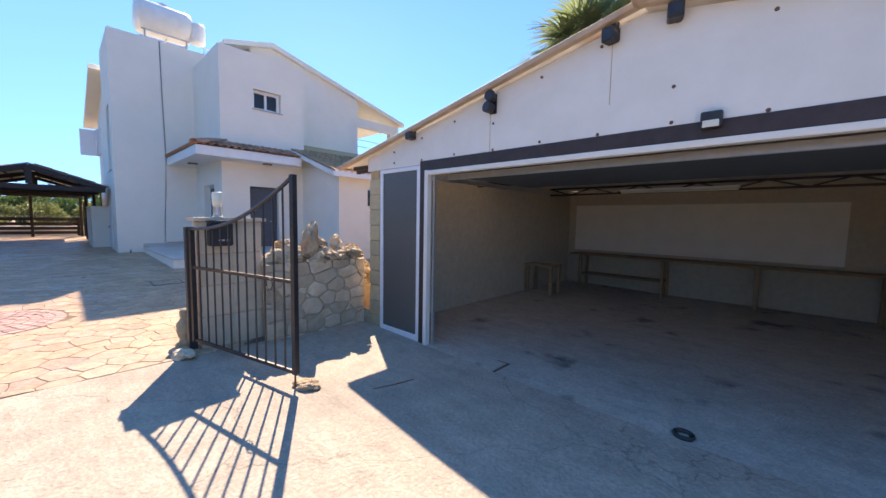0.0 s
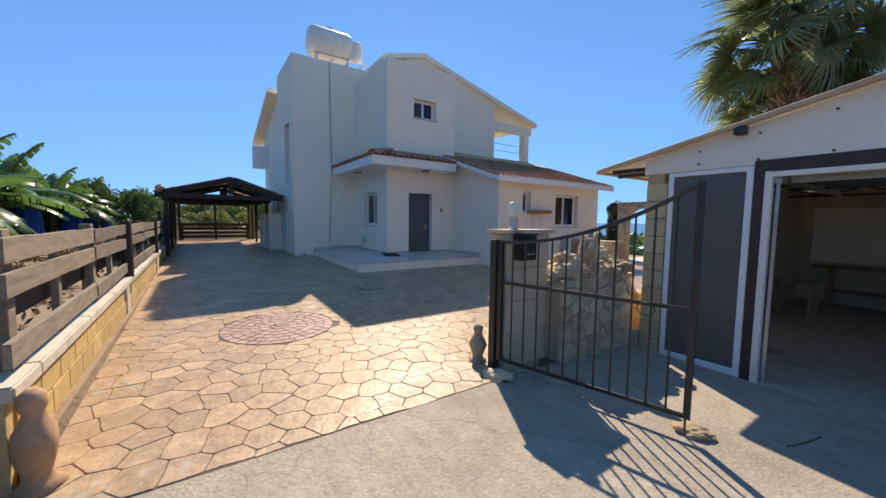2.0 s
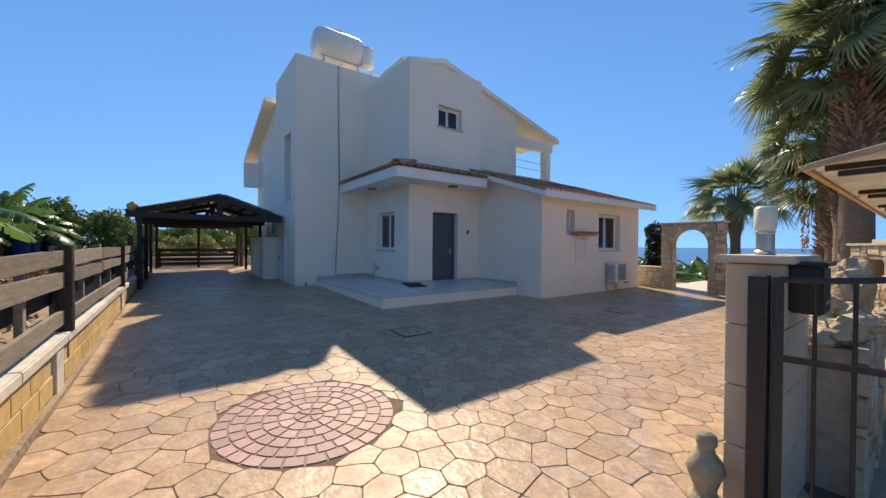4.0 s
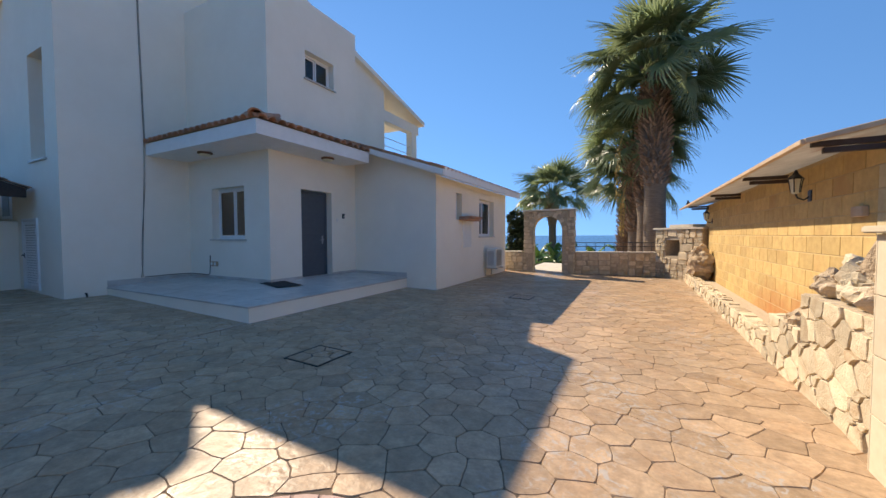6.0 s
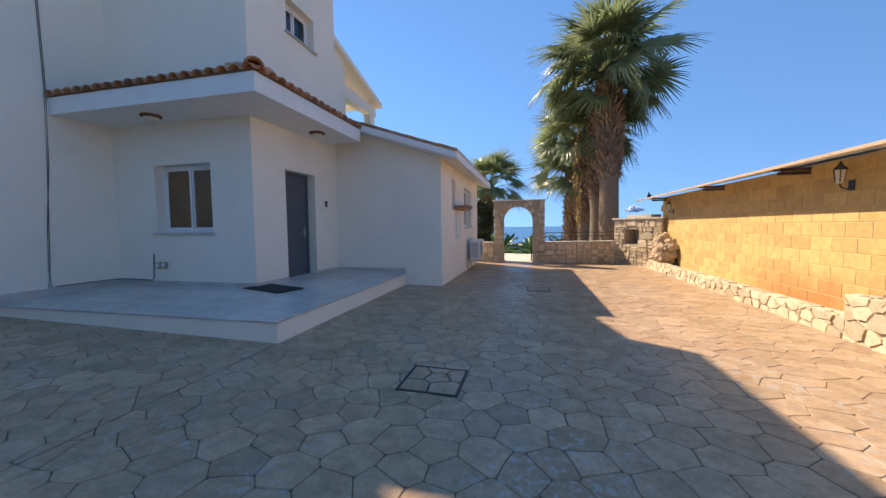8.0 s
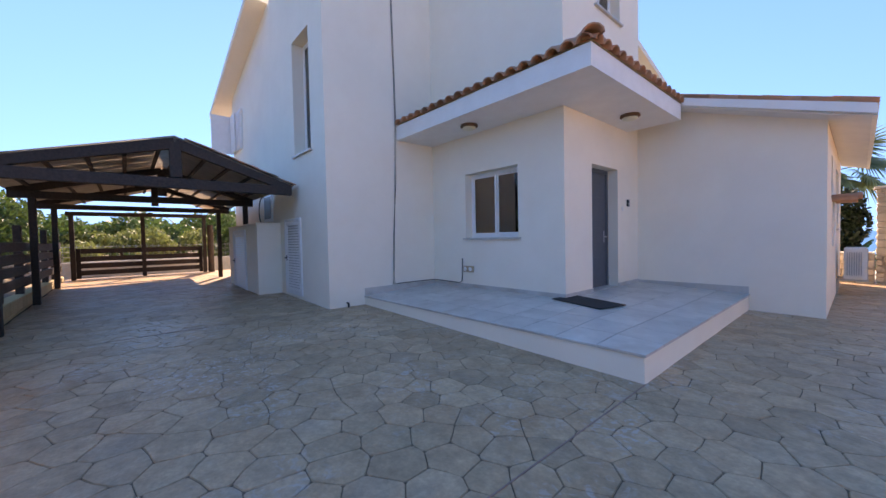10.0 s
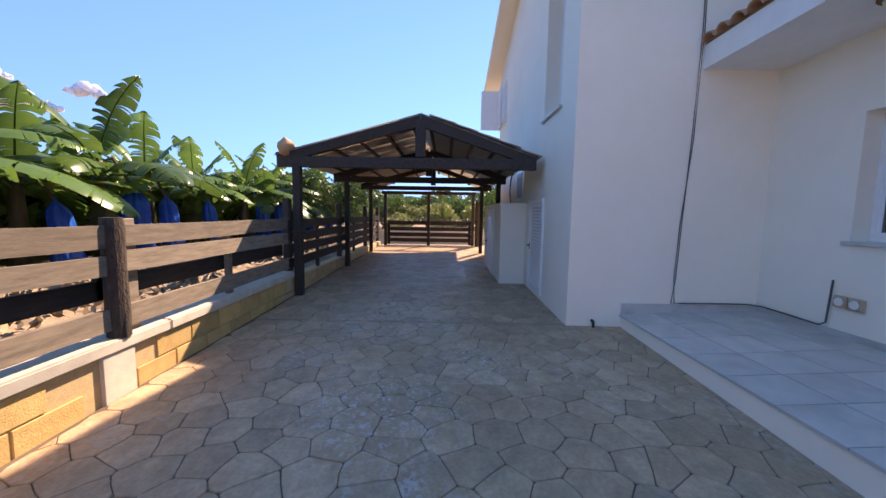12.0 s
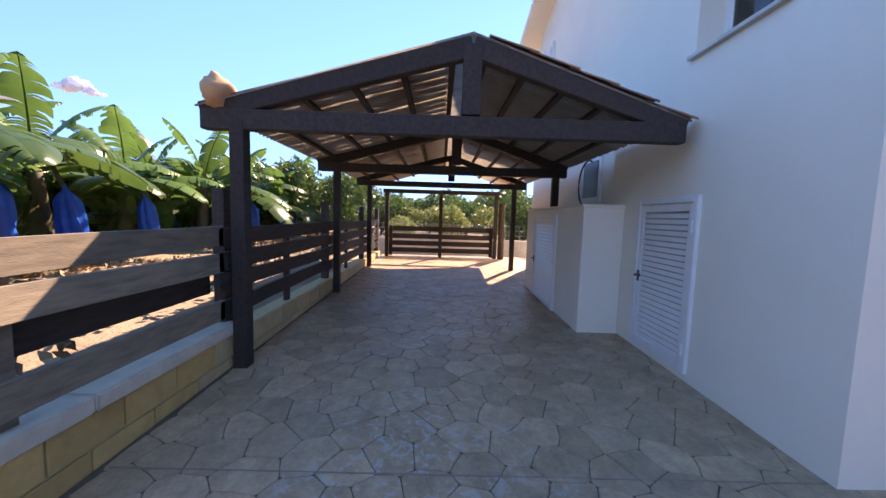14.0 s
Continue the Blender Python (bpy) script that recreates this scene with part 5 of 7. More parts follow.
# wall lanterns on the garage side
def lantern(at, label):
    t = thing("wall_lantern", at, label, "wall lantern", "garage lanterns")
    x, y, z = at
    part("back_plate", boxes((x - 0.012, y - 0.05, z - 0.12, x + 0.003, y + 0.05, z + 0.02), w=0.004), M["black_iron"], t)
    part("arm", tube(bmesh.new(), [(x - 0.01, y, z - 0.06), (x - 0.06, y, z - 0.10), (x - 0.12, y, z - 0.07), (x - 0.14, y, z - 0.02)], 0.010, 6), M["black_iron"], t)
    part("cage", lathe(bmesh.new(), [(0.03, -0.02), (0.045, 0.0), (0.065, 0.15), (0.07, 0.16)], 6, (x - 0.14, y, z)), M["lamp_glass"], t)
    bm = bmesh.new()
    for k in range(6):
        a = 2 * math.pi * k / 6
        tube(bm, [(x - 0.14 + 0.046 * math.cos(a), y + 0.046 * math.sin(a), z), (x - 0.14 + 0.069 * math.cos(a), y + 0.069 * math.sin(a), z + 0.16)], 0.006, 4)
    part("ribs", bm, M["black_iron"], t)
    part("roof", lathe(bmesh.new(), [(0.085, 0.16), (0.075, 0.18), (0.035, 0.22), (0.02, 0.25), (0.008, 0.28)], 6, (x - 0.14, y, z)), M["black_iron"], t)


lantern((GX0, 4.84, 1.72), "black iron wall lantern on yellow blockwork")
lantern((GX0, 11.2, 1.62), "black iron wall lantern on yellow blockwork")
tagged(obj("junction_box", boxes((GX0 - 0.05, 3.55, 1.36, GX0 + 0.002, 3.75, 1.46), w=0.006), M["beige_sheet"]), "small cream junction box on the garage wall", "junction box")
floodlight((GX0 - 0.5, 11.9, 2.10), 150, "black floodlight standing on the garage eave")

# ---- boundary wall and plank fence ----
FY = -2.36
fence_wall = tagged(obj("boundary_wall", boxes((-25.2, FY - 0.19, -0.35, -5.42, FY - 0.012, 0.30)), M["mortar"]), "low yellow block wall with a concrete coping", "boundary wall", kind="structure")
cop = bmesh.new()
x = -17.72
while x < -5.4:
    x2 = min(x + 1.32, -5.4)
    box(cop, x + 0.003, FY - 0.23, 0.302, x2 - 0.003, FY + 0.035, 0.395)
    x = x2
part("coping", bev(cop, 0.012, 2), M["coping"], fence_wall, "worn grey concrete coping")
for px in (-14.60, -9.6):
    part("pier", boxes((px - 0.13, FY - 0.02, -0.35, px + 0.13, FY + 0.018, 0.299), w=0.004), M["coping"], fence_wall)
tagged(obj("soil_strip", boxes((-17.6, FY + 0.001, gz(-17) - 0.1, -5.5, FY + 0.05, gz(-5.4) + 0.012)), M["soil"]), "line of earth at the foot of the block wall", "earth", kind="structure")

fence = thing("fence", (-15, -2.46, 0.3), "weathered plank fence on the boundary wall, dark stained near the carport", "fence")
posts = [-5.6, -7.8, -10.0, -12.3, -14.65, -17.55, -20.3, -23.0, -25.0]
frng = random.Random(9)
for i, x in enumerate(posts):
    wood = M["bark_post"] if i in (2, 4) else (M["dark_wood"] if x < -17 else M["grey_wood"])
    if i in (2, 4):
        bm = lathe(bmesh.new(), [(0.07, 0), (0.072, 0.2), (0.068, 0.5), (0.071, 0.8), (0.066, 0.87)], 14, (x, FY - 0.02, 0.39))
        for v in bm.verts:
            k = 1 + 0.10 * noise.noise(v.co * 14)
            v.co.x, v.co.y = x + (v.co.x - x) * k, FY - 0.02 + (v.co.y - FY + 0.02) * k
        part("post", bm, wood, fence, "round rough-barked post")
    z1 = 1.52 if x < -17 else 1.25
    part("post", boxes((x - 0.24, FY - 0.16, 0.28, x - 0.12, FY - 0.06, z1), w=0.006), wood if i not in (2, 4) else M["grey_wood"], fence)
for a, b in zip(posts, posts[1:]):
    wood = M["dark_wood"] if a < -16 else M["grey_wood"]
    mid = (a + b) / 2
    part("post", boxes((mid - 0.04, FY - 0.10, 0.28, mid + 0.04, FY - 0.05, 1.16), w=0.004), wood, fence)
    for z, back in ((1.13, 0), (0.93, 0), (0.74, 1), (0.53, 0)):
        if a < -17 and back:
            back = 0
        tilt_ = frng.uniform(-0.015, 0.015)
        y0 = FY - 0.05 if not back else FY - 0.17
        bm = bmesh.new()
        n = 6
        h = 0.075 + frng.uniform(-0.006, 0.006)
        rows = []
        for k in range(n + 1):
            xx = a + 0.03 + (b - a - 0.06) * k / n
            zz = z + tilt_ * (k / n - 0.5) * 2 + frng.uniform(-0.004, 0.004)
            rows.append([bm.verts.new(p) for p in ((xx, y0, zz - h), (xx, y0 + 0.038, zz - h), (xx, y0 + 0.038, zz + h), (xx, y0, zz + h))])
        for p, q in zip(rows, rows[1:]):
            for k in range(4):
                bm.faces.new((p[k], q[k], q[(k + 1) % 4], p[(k + 1) % 4]))
        bm.faces.new(rows[0][::-1])
        bm.faces.new(rows[-1])
        # set-back planks are grey wood too; the dark tone paints in their shade
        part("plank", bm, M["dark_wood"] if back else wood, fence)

# ---- carport ----
CX, CR, CRZ = -17.66, -0.40, 2.74
carport = thing("carport", (-21.3, -0.5, 0.0), "dark timber carport with a tiled pitched roof", "carport")
EL, ER, EZ = -2.56, 1.34, 2.03


def truss(x, deep=0.17, wide=0.10, king=True):
    bm = bmesh.new()
    beam(bm, (x, EL, EZ + 0.04), (x, ER, EZ + 0.04), wide, deep)
    part("tie_beam", bev(bm, 0.006), M["dark_wood"], carport)
    for ye in (EL, ER):
        bm = bmesh.new()
        beam(bm, (x, ye, EZ + 0.09), (x, CR, CRZ - 0.05), wide * 0.9, deep)
        part("rafter", bev(bm, 0.006), M["dark_wood"], carport)
    if king:
        part("king_post", boxes((x - 0.053, CR - 0.075, EZ + 0.13, x + 0.053, CR + 0.075, CRZ - 0.035), w=0.005), M["dark_wood"], carport)


for x, dp, wd in ((CX, 0.16, 0.10), (-20.45, 0.13, 0.12), (-23.1, 0.12, 0.12)):
    truss(x, dp, wd)
part("tie_beam", boxes((-25.1, EL + 0.3, EZ - 0.05, -24.98, ER - 0.3, EZ + 0.06), w=0.005), M["dark_wood"], carport)
for x, y, z0, z1 in ((CX, -2.27, gz(CX) - 0.02, EZ + 0.03), (-20.45, -2.27, gz(-20.4) - 0.02, EZ - 0.02), (-23.1, -2.27, gz(-23) - 0.02, EZ - 0.02), (-25.04, -2.15, 0.1, EZ - 0.05),
                     (-20.45, 1.18, 1.52, EZ - 0.02), (-23.1, 1.06, gz(-23) - 0.02, EZ - 0.02), (-25.04, -0.62, 0.1, EZ - 0.05), (-25.04, 0.95, 0.1, EZ - 0.05)):
    w = 0.058 if x > -18 else 0.05
    part("post", boxes((x - w, y - w, z0, x + w, y + w, z1), w=0.006), M["dark_wood"], carport)
CB = -25.2
for sgn, ye in ((-1, EL - 0.03), (1, ER + 0.03)):
    for k in range(5):
        f = (k + 0.35) / 5
        y, z = CR + (ye - CR) * f, CRZ + (EZ + 0.09 - CRZ) * f + 0.055
        part("purlin", boxes((CB, y - 0.03, z - 0.045, CX - 0.05, y + 0.03, z - 0.004), w=0.003), M["dark_wood"], carport)
    bm = bmesh.new()
    # ribbed sheeting, the ribs running down the slope
    n = 640
    rows = []
    for i in range(n + 1):
        x = CB + (CX + 0.06 - CB) * i / n
        w = 0.018 * math.sin(2 * math.pi * x / 0.085)
        rows.append([bm.verts.new((x, CR, CRZ + 0.055 + w)), bm.verts.new((x, ye, EZ + 0.145 + w))])
    for p, q in zip(rows, rows[1:]):
        bm.faces.new((p[0], q[0], q[1], p[1]))
    bmesh.ops.solidify(bm, geom=list(bm.faces), thickness=0.006)
    rf = part("roof", bm, M["sheet"], carport, "ribbed roof sheet with clay tiles over it")
    u = Vector((0, CR - ye, CRZ - EZ - 0.09)).normalized()
    if sgn > 0:
        lay_tiles(rf, (CX + 0.06, ye + 0.05, EZ + 0.145), (-1, 0, 0), u, 20, 5, 0.2, 0.345, seed=21, flat=0.45)
    else:
        lay_tiles(rf, (CB, ye - 0.02, EZ + 0.15), (1, 0, 0), u, 36, 6, 0.2, 0.34, seed=22, flat=0.25)
boulder("rock", (CX + 0.02, -2.42, EZ + 0.13), (0.13, 0.12, 0.13), 91, M["orange_rock"], "orange rock weighing down the carport eave", rough=0.2, smooth=True)

# far plank gate under the carport end
fg = thing("plank_gate", (-25.3, -0.65, 0.15), "closed dark plank gate at the end of the drive", "gate")
for z in (0.36, 0.56, 0.76, 0.98):
    part("plank", boxes((-25.22, -2.1, z - 0.07, -25.18, 0.88, z + 0.07), w=0.004), M["dark_wood"], fg)
for y in (-2.05, -0.62, 0.85):
    part("upright", boxes((-25.175, y - 0.05, 0.2, -25.13, y + 0.05, 1.06), w=0.004), M["dark_wood"], fg)
bm = tube(bmesh.new(), [(-25.0, 1.12, 0.1), (-25.0, 1.12, 1.75)], 0.09, 12)
tagged(obj("timber_post", bm, M["bark_post"]), "round brown timber post by the far gate", "post")

# ---- utility lean-to and louvred doors ----
ut = thing("utility_box", (-20.0, 1.2, 0), "white rendered meter housing against the house wall", "utility housing")
part("body", boxes((-21.4, 1.0, -0.2, -18.76, 1.468, 1.50), (-21.42, 0.98, 1.50, -18.74, 1.468, 1.535), w=0.006), M["plaster"], ut)


def louvre_door(x0, x1, z0, z1, face, parent, handle_left, label):
    """A white louvred aluminium door in a moulded frame, on a wall that faces -y."""
    w = 0.06
    d = part("door", boxes((x0 - w, face - 0.03, z0, x0, face + 0.02, z1 + w), (x1, face - 0.03, z0, x1 + w, face + 0.02, z1 + w), (x0, face - 0.03, z1, x1, face + 0.02, z1 + w), w=0.008), M["alu"], parent, label)
    k = 0.055
    part("leaf", boxes((x0 + 0.004, face - 0.018, z0, x0 + k, face + 0.015, z1 - 0.004), (x1 - k, face - 0.018, z0, x1 - 0.004, face + 0.015, z1 - 0.004), (x0 + k, face - 0.018, z0, x1 - k, face + 0.015, z0 + 0.09), (x0 + k, face - 0.018, z1 - 0.07, x1 - k, face + 0.015, z1 - 0.004), w=0.003), M["alu"], d)
    # grey sheet added behind the white louvres, painting shade into their gaps
    part("backing", boxes((x0 + k, face + 0.004, z0 + 0.09, x1 - k, face + 0.012, z1 - 0.07)), M["grey_alu"], d)
    n = int((z1 - z0 - 0.16) / 0.052)
    for i in range(n):
        z = z0 + 0.095 + i * (z1 - z0 - 0.17) / n
        bm = bmesh.new()
        v = [bm.verts.new(p) for p in ((x0 + k, face - 0.015, z), (x1 - k, face - 0.015, z), (x1 - k, face + 0.003, z + 0.038), (x0 + k, face + 0.003, z + 0.038), (x0 + k, face + 0.003, z), (x1 - k, face + 0.003, z))]
        bm.faces.new((v[0], v[1], v[2], v[3]))
        bm.faces.new((v[4], v[5], v[1], v[0]))
        part("louvre", bm, M["alu"], d)
    hx = x0 + 0.03 if handle_left else x1 - 0.03
    bm = tube(bmesh.new(), [(hx, face - 0.02, (z0 + z1) / 2), (hx, face - 0.055, (z0 + z1) / 2), (hx + (0.09 if handle_left else -0.09), face - 0.055, (z0 + z1) / 2 + 0.01)], 0.013, 6)
    box(bm, hx - 0.018, face - 0.024, (z0 + z1) / 2 - 0.06, hx + 0.018, face - 0.0185, (z0 + z1) / 2 + 0.05)
    part("handle", bm, M["black_iron"], d, "black lever handle")
    for z in (z0 + 0.2, z1 - 0.2):
        xx = x1 - 0.01 if handle_left else x0 - 0.02
        part("hinge", boxes((xx, face - 0.04, z - 0.05, xx + 0.03, face - 0.028, z + 0.05), w=0.003), M["alu"], d)
    return d


louvre_door(-18.39, -17.61, 0.085, 1.52, YB, house, True, "white louvred aluminium service door")
louvre_door(-20.78, -19.72, 0.03, 1.36, 0.998, ut, True, "white louvred aluminium meter door")
tagged(obj("antenna_loop", tube(bmesh.new(), [(-19.6 + 0.30 * math.cos(1.2 + a * 0.2), 1.35, 1.84 + 0.31 * math.sin(1.2 + a * 0.2)) for a in range(19)], 0.012, 6), M["cable"]), "black cable looping over the meter housing", "cable")

# ---- fittings on the house ----
bm = bmesh.new()
for dy in (0.0, 0.02):
    tube(bm, [(XB + 0.012, 2.78 + dy, 7.1), (XB + 0.012, 2.80 + dy, 5.2), (XB + 0.012, 2.83 + dy, 3.4), (XB + 0.012, 2.80 + dy, 2.2), (XB + 0.014, 2.76 - dy, 1.2), (XB + 0.014, 2.74 - dy, 0.6), (XB + 0.02, 2.70 + 2 * dy, 0.30), (XB + 0.03, 2.80, 0.302)], 0.005, 6)
tube(bm, [(XB + 0.03, 2.80, 0.302), (XB + 0.02, 3.2, 0.303), (XB + 0.02, 3.60, 0.302), (XB + 0.12, 3.70, 0.302), (-15.95, 3.708, 0.297), (-15.62, 3.705, 0.29), (-15.56, 3.708, 0.33), (-15.54, 3.712, 0.75)], 0.009, 6)
tagged(obj("cable", bm, M["grey_cable"]), "black cable pair clipped down the white wall", "cable")
so = thing("wall_socket", (-15.38, YW, 0.5), "beige weatherproof double wall socket", "socket")
for dx in (-0.125, 0.005):
    part("cover", boxes((-15.38 + dx, YW - 0.045, 0.505, -15.38 + dx + 0.12, YW + 0.001, 0.615), w=0.008), M["beige_sheet"], so)
    part("flap", lathe(bmesh.new(), [(0.04, 0), (0.038, 0.008)], 14, m=pose(-15.38 + dx + 0.06, YW - 0.046, 0.56, 90, 0, 0)), M["plastic_white"], so)
dbell = thing("door_bell", (XD, 5.86, 1.66), "black door bell on the white wall", "door bell")
part("case", boxes((XD - 0.001, 5.83, 1.64, XD + 0.028, 5.90, 1.76), w=0.005), M["black_iron"], dbell)
part("button", boxes((XD + 0.0285, 5.85, 1.67, XD + 0.033, 5.88, 1.70), w=0.002), M["lamp_glass"], dbell)
tagged(obj("wall_switch", boxes((XD - 0.001, 5.62, 1.55, XD + 0.01, 5.68, 1.63), w=0.003), M["plastic_white"]), "small white wall switch by the door", "switch")
for x, y in ((-14.9, 3.30), (-13.02, 4.95)):
    t = thing("bulkhead_light", (x, y, 2.985), "oval bulkhead ceiling light under the canopy", "ceiling light", "canopy lights")
    part("ring", lathe(bmesh.new(), [(0.14, 0.0), (0.145, -0.03), (0.115, -0.045)], 20, (x, y, 2.984)), M["rust"], t, "bronze ring")
    part("diffuser", lathe(bmesh.new(), [(0.114, -0.04), (0.10, -0.07), (0.05, -0.085)], 20, (x, y, 2.984)), M["lamp_glass"], t, "", True)
dp = thing("drain_stub", (XB + 0.05, 1.75, gz(XB)), "short black drain pipe stub by the wall", "drain pipe")
part("pipe", tube(bmesh.new(), [(XB + 0.0, 1.78, 0.07), (XB + 0.045, 1.78, 0.065), (XB + 0.055, 1.78, 0.04), (XB + 0.055, 1.78, -0.03)], 0.017, 10), M["cable"], dp)
for y in (4.4, 5.35):
    tagged(obj("drain_outlet", lathe(bmesh.new(), [(0.028, 0), (0.028, 0.03)], 12, m=pose(-11.882, y, 0.02, 0, 90, 0)), M["cable"]), "small dark drain outlet in the platform edge", "drain outlet")

# wing: tiled ledge over the meter panel, and the air conditioner
lg = thing("tiled_ledge", (XW, 8.1, 1.62), "small clay-tiled ledge over a white meter panel", "ledge")
part("ledge", boxes((XW, 7.62, 1.60, XW + 0.28, 8.52, 1.65), w=0.004), M["tile_i"], lg)
for k in range(5):
    m = Matrix(((0, -1, 0), (1, 0, 0), (0, 0, 1))).to_4x4()
    m = Matrix(((0, -1, 0), (1, 0, 0), (0, 0, 1))).to_4x4()
    m.translation = Vector((XW + 0.33, 7.71 + k * 0.18, 1.655)) - lg.location
    shared("tile", TILE, lg, m @ Matrix.Diagonal((0.9, 0.8, 0.8, 1)))
part("meter_panel", boxes((XW - 0.001, 7.85, 0.86, XW + 0.03, 8.40, 1.598), w=0.004), M["plastic_white"], lg)
ac = thing("air_conditioner", (XW + 0.25, 9.9, 0.1), "white outdoor air conditioner unit on wall brackets", "air conditioner")
part("body", boxes((XW + 0.10, 9.42, 0.18, XW + 0.40, 10.22, 0.78), w=0.012, seg=2), M["plastic_white"], ac)
part("grille", boxes(*[(XW + 0.401, 9.50, 0.24 + k * 0.045, XW + 0.412, 9.95, 0.302 + k * 0.045) for k in range(11)]), M["steel"], ac)
part("side_grille", boxes(*[(XW + 0.14 + k * 0.03, 9.408, 0.26, XW + 0.152 + k * 0.03, 9.419, 0.70) for k in range(7)]), M["grey_alu"], ac)
part("fan_ring", lathe(bmesh.new(), [(0.2, 0), (0.2, 0.006), (0.17, 0.006)], 24, m=pose(XW + 0.4005, 9.72, 0.48, 0, 90, 0)), M["grey_alu"], ac)
for y in (9.52, 10.08):
    part("bracket", boxes((XW, y, 0.14, XW + 0.42, y + 0.04, 0.178), (XW, y, -0.1, XW + 0.03, y + 0.04, 0.138), w=0.003), M["steel"], ac)

# water tank and aerial on the roof
tk = thing("water_tank", (-17.4, 3.0, 6.75), "large white rooftop water tank on a steel frame", "water tank")
bm = lathe(bmesh.new(), [(0.02, -0.83), (0.40, -0.82), (0.52, -0.74), (0.56, -0.6), (0.56, 0.6), (0.52, 0.74), (0.40, 0.82), (0.02, 0.83)], 28, m=pose(-17.3, 3.1, 8.12, 90, 0, 0))
part("tank", bm, M["tank"], tk, "", True)
part("collar", lathe(bmesh.new(), [(0.16, 0), (0.18, 0.05), (0.18, 0.10), (0.05, 0.13)], 16, (-17.3, 3.1, 8.64)), M["tank"], tk)
part("frame", (lambda b: ([beam(b, (x, y, 6.75), (x, y, 7.62), 0.04, 0.04) for x in (-17.65, -16.95) for y in (2.5, 3.7)], [beam(b, (x, 2.4, 7.6), (x, 3.8, 7.6), 0.04, 0.04) for x in (-17.65, -16.95)],
                            [beam(b, (-17.7, y, 7.45), (-16.9, y, 7.45), 0.04, 0.04) for y in (2.5, 3.1, 3.7)], b)[-1])(bmesh.new()), M["steel"], tk)
bm = lathe(bmesh.new(), [(0.02, -0.35), (0.22, -0.34), (0.25, -0.28), (0.25, 0.28), (0.22, 0.34), (0.02, 0.35)], 20, m=pose(-16.95, 4.05, 7.95, 0, 0, 0))
part("hot_water_cylinder", bm, M["tank"], tk, "smaller pale cylinder", True)
an = thing("tv_aerial", (-17.1, 4.28, 6.75), "thin metal television aerial on the roof", "aerial")
bm = bmesh.new()
tube(bm, [(-17.1, 4.28, 6.75), (-17.1, 4.28, 8.0)], 0.018, 6)
tube(bm, [(-17.0, 3.9, 7.6), (-17.2, 4.75, 7.62)], 0.012, 6)
for k in range(4):
    tube(bm, [(-17.3 + 0.02 * k, 4.42 + 0.08 * k, 7.62), (-16.95, 4.45 + 0.08 * k, 7.62)], 0.007, 5)
part("mast", bm, M["steel"], an)

# ---- arch, seaward wall and barbecue ----
AX0, AX1, AY0, AY1 = -10.42, -8.62, 12.05, 12.45
arch = tagged(obj("arch_wall", bmesh.new(), M["grey_mortar"]), "rubble limestone arch leading out to the sea side", "arch", kind="structure")
bm = bmesh.new()
ic, ir, sp, top = (-10.07 - 9.04) / 2, 0.515, 1.36, 2.06
outer = []
n = 16
for yy in (AY0 + 0.03, AY1 - 0.03):
    a_ = [bm.verts.new((ic - ir * math.cos(math.pi * k / n), yy, sp + ir * math.sin(math.pi * k / n))) for k in range(n + 1)]
    t_ = [bm.verts.new((AX0 + 0.03 + (AX1 - AX0 - 0.06) * k / n, yy, top)) for k in range(n + 1)]
    outer.append((a_, t_))
    for k in range(n):
        bm.faces.new((a_[k], a_[k + 1], t_[k + 1], t_[k]))
    for xs_, k in ((AX0 + 0.03, 0), (AX1 - 0.03, n)):
        b0, b1, b2 = bm.verts.new((xs_, yy, -0.3)), bm.verts.new((ic - ir if k == 0 else ic + ir, yy, -0.3)), a_[k]
        bm.faces.new((b0, b1, b2, t_[k]))
(a0_, t0_), (a1_, t1_) = outer
for k in range(n):
    bm.faces.new((a0_[k], a1_[k], a1_[k + 1], a0_[k + 1]))
    bm.faces.new((t0_[k], t0_[k + 1], t1_[k + 1], t1_[k]))
box(bm, AX0 + 0.03, AY0 + 0.03, -0.3, AX0 + 0.04, AY1 - 0.03, top)
box(bm, AX1 - 0.04, AY0 + 0.03, -0.3, AX1 - 0.03, AY1 - 0.03, top)
box(bm, ic - ir - 0.01, AY0 + 0.03, -0.3, ic - ir, AY1 - 0.03, sp)
box(bm, ic + ir, AY0 + 0.03, -0.3, ic + ir + 0.01, AY1 - 0.03, sp)
bm.to_mesh(arch.data)
bm.free()


def out_of_arch(u, v):
    return abs(u - ic) > ir + 0.10 if v < sp else math.hypot(u - ic, v - sp) > ir + 0.16


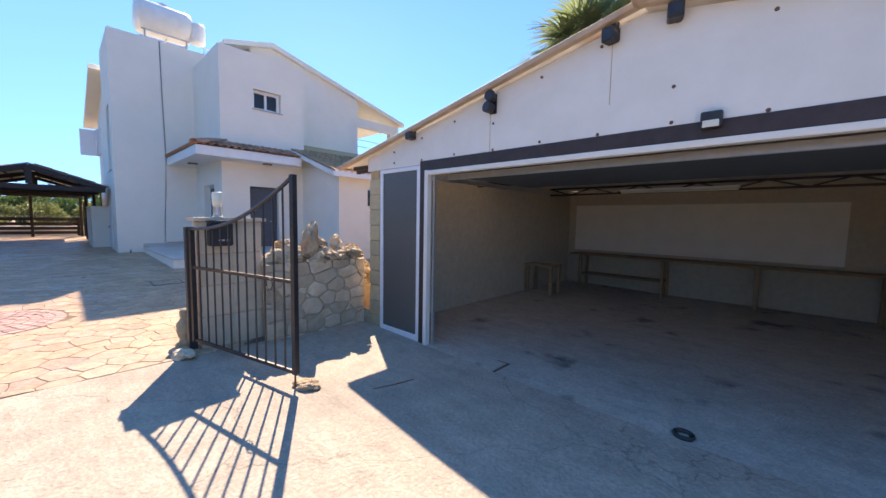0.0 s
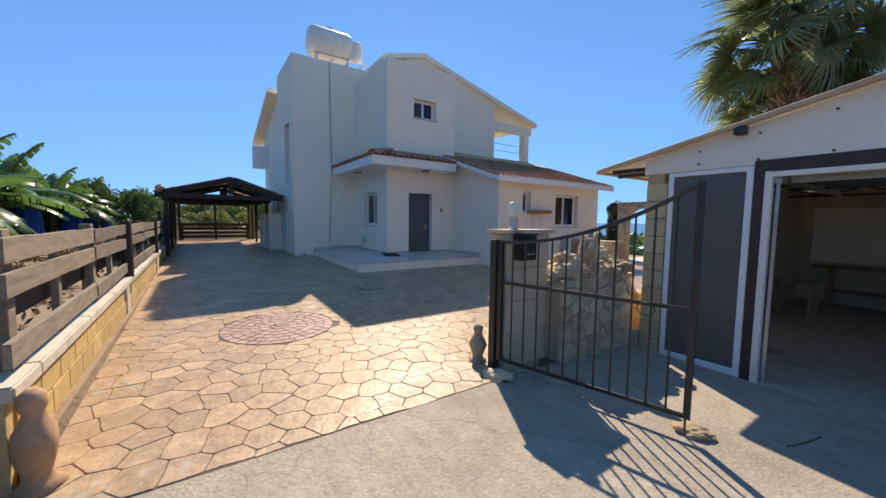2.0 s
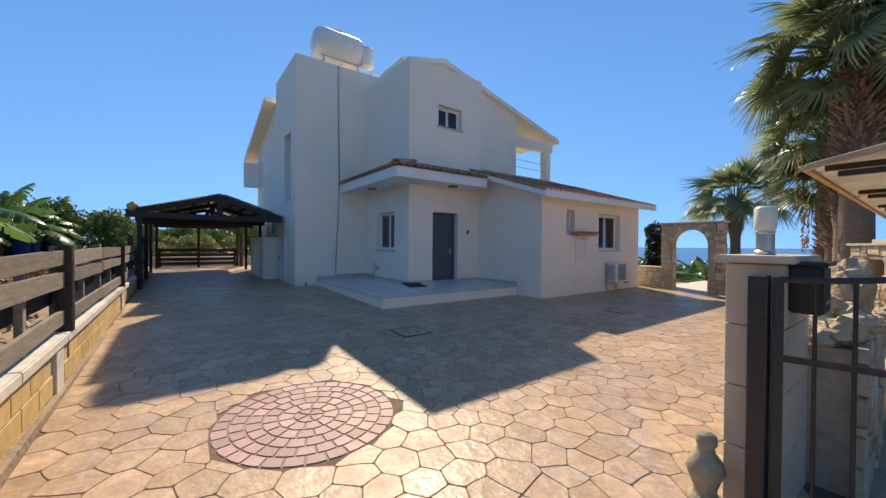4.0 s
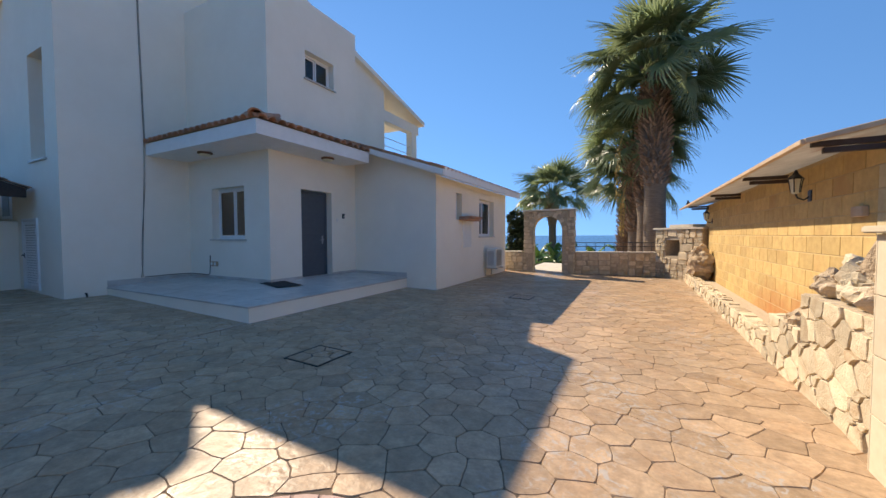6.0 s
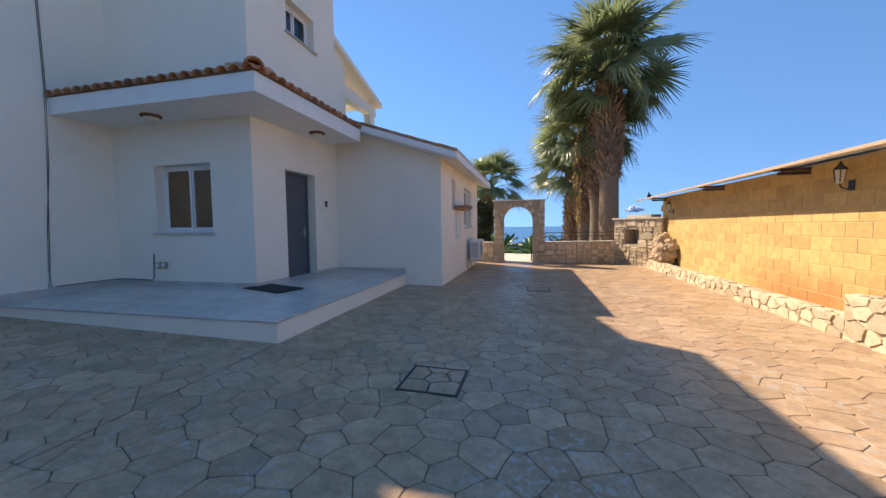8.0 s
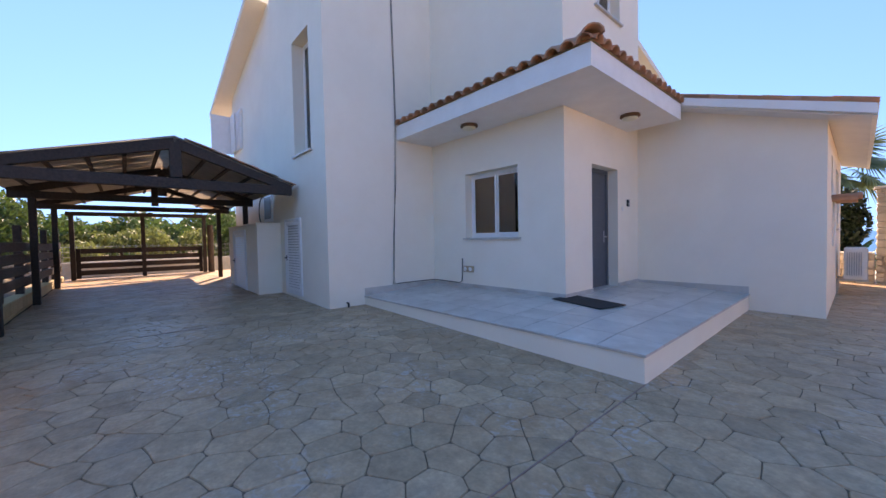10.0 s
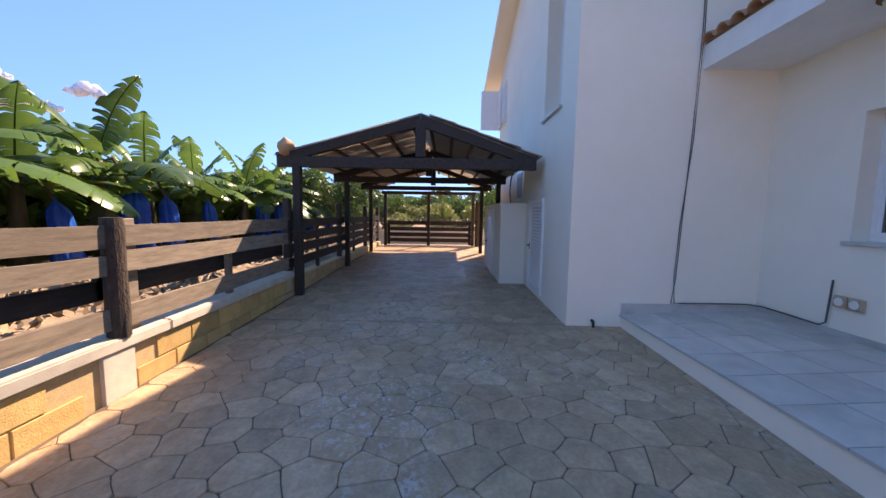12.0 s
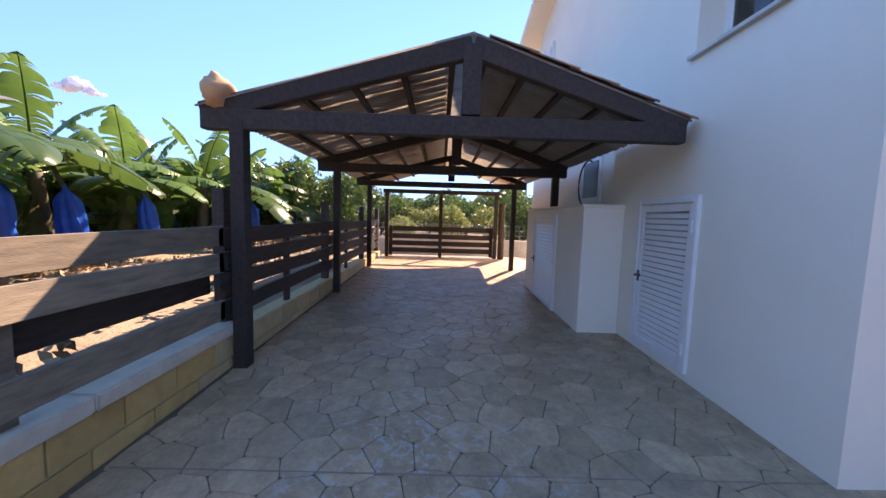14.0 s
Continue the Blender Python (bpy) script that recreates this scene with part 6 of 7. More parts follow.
stone_face(arch, AX0, -0.22, AX1, top, lambda u, v, h: (u, AY0 + 0.03 - h, v), (0.21, 0.16), 0.04, keep=out_of_arch, seed=31)
stone_face(arch, AY0 + 0.04, -0.22, AY1 - 0.04, top, lambda u, v, h: (AX1 - 0.03 + h, u, v), (0.2, 0.16), 0.035, seed=32)
stone_face(arch, AY0 + 0.04, -0.22, AY1 - 0.04, sp, lambda u, v, h: (ic - ir + h * 0.5, u, v), (0.2, 0.18), 0.03, seed=33)
for k in range(13):
    a = math.pi * (k + 0.5) / 13
    bm = bmesh.new()
    da = math.pi / 13 * 0.44
    r0, r1 = ir + 0.004, ir + 0.17
    f = []
    for yy in (AY0 - 0.012, AY0 + 0.12):
        f.append([bm.verts.new((ic - r * math.cos(a + s * da), yy, sp + r * math.sin(a + s * da))) for r, s in ((r0, -1), (r1, -1), (r1, 1), (r0, 1))])
    bm.faces.new(f[0])
    bm.faces.new(f[1][::-1])
    for q in range(4):
        bm.faces.new((f[0][q], f[1][q], f[1][(q + 1) % 4], f[0][(q + 1) % 4]))
    bmesh.ops.recalc_face_normals(bm, faces=bm.faces)
    hold(obj("voussoir", bm, M["stone"]), arch)
part("coping", boxes((AX0 - 0.03, AY0 - 0.04, top + 0.001, AX1 + 0.03, AY1 + 0.04, top + 0.055), w=0.008), M["coping"], arch)

sea_wall = tagged(obj("sea_wall", boxes((-11.2, 12.08, -0.3, AX0, 12.38, 0.56)), M["grey_mortar"]), "low rubble limestone wall facing the sea", "garden wall", kind="structure")
stone_face(sea_wall, -11.2, -0.2, AX0, 0.56, lambda u, v, h: (u, 12.08 - h, v), (0.24, 0.16), 0.04, seed=35)
part("coping", boxes((-11.2, 12.03, 0.562, AX0 - 0.04, 12.42, 0.60), w=0.006), M["coping"], sea_wall)
wa, wb = Vector((AX1, 12.3, 0)), Vector((-6.08, 13.15, 0))
wd = (wb - wa).normalized()
wnorm = Vector((wd.y, -wd.x, 0))
wl = (wb - wa).length
sea2 = tagged(obj("sea_wall", boxes((0, 0, -0.3, wl, 0.28, 0.56), m=pose(wa.x, wa.y, 0, 0, 0, math.degrees(math.atan2(wd.y, wd.x)))), M["grey_mortar"]), "low rubble limestone wall facing the sea", "garden wall", kind="structure")
stone_face(sea2, 0, -0.25, wl, 0.56, lambda u, v, h: tuple(wa + wd * u + wnorm * h + Vector((0, 0, v))), (0.29, 0.2), 0.04, seed=36)
part("coping", boxes((0, -0.05, 0.562, wl, 0.33, 0.60), m=pose(wa.x, wa.y, 0, 0, 0, math.degrees(math.atan2(wd.y, wd.x)))), M["coping"], sea2)
bq_a, bq_b = Vector((-6.12, 13.15, 0)), Vector((-4.98, 11.75, 0))
bd = (bq_b - bq_a).normalized()
bn = Vector((bd.y, -bd.x, 0))
bl = (bq_b - bq_a).length
bturn = math.degrees(math.atan2(bd.y, bd.x))
bbq = thing("barbecue", tuple((bq_a + bq_b) / 2 + Vector((0, 0, -0.2))), "limestone corner barbecue with an arched niche", "barbecue")
bM = pose(bq_a.x, bq_a.y, 0, 0, 0, bturn)
part("body", boxes((0, 0.0, -0.3, bl, 0.8, 0.50), (0, 0.0, 0.50, 0.42, 0.8, 1.36), (0.98, 0.0, 0.50, bl, 0.8, 1.36), (0.42, 0.0, 1.02, 0.98, 0.8, 1.36), (0.42, 0.55, 0.50, 0.98, 0.8, 1.02), m=bM), M["grey_mortar"], bbq)
stone_face(bbq, 0, -0.25, bl, 1.36, lambda u, v, h: tuple(bM @ Vector((u, -h, v))), (0.27, 0.19), 0.04, keep=lambda u, v: not (0.36 < u < 1.04 and 0.46 < v < 1.08), seed=37)
part("top_slab", boxes((-0.05, -0.07, 1.362, bl + 0.05, 0.85, 1.42), m=bM), M["coping"], bbq)
part("chimney_base", boxes((0.35, 0.2, 1.422, 1.25, 0.75, 1.52), m=bM), M["coping"], bbq)
rail = thing("railing", (-7.3, 12.9, 0.6), "thin black iron railing above the sea wall", "railing")
for k in range(9):
    p = wa + wd * (0.1 + k * (wl - 0.2) / 8) - wnorm * 0.20
    part("baluster", tube(bmesh.new(), [(p.x, p.y, 0.59), (p.x, p.y, 0.93)], 0.010, 5), M["black_iron"], rail)
for z in (0.78, 0.92):
    p, q = wa - wnorm * 0.20, wb - wnorm * 0.20
    part("rail", tube(bmesh.new(), [(p.x, p.y, z), (q.x, q.y, z)], 0.012, 5), M["black_iron"], rail)
ag = thing("arch_gate", (-9.03, 12.5, -0.1), "narrow black iron gate leaf standing open in the arch", "gate")
part("gate_frame", boxes((-9.10, 12.46, -0.12, -9.06, 12.50, 0.85), (-9.10, 13.2, -0.12, -9.06, 13.24, 0.85), (-9.10, 12.5, 0.81, -9.06, 13.2, 0.85), (-9.10, 12.5, -0.10, -9.06, 13.2, -0.06)), M["black_iron"], ag)
for k in range(6):
    part("bar", tube(bmesh.new(), [(-9.08, 12.6 + k * 0.1, -0.08), (-9.08, 12.6 + k * 0.1, 0.82)], 0.012, 5), M["black_iron"], ag)

# ---- plants ----
def banana_leaf(seed, length=2.0, width=0.52, rise=(52, 72), bend=(0.9, 1.7), dead=False):
    """A torn banana leaf that arches outward along +x from the origin."""
    r = random.Random(seed)
    bm = bmesh.new()
    n = 40
    droop = r.uniform(*bend)
    pts, ang = [Vector((0, 0, 0))], radians(r.uniform(*rise))
    for i in range(n):
        st = length / n
        pts.append(pts[-1] + Vector((math.cos(ang) * st, 0, math.sin(ang) * st)))
        ang -= droop * 1.9 / n * (0.4 + i / n)
    for i in range(n):
        a, b = pts[i], pts[i + 1]
        k = 0.012 * (1 - i / n) + 0.004
        q = [bm.verts.new(p) for p in (a + Vector((0, -k, 0)), a + Vector((0, k, 0)), b + Vector((0, k, 0)), b + Vector((0, -k, 0)))]
        bm.faces.new(q)
        u = [bm.verts.new(p) for p in (a + Vector((0, 0, -2.2 * k)), b + Vector((0, 0, -2.2 * k)))]
        bm.faces.new((q[1], u[0], u[1], q[2]))
        bm.faces.new((u[0], q[0], q[3], u[1]))
    for side in (-1, 1):
        sag = r.uniform(0.05, 0.45)
        lean_ = r.uniform(0.15, 0.4)
        i = 4
        while i < n:
            m = min(n, i + r.choice((1, 1, 1, 2, 2, 3, 5, 7)))
            sag_i = sag + r.choice((0, 0, 0.05, 0.1, 0.3)) * r.uniform(0.4, 1.2)
            skew = lean_ + r.uniform(-0.1, 0.1)
            trim_ = r.uniform(0.92, 1.03)
            rows = []
            for k in range(i, m + 1):
                f = (k - 4) / (n - 4)
                w = width * 0.5 * (math.sin(math.pi * min(1, f * 0.97 + 0.03)) ** 0.55) * (trim_ if k not in (i, m) else trim_ * 0.97)
                p = pts[k]
                d = (pts[min(k + 1, n)] - pts[max(k - 1, 0)]).normalized()
                gap = 0.013 * (1 if k == i else -1 if k == m else 0)
                rows.append([bm.verts.new(p + d * gap * (j / 3) ** 2 + d * skew * w * j / 3 + Vector((0, side * w * j / 3 * math.cos(sag_i * j / 3), 0)) - Vector((0, 0, 1)) * w * (j / 3) * math.sin(sag_i * (j / 3) ** 0.7) + Vector((0, 0, 0.02 * math.sin(j * 1.2)))) for j in range(4)])
            for p, q in zip(rows, rows[1:]):
                for j in range(3):
                    bm.faces.new((p[j], q[j], q[j + 1], p[j + 1]))
            i = m
    me = bpy.data.meshes.new("leaf")
    bm.to_mesh(me)
    bm.free()
    me.materials.append(M["dead_leaf" if dead else "banana"])
    me.polygons.foreach_set("use_smooth", [True] * len(me.polygons))
    return me


LEAVES = [banana_leaf(40 + k, 1.85 + 0.17 * (k % 4), 0.62 + 0.06 * (k % 3), (16, 50), (0.45, 1.05)) for k in range(6)]
UPRIGHT = [banana_leaf(60 + k, 1.35 + 0.15 * k, 0.56, (66, 80), (0.3, 0.7)) for k in range(3)]

DEAD = [banana_leaf(80 + k, 1.2 + 0.1 * k, 0.30, (-66, -48), (0.15, 0.4), True) for k in range(3)]


def banana_plant(seed, tall, bag):
    r = random.Random(seed)
    t = thing("banana_plant", (0, 0, 0), "banana plant with torn green leaves" + (" and a blue bagged fruit bunch" if bag else ""), "banana plant", "banana plantation")
    lean = r.uniform(-0.12, 0.12)
    bm = tube(bmesh.new(), [(lean * k / 5, lean * 0.5 * k / 5, tall * k / 5) for k in range(6)], [0.14, 0.13, 0.12, 0.105, 0.09, 0.06], 10)
    o = obj("stem", bm, M["banana_stem"], True)
    o.parent = t
    n = 12
    for k in range(n):
        yaw = k * 137.5 + r.uniform(-18, 18)
        young = k >= 9
        s = r.uniform(0.8, 1.08)
        m = pose(lean, lean * 0.5, tall - 0.32 + 0.03 * k, 0, r.uniform(-6, 22) * (1 - k / n), yaw) @ Matrix.Scale(s, 4)
        shared("leaf", UPRIGHT[r.randrange(3)] if young else LEAVES[r.randrange(6)], t, m)
    for k in range(2):
        shared("dead_leaf", DEAD[k % 3], t, pose(lean, lean * 0.5, tall - 0.4 - 0.08 * k, 0, 0, k * 61 + r.uniform(-15, 15)) @ Matrix.Scale(r.uniform(0.75, 1.0), 4))
    if bag:
        bm = lathe(bmesh.new(), [(0.025, 0.10), (0.045, 0.03), (0.13, -0.05), (0.19, -0.14), (0.205, -0.36), (0.215, -0.62), (0.245, -0.80), (0.275, -0.94)], 44)
        for v in bm.verts:
            k = 1 + 0.13 * math.sin(math.atan2(v.co.y, v.co.x) * 7 + 3 * v.co.z + seed) + 0.07 * math.sin(math.atan2(v.co.y, v.co.x) * 15 + 5 * v.co.z) + 0.22 * noise.noise(v.co * 6 + Vector((seed, 0, 0))) + 0.15 * noise.noise(v.co * 17)
            v.co.x *= k
            v.co.y *= k * 0.72
        o = obj("fruit_bag", bm, M["blue_bag"], True)
        o.matrix_local = pose(lean + 0.46 * math.cos(seed), 0.46 * math.sin(seed), tall - 0.46, 6, 8, seed * 40)
        o.parent = t
        tagged(o, "crumpled blue plastic fruit bag")
        o = obj("fruit_stalk", tube(bmesh.new(), [(lean, 0, tall - 0.05), (lean + 0.22 * math.cos(seed), 0.22 * math.sin(seed), tall + 0.05), (lean + 0.46 * math.cos(seed), 0.46 * math.sin(seed), tall - 0.44)], 0.03, 6), M["banana_stem"])
        o.parent = t
    return t


PLANTS = [banana_plant(1.0 + k, (1.5, 1.6, 1.4, 1.55)[k], k != 2) for k in range(4)]
spots = []
brng = random.Random(77)
for row, y in enumerate((-6.3, -8.4, -10.8, -13.6)):
    for i in range(18 if row < 2 else 11):
        spots.append((-4.2 - i * (1.45 if row < 2 else 2.4) - 0.9 * (row % 2) + brng.uniform(-0.35, 0.35), y + brng.uniform(-0.4, 0.4)))
spots = [q for q in spots if math.hypot(q[0] + 18.5, q[1] + 6.1) > 1.0]
spots.append((-18.5, -6.1))


def soil(x, y):
    return gz(x) + 0.32 if y < -2.6 else gz(x) - 0.12 - min(1.3, max(0, (y - 16) * 0.43)) - max(0, y - 19) * 0.03


for i, (x, y) in enumerate(spots):
    s = brng.uniform(0.85, 1.12) * (1.22 if i == len(spots) - 1 else 1.0)
    pick = brng.choice((0, 1, 3)) if y > -7 else brng.randrange(4)
    turn = 90 - math.degrees(1.0 + pick) + brng.uniform(-45, 45) if y > -7 else brng.uniform(0, 360)
    m = pose(x, y, soil(x, y) - 0.03, 0, 0, turn) @ Matrix.Scale(s, 4)
    src = PLANTS[pick]
    c = copy_thing(src, m)
    c.matrix_basis = m
for i in range(34):
    x, y = -24 + (i % 17) * 1.7 + brng.uniform(-0.6, 0.6), (20.5 if i < 17 else 24.5) + brng.uniform(-1, 1)
    m = pose(x, y, soil(x, y) - 0.03, 0, 0, brng.uniform(0, 360)) @ Matrix.Scale(brng.uniform(0.85, 1.0), 4)
    c = copy_thing(PLANTS[2], m)
    c.matrix_basis = m
for p in PLANTS:
    k = PLANTS.index(p)
    x, y = (-29.5 + 2.1 * k, -16.5 - 0.7 * k)
    p.matrix_basis = pose(x, y, soil(x, y) - 0.03, 0, 0, 40 * k)


def frond(seed, droop):
    """A fan frond along +x: a long stalk, and a pleated fan that hangs from its tip and splits into drooping blades."""
    r = random.Random(seed)
    bm = bmesh.new()
    stalk = 1.12
    tube(bm, [(0, 0, 0), (stalk * 0.5, 0, 0.07), (stalk, 0, 0.0)], [0.030, 0.020, 0.014], 5)
    tilt = Matrix.Rotation(0.25 + 0.75 * droop, 3, "Y")
    n = 40
    base = Vector((stalk, 0, 0))
    for k in range(n):
        a = radians(-128 + 256 * (k + 0.5) / n + r.uniform(-2.5, 2.5))
        ln = (0.92 - 0.25 * abs(a) / radians(128)) * r.uniform(0.86, 1.1)
        d = Vector((math.cos(a), math.sin(a), 0))
        s = Vector((-math.sin(a), math.cos(a), 0))
        hang = r.uniform(0.12, 0.34) + 0.25 * droop
        cup = 0.10 * (1 - math.cos(a))
        prev = None
        for j, (f, w, lift_) in enumerate(((0.02, 0.008, 0.0), (0.30, 0.028, 0.02), (0.55, 0.028, 0.02), (0.78, 0.015, 0.0), (1.0, 0.003, 0.0))):
            c = d * ln * f + Vector((0, 0, lift_ + cup * f))
            pl_ = 0.014 if j < 3 else 0.005
            row = [tilt @ (c + s * w), tilt @ (c + Vector((0, 0, pl_))), tilt @ (c - s * w)]
            fall = Vector((0, 0, -hang * max(0.0, f - 0.45) ** 2 * 3.0))
            row = [bm.verts.new(base + p + fall) for p in row]
            if prev:
                bm.faces.new((prev[0], prev[1], row[1], row[0]))
                bm.faces.new((prev[1], prev[2], row[2], row[1]))
            prev = row
    me = bpy.data.meshes.new("frond")
    bm.to_mesh(me)
    bm.free()
    me.materials.append(M["palm_leaf"])
    return me


FRONDS = [frond(5, 0.08), frond(6, 0.3), frond(7, 0.7)]


def palm(at, crown, r_low, r_top, rough_from, fronds, seed, label, size=1.0, strands=False):
    r = random.Random(seed)
    t = thing("fan_palm", at, label, "palm tree", "seaward palms")
    h = crown - at[2]
    lean = (r.uniform(-0.12, 0.12), r.uniform(-0.12, 0.12))
    pts, rad = [], []
    for k in range(13):
        f = k / 12
        pts.append((lean[0] * f * f, lean[1] * f * f, h * f))
        rad.append((r_low * (1.12 - 0.2 * f)) if f * h < rough_from else (r_top * 0.8))
    o = obj("trunk", tube(bmesh.new(), pts, rad, 16), M["palm_trunk"], True)
    o.parent = t
    bm = bmesh.new()
    rows = int((h - rough_from) / 0.085)
    for i in range(rows):
        z = rough_from + (h - rough_from) * i / rows
        f = z / h
        rr = r_top * (0.86 + 0.14 * math.sin(math.pi * i / rows)) * (0.8 + 0.2 * min(1, i / 6))
        m = 13
        for k in range(m):
            a = 2 * math.pi * (k + 0.5 * (i % 2)) / m + r.uniform(-0.12, 0.12)
            q = pose(lean[0] * f * f, lean[1] * f * f, z + r.uniform(-0.03, 0.03), 0, 0, math.degrees(a)) @ pose(rr * 0.78, 0, 0, 0, r.uniform(28, 62), r.uniform(-25, 25))
            w, ln = r.uniform(0.045, 0.075), r.uniform(0.16, 0.30)
            vs = [bm.verts.new(q @ Vector(p)) for p in ((0, -w, -0.02), (0, w, -0.02), (0.02, w * 0.55, ln), (0.02, -w * 0.55, ln), (0.045, 0, 0.0), (0.04, 0, ln * 0.95))]
            bm.faces.new((vs[0], vs[4], vs[5], vs[3]))
            bm.faces.new((vs[4], vs[1], vs[2], vs[5]))
            bm.faces.new((vs[3], vs[5], vs[2]))
            bm.faces.new((vs[1], vs[0], vs[3], vs[2]))
    o = obj("leaf_base_cover", bm, M["palm_boot"])
    o.parent = t
    tagged(o, "brown criss-cross stubs of old leaf stalks", kind="stuff")
    for k in range(fronds):
        f = k / fronds
        up = 82 - 98 * f ** 0.95 + r.uniform(-9, 9)
        me = FRONDS[0 if up > 20 else 1 if up > -15 else 2]
        s = size * r.uniform(0.9, 1.12) * (1.16 if up > -20 else 1.0)
        shared("frond", me, t, pose(lean[0], lean[1], h - 0.1 - 0.45 * f, 0, 0, k * 137.5 + r.uniform(-12, 12)) @ pose(0.1, 0, 0, 0, -up, 0) @ pose(0, 0, 0, r.uniform(-50, 50), 0, 0) @ Matrix.Scale(s, 4))
    if strands:
        bm = bmesh.new()
        for sx, sy, z0, z1 in strands:
            for k in range(70):
                f = k / 70
                c = Vector((sx + r.uniform(-0.09, 0.09), sy + r.uniform(-0.09, 0.09), z0 + (z1 - z0) * f))
                v = [bm.verts.new(c + Vector((r.uniform(-0.05, 0.05), r.uniform(-0.05, 0.05), r.uniform(-0.12, 0.12)))) for _ in range(4)]
                bm.faces.new(v[:3])
                bm.faces.new((v[0], v[2], v[3]))
            tube(bm, [(sx * 0.3, sy * 0.3, z0 + 0.9), (sx * 0.8, sy * 0.8, z0 + 0.7), (sx, sy, z0)], 0.015, 5)
        o = obj("flower_strand", bm, M["dry_strand"])
        o.parent = t
        tagged(o, "hanging dry yellow flower strands", kind="stuff")
    return t


palm((-6.12, 14.2, -0.45), 7.3, 0.34, 0.50, 3.4, 40, 1, "tall fan palm with a shaggy brown trunk", 1.24)
palm((-6.42, 15.1, -0.45), 6.5, 0.26, 0.44, 2.7, 32, 2, "fan palm with hanging yellow flower strands", 1.05, [(-0.95, -0.75, 4.9, 2.9), (-0.8, -0.6, 3.0, 1.6)])
palm((-6.75, 16.4, -0.7), 5.1, 0.26, 0.42, 2.0, 32, 3, "fan palm with drooping fronds", 1.05)
palm((-7.1, 18.0, soil(-7, 18)), 4.0, 0.26, 0.42, 0.5, 30, 6, "shorter fan palm with a shaggy trunk", 1.05)
palm((-12.2, 26.7, soil(-12.2, 26.7)), 4.3, 0.26, 0.42, 4.0, 32, 4, "lone fan palm beyond the stone arch", 1.25)


def foliage(name, blobs, leaves, size, material, label, category, seed, kind="stuff", flat=1.0):
    """A crown of small leaves gathered in uneven clumps, with gaps between."""
    r = np.random.RandomState(seed)
    verts, faces = [], []
    for (x, y, z, rx, ry, rz) in blobs:
        n = int(leaves * rx * ry * 2)
        d = r.normal(size=(n, 3))
        d /= np.linalg.norm(d, axis=1)[:, None]
        rad = r.uniform(0.45, 1.0, n) ** 0.5
        c = d * rad[:, None] * (1 + 0.22 * np.sin(d[:, :1] * 5 + x) * np.cos(d[:, 1:2] * 6 + y))
        c = c * (rx, ry, rz) + (x, y, z)
        a, b = r.normal(size=(n, 3)), r.normal(size=(n, 3))
        a /= np.linalg.norm(a, axis=1)[:, None]
        b -= a * (a * b).sum(1)[:, None]
        b /= np.linalg.norm(b, axis=1)[:, None]
        s = size * r.uniform(0.6, 1.3, n)[:, None]
        k = len(verts)
        quad = np.stack([c - a * s, c + b * s * 0.45 * flat, c + a * s, c - b * s * 0.45 * flat], 1).reshape(-1, 3)
        verts.extend(map(tuple, quad))
        faces.extend((k + 4 * i, k + 4 * i + 1, k + 4 * i + 2, k + 4 * i + 3) for i in range(n))
    me = bpy.data.meshes.new(name)
    me.from_pydata(verts, [], faces)
    me.materials.append(material)
    return tagged(new(name, me), label, category, kind=kind)


def bush(at, spread, height, n, seed, material, label, leaves=900, size=0.075):
    r = random.Random(seed)
    t = thing("bush", at, label, "bush")
    for k in range(3):
        o = obj("stem", tube(bmesh.new(), [(0, 0, -0.05), (r.uniform(-0.2, 0.2), r.uniform(-0.2, 0.2), height * 0.35), (r.uniform(-0.5, 0.5) * spread, r.uniform(-0.5, 0.5) * spread, height * 0.7)], [0.05, 0.035, 0.015], 6), M["bark_post"])
        o.parent = t
    blobs = [(r.uniform(-1, 1) * spread, r.uniform(-1, 1) * spread, height * r.uniform(0.25, 0.85), spread * r.uniform(0.3, 0.55), spread * r.uniform(0.3, 0.55), height * r.uniform(0.16, 0.28)) for _ in range(n)]
    o = foliage("crown", blobs, leaves, size, material, "", "", seed)
    o.parent = t
    for key in ("category",):
        if key in o:
            del o[key]
    return t


bush((-27.6, -5.0, soil(-27, -5)), 1.5, 2.5, 12, 3, M["shrub"], "dense green citrus bush beyond the fence")
bush((-29.5, -8.2, soil(-29, -8)), 1.9, 2.7, 12, 4, M["shrub"], "dense green bush beyond the fence")
bush((-31.5, -3.4, gz(-31) - 0.12), 1.5, 1.9, 10, 5, M["shrub_pale"], "pale green scrub bush beyond the far gate")
bush((-30.5, 0.4, gz(-31) - 0.12), 1.4, 1.7, 10, 6, M["shrub_pale"], "pale green scrub bush beyond the far gate")
bush((-31.0, 3.2, gz(-31) - 0.12), 1.6, 2.3, 12, 7, M["shrub"], "green bush beyond the far gate")
bush((-28.3, 4.0, gz(-31) - 0.12), 1.1, 2.4, 9, 8, M["shrub"], "green bush beside the house")
bush((-34.5, -1.2, gz(-31) - 0.12), 2.4, 2.6, 12, 9, M["shrub"], "tall green bush far behind the gate", 500, 0.1)
bush((-35, -6.5, soil(-31, -6)), 2.4, 2.9, 12, 10, M["shrub"], "tall green bush far behind the gate", 500, 0.1)
bush((-34.5, 4.5, gz(-31) - 0.12), 2.4, 3.0, 12, 11, M["shrub"], "tall green bush far behind the gate", 500, 0.1)
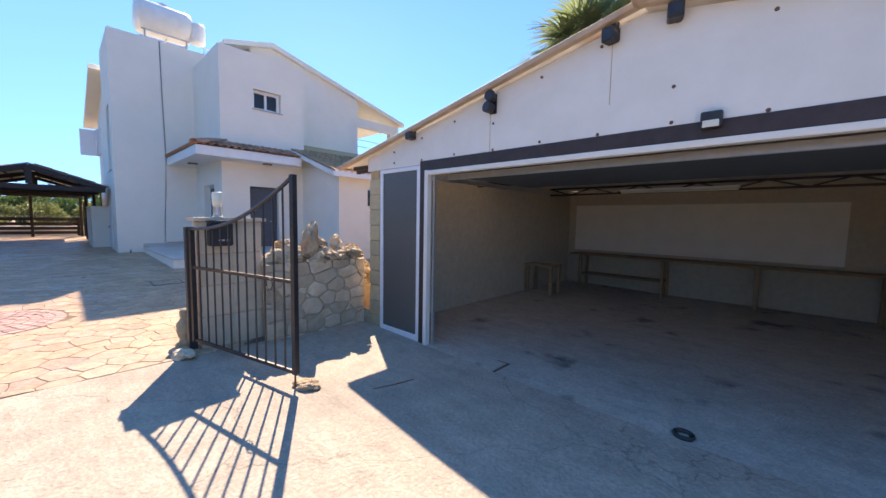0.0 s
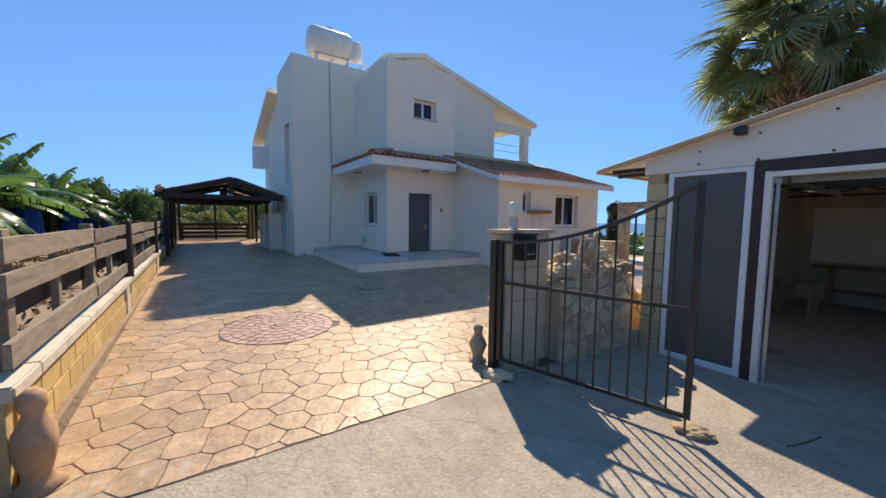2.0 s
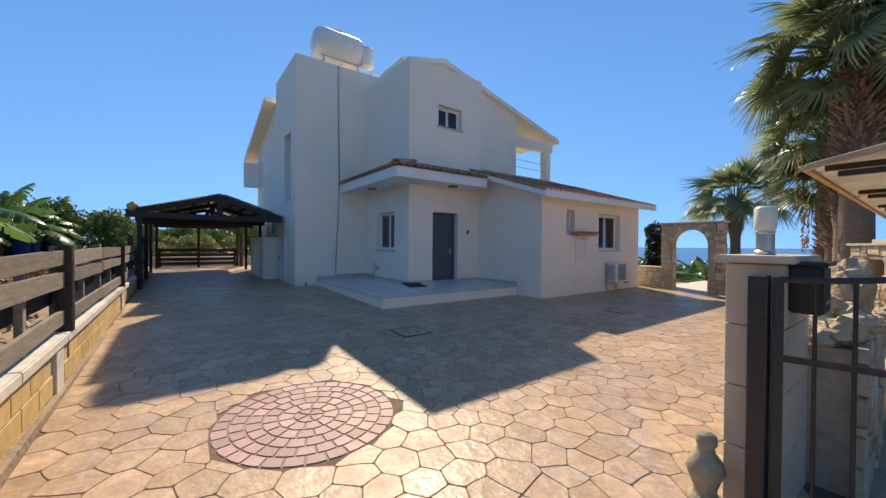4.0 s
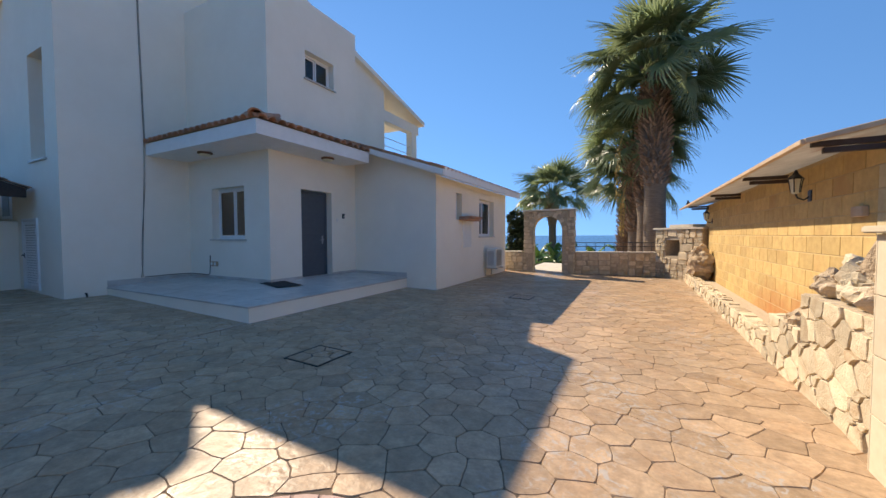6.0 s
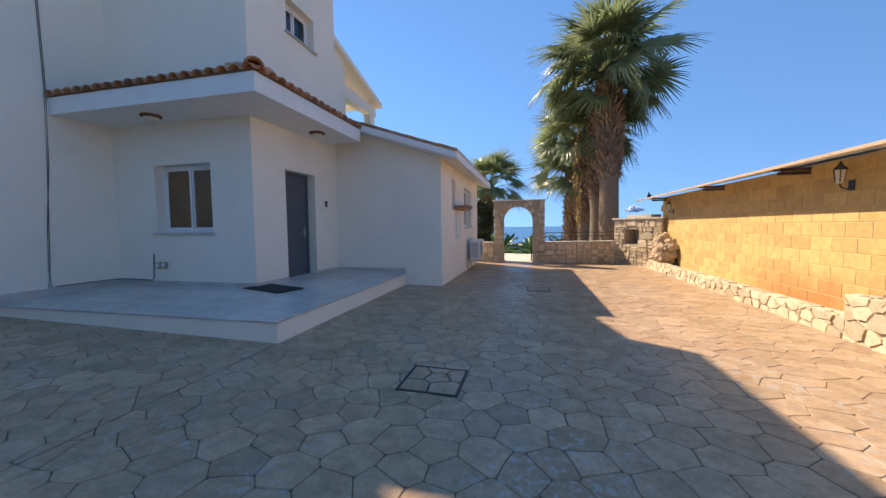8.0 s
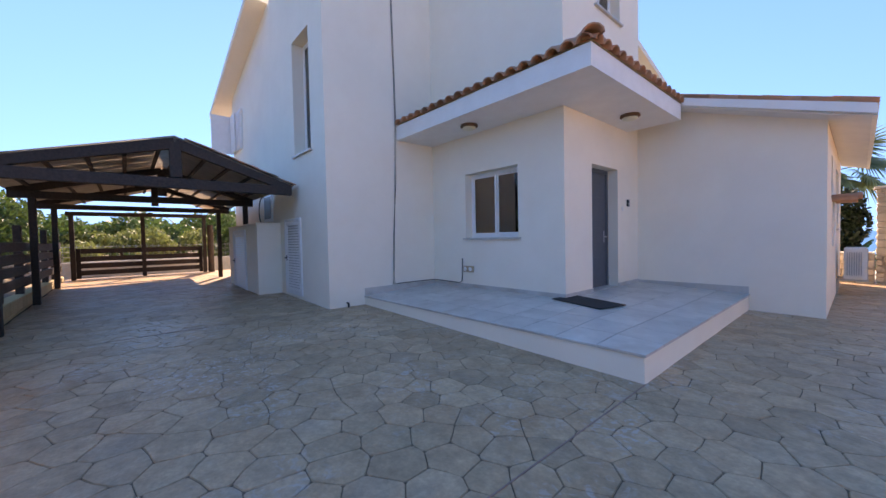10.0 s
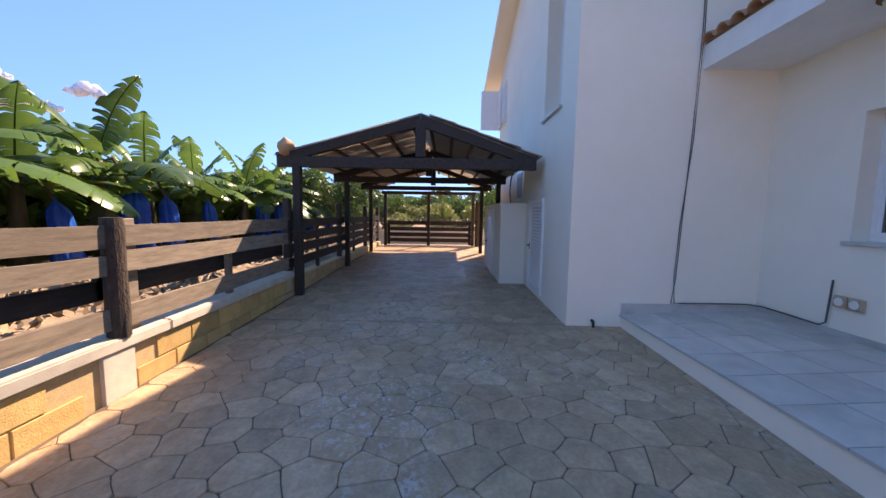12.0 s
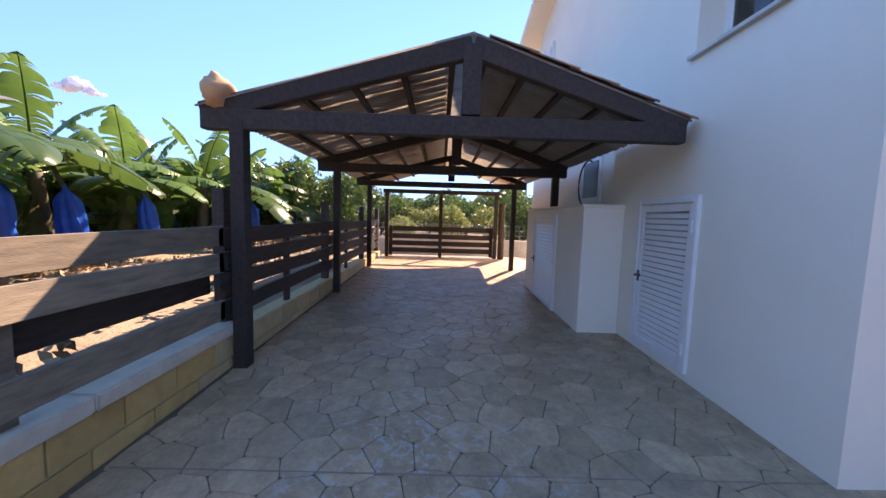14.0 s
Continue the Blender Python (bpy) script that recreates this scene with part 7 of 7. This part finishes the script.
foliage("hedge", [(-10.95, 12.95, 0.6 + 0.42 * k, 0.36, 0.3, 0.34) for k in range(4)] + [(-10.7, 12.95, 1.3, 0.25, 0.25, 0.5)], 5200, 0.06, M["shrub_dark"], "dark clipped hedge beside the stone arch", "hedge", 12)
foliage("far_field", [(x, y, soil(x, y) + 0.7, 2.6, 2.0, 0.7) for x in range(-70, 60, 4) for y in (30, 36, 44)], 60, 0.28, M["shrub"], "low green plantation towards the sea", "plantation", 13)
foliage("far_trees", [(x, y, 1.6, 3, 2.5, 1.7) for x, y in [(-44 - 3 * (k % 2), -40 + 5 * k) for k in range(14)] + [(-40 + 5 * k, -27 - 3 * (k % 2)) for k in range(14)]], 60, 0.3, M["shrub"], "line of green trees behind the plantation", "trees", 14)
foliage("banana_undergrowth", [(-30 + 2.6 * k + brng.uniform(-0.5, 0.5), y + brng.uniform(-0.6, 0.6), soil(-20, -8) + 0.95 + 0.5 * (r_ > 0), 1.25, 0.9, 0.75) for k in range(11) for r_, y in enumerate((-7.6, -9.6, -12.2, -15))], 95, 0.42, M["banana_far"], "mass of green banana foliage behind the first row", "banana foliage", 17, flat=0.75)
foliage("leaf_litter", [(-16 + 4 * k, -4.6, 0.36 + gz(-16 + 4 * k), 2.2, 1.7, 0.035) for k in range(-3, 4)] + [(-26, -4.6, 0.5, 2.5, 1.6, 0.03)], 130, 0.07, M["dry_leaf"], "dry fallen banana leaves on the soil", "leaf litter", 15, flat=1.2)
foliage("grass", [(-27.8, y, gz(-28) + 0.05, 0.8, 0.9, 0.35) for y in (-2, -0.8, 0.5, 1.8)], 420, 0.10, M["grass"], "dry yellow grass beyond the far gate", "grass", 16, flat=0.3)
mesh_ = bmesh.new()
for k in range(36):
    tube(mesh_, [(-26.2, -3.2 + 0.15 * k, 0.15), (-26.2, -3.2 + 0.15 * k, 1.15)], 0.004, 4)
for k in range(7):
    tube(mesh_, [(-26.2, -3.2, 0.2 + 0.15 * k), (-26.2, 2.05, 0.2 + 0.15 * k)], 0.004, 4)
tagged(obj("wire_fence", mesh_, M["steel"]), "thin wire mesh fence behind the plank gate", "wire fence")
tagged(obj("stone_kerb", boxes((-26.9, -4, 0.0, -26.7, 4.0, 0.62), w=0.02), M["coping"]), "low concrete wall behind the wire fence", "low wall")



def cloud(at, wide, seed):
    """A small far cumulus: a heap of bumpy puffs with a flat foot."""
    r = random.Random(seed)
    bm = bmesh.new()
    for k in range(38):
        f = r.uniform(-1, 1)
        q = bmesh.ops.create_icosphere(bm, subdivisions=3, radius=wide * 0.10 * (1.25 - abs(f)) * r.uniform(0.5, 1.25))["verts"]
        c = Vector((f * wide * 0.45, r.uniform(-0.1, 0.1) * wide, r.uniform(-0.02, 0.2) * wide * (1 - abs(f))))
        for v in q:
            v.co = v.co * (1 + 0.25 * noise.noise(v.co * 9 / wide + Vector((k, 0, 0)))) + c
    for v in bm.verts:
        if v.co.z < -0.02 * wide:
            v.co.z = -0.02 * wide + (v.co.z + 0.02 * wide) * 0.6
    ob = obj("cloud", bm, M["cloud"], True)
    ob.matrix_world = pose(*at, 0, 0, math.degrees(math.atan2(at[1], at[0])) + 90)
    return tagged(ob, "small white cumulus cloud low in the sky", "cloud", "clouds", "structure")


for at, wide, seed in (((-275, -305, 74), 52, 1), ((-262, -318, 92), 40, 2), ((-300, -276, 88), 34, 3), ((61, 392, 20), 26, 4), ((88, 388, 15), 20, 5)):
    cloud(at, wide, seed)

# ---- paving in pieces ----
MC, MR = (-7.93, -0.55), 0.72
prng = random.Random(31)
pts = []
S = 0.285
row = 0
y = -2.5
while y < 12.9:
    x = -25.8 + (S * 0.5 if row % 2 else 0)
    while x < -4.8:
        pts.append((x + prng.uniform(-0.42, 0.42) * S, y + prng.uniform(-0.42, 0.42) * S))
        x += S
    y += S * 0.82
    row += 1
# draw the points apart, so that the slabs come out rounder and of a size
for _ in range(2):
    moved = []
    for p, poly in cells(pts, -25.9, -2.6, -4.7, 13.0, 0.9):
        moved.append((p[0] * 0.4 + 0.6 * sum(q[0] for q in poly) / len(poly), p[1] * 0.4 + 0.6 * sum(q[1] for q in poly) / len(poly)))
    pts = moved
hatches = [(-10.13, 1.39, -9.62, 1.91), (-9.16, 6.30, -8.70, 6.77)]


def hidden(p):
    x, y = p
    return (x < XB + 0.0 and y > YB + 0.3 and x > -23) or (x < -12.1 and y > 2.4 and x > XB - 0.3) or (x < -11.2 and y > 6.6) or (x > -5.2 and y > 1.7) or (x < -19 and y > 1.8) or (x < -18.9 and x > -21.2 and y > 1.2) or (y > 12.3 and not -10.2 < x < -8.9) 


def wander(u, v, h):
    """Joints wander a little, the same for the slabs on both sides."""
    k = min(1.0, max(0.0, (math.hypot(u - MC[0], v - MC[1]) - MR - 0.02) * 6))
    for a, b, c, d in hatches:
        k *= min(1.0, max(0.0, (max(abs(u - (a + c) / 2) - (c - a) / 2, abs(v - (b + d) / 2) - (d - b) / 2) - 0.01) * 8))
    p = Vector((u * 3.4, v * 3.4, 0.3))
    q = Vector((u * 11, v * 11, 4.7))
    return (u + k * (0.030 * noise.noise(p) + 0.011 * noise.noise(q)), v + k * (0.030 * noise.noise(p + Vector((9, 5, 2))) + 0.011 * noise.noise(q + Vector((3, 8, 1)))), gz(u) + h)


rest = bmesh.new()
for p, poly in cells(pts, -25.55, -2.33, -5.08, 12.58, 0.9):
    if hidden(p):
        continue
    poly = inset(poly, 0.0015)
    if len(poly) < 3:
        continue
    if math.hypot(p[0] - MC[0], p[1] - MC[1]) < MR + 0.6:
        out = []
        for q in poly:
            dx, dy = q[0] - MC[0], q[1] - MC[1]
            dd = math.hypot(dx, dy)
            out.append(q if dd > MR + 0.01 else (MC[0] + dx / max(dd, 1e-4) * (MR + 0.01), MC[1] + dy / max(dd, 1e-4) * (MR + 0.01)))
        if math.hypot(p[0] - MC[0], p[1] - MC[1]) < MR - 0.06:
            continue
        poly = out
    if abs(sum(q[0] * w[1] - w[0] * q[1] for q, w in zip(poly, poly[1:] + poly[:1]))) < 0.006:
        continue
    soft_ = []
    for q, w in zip(poly, poly[1:] + poly[:1]):
        k = min(0.3, 0.012 / max(0.03, math.hypot(w[0] - q[0], w[1] - q[1])))
        soft_ += [(q[0] + (w[0] - q[0]) * k, q[1] + (w[1] - q[1]) * k), (w[0] + (q[0] - w[0]) * k, w[1] + (q[1] - w[1]) * k)]
    poly = soft_
    dz = prng.uniform(-0.002, 0.002)
    near = -14.9 < p[0] < -8.4 and -1.3 < p[1] < 1.6
    bm = bmesh.new() if near else rest
    ok = slab(bm, poly, lambda u, v, h: wander(u, v, h + dz), -0.007, 0.0, 0.004, 0.09)
    if near:
        if ok:
            part("slab", bm, M["pave_o"], bed)
        else:
            bm.free()
tagged(part("slabs", rest, M["pave_i"], bed, "stamped slabs towards the edges of the yard"), kind="stuff")

# round medallion of red wedges
bm = lathe(bmesh.new(), [(MR, -0.02), (MR, -0.005)], 40, (MC[0], MC[1], 0))
for v in bm.verts:
    v.co.z += gz(v.co.x)
part("medallion_bed", bm, M["pink_joint"], bed)
for ring, (r0, r1, n) in enumerate(((0.0, 0.122, 5), (0.122, 0.244, 10), (0.244, 0.364, 16), (0.364, 0.485, 21), (0.485, 0.602, 26), (0.602, MR, 30))):
    for k in range(n):
        a0, a1 = 2 * math.pi * (k + 0.3 * ring) / n, 2 * math.pi * (k + 1 + 0.3 * ring) / n
        poly = [(MC[0] + r * math.cos(a), MC[1] + r * math.sin(a)) for r, a in ((r0 + 0.004, a0), (r1, a0), (r1 + 0.004, (a0 + a1) / 2), (r1, a1), (r0 + 0.004, a1))]
        if ring == 0:
            poly = [(MC[0] + 0.004 * math.cos((a0 + a1) / 2), MC[1] + 0.004 * math.sin((a0 + a1) / 2))] + poly[1:4]
        poly = inset(poly, 0.0045)
        if len(poly) < 3:
            continue
        bm = bmesh.new()
        if slab(bm, poly, lambda u, v, h: (u, v, gz(u) + h), -0.014, 0.002, 0.005):
            part("wedge_slab", bm, M["red_pave"], bed)
        else:
            bm.free()


def tilted(bm, hz):
    """Lays a level piece along the fall of the drive."""
    for v in bm.verts:
        v.co.z += gz(v.co.x) - hz
    return bm


for a, b, c, d in hatches:
    hz = gz((a + c) / 2)
    hc = thing("hatch_cover", ((a + c) / 2, (b + d) / 2, hz), "square iron-edged hatch inlaid with broken paving", "hatch")
    e = 0.016
    part("frame", tilted(boxes((a, b, hz - 0.03, c, b + e, hz + 0.009), (a, d - e, hz - 0.03, c, d, hz + 0.009), (a, b + e, hz - 0.03, a + e, d - e, hz + 0.009), (c - e, b + e, hz - 0.03, c, d - e, hz + 0.009)), hz), M["black_iron"], hc)
    part("tray", tilted(boxes((a + e, b + e, hz - 0.03, c - e, d - e, hz + 0.004)), hz), M["black_iron"], hc)
    hp = [(a + (c - a) * u, b + (d - b) * v) for u, v in ((0.25, 0.2), (0.72, 0.25), (0.2, 0.7), (0.55, 0.6), (0.85, 0.75), (0.5, 0.92))]
    for p, poly in cells(hp, a + e, b + e, c - e, d - e, 1.0):
        poly = inset(poly, 0.006)
        bm = bmesh.new()
        if len(poly) > 2 and slab(bm, poly, lambda u, v, h: (u, v, gz(u) + h), 0.0, 0.008, 0.004):
            part("inlay", bm, M["pave_o"], hc)
        else:
            bm.free()
tagged(obj("expansion_joint", boxes((-16.42, -2.3, gz(-16.4) - 0.012, -16.412, 1.46, gz(-16.4) + 0.0035)), M["pink_joint"]), "thin expansion joint across the paving", "joint", kind="structure")
tagged(obj("expansion_joint", boxes((-11.80, -0.6, gz(-11.8) - 0.012, -11.791, 2.12, gz(-11.8) + 0.0035)), M["pink_joint"]), "thin expansion joint across the paving", "joint", kind="structure")

# ---- blocks in pieces ----
def block_mesh(lx, ly, lz, material):
    bm = boxes((0.005, 0, 0.005, lx - 0.005, ly, lz - 0.005), w=0.004)
    me = bpy.data.meshes.new("block")
    bm.to_mesh(me)
    bm.free()
    me.materials.append(material)
    return me


BH, BL = 0.212, 0.425
side_me = block_mesh(BL, 0.03, BH, M["block"])
half_me = block_mesh(0.245, 0.03, BH, M["block_pale"])
for j in range(11):
    z = -0.31 + j * BH
    y = GY0 + 0.013 + (BL / 2 if j % 2 else 0)
    while y < GY1 - 0.1:
        shared("block", side_me, garage, Matrix.Translation(Vector((GX0 + 0.03, y, z)) - garage.location) @ pose(0, 0, 0, 0, 0, 90))
        y += BL
    if z < 1.8:
        shared("block", half_me, garage, Matrix.Translation(Vector((GX0 + 0.003, GY0 - 0.012, z)) - garage.location))
        shared("block", half_me, garage, Matrix.Translation(Vector((GX0 + 0.026, GY0 + 0.012, z)) - garage.location) @ pose(0, 0, 0, 0, 0, 90) @ Matrix.Diagonal((0.84, 1, 1, 1)))
me_a, me_b = block_mesh(0.405, 0.03, 0.19, M["block"]), block_mesh(0.405, 0.03, 0.19, M["block_pale"])
for j in range(4):
    z = 0.30 - 0.193 * (j + 1)
    x = -25.2 + (0.2 if j % 2 else 0)
    while x < -5.8:
        if z + 0.19 > gz(x) - 0.02 and not any(abs(x + 0.2 - q) < 0.32 for q in (-14.6, -9.6)):
            shared("block", me_a if x > -17.6 else me_b, fence_wall, Matrix.Translation((x, FY - 0.028, z)))
        x += 0.41
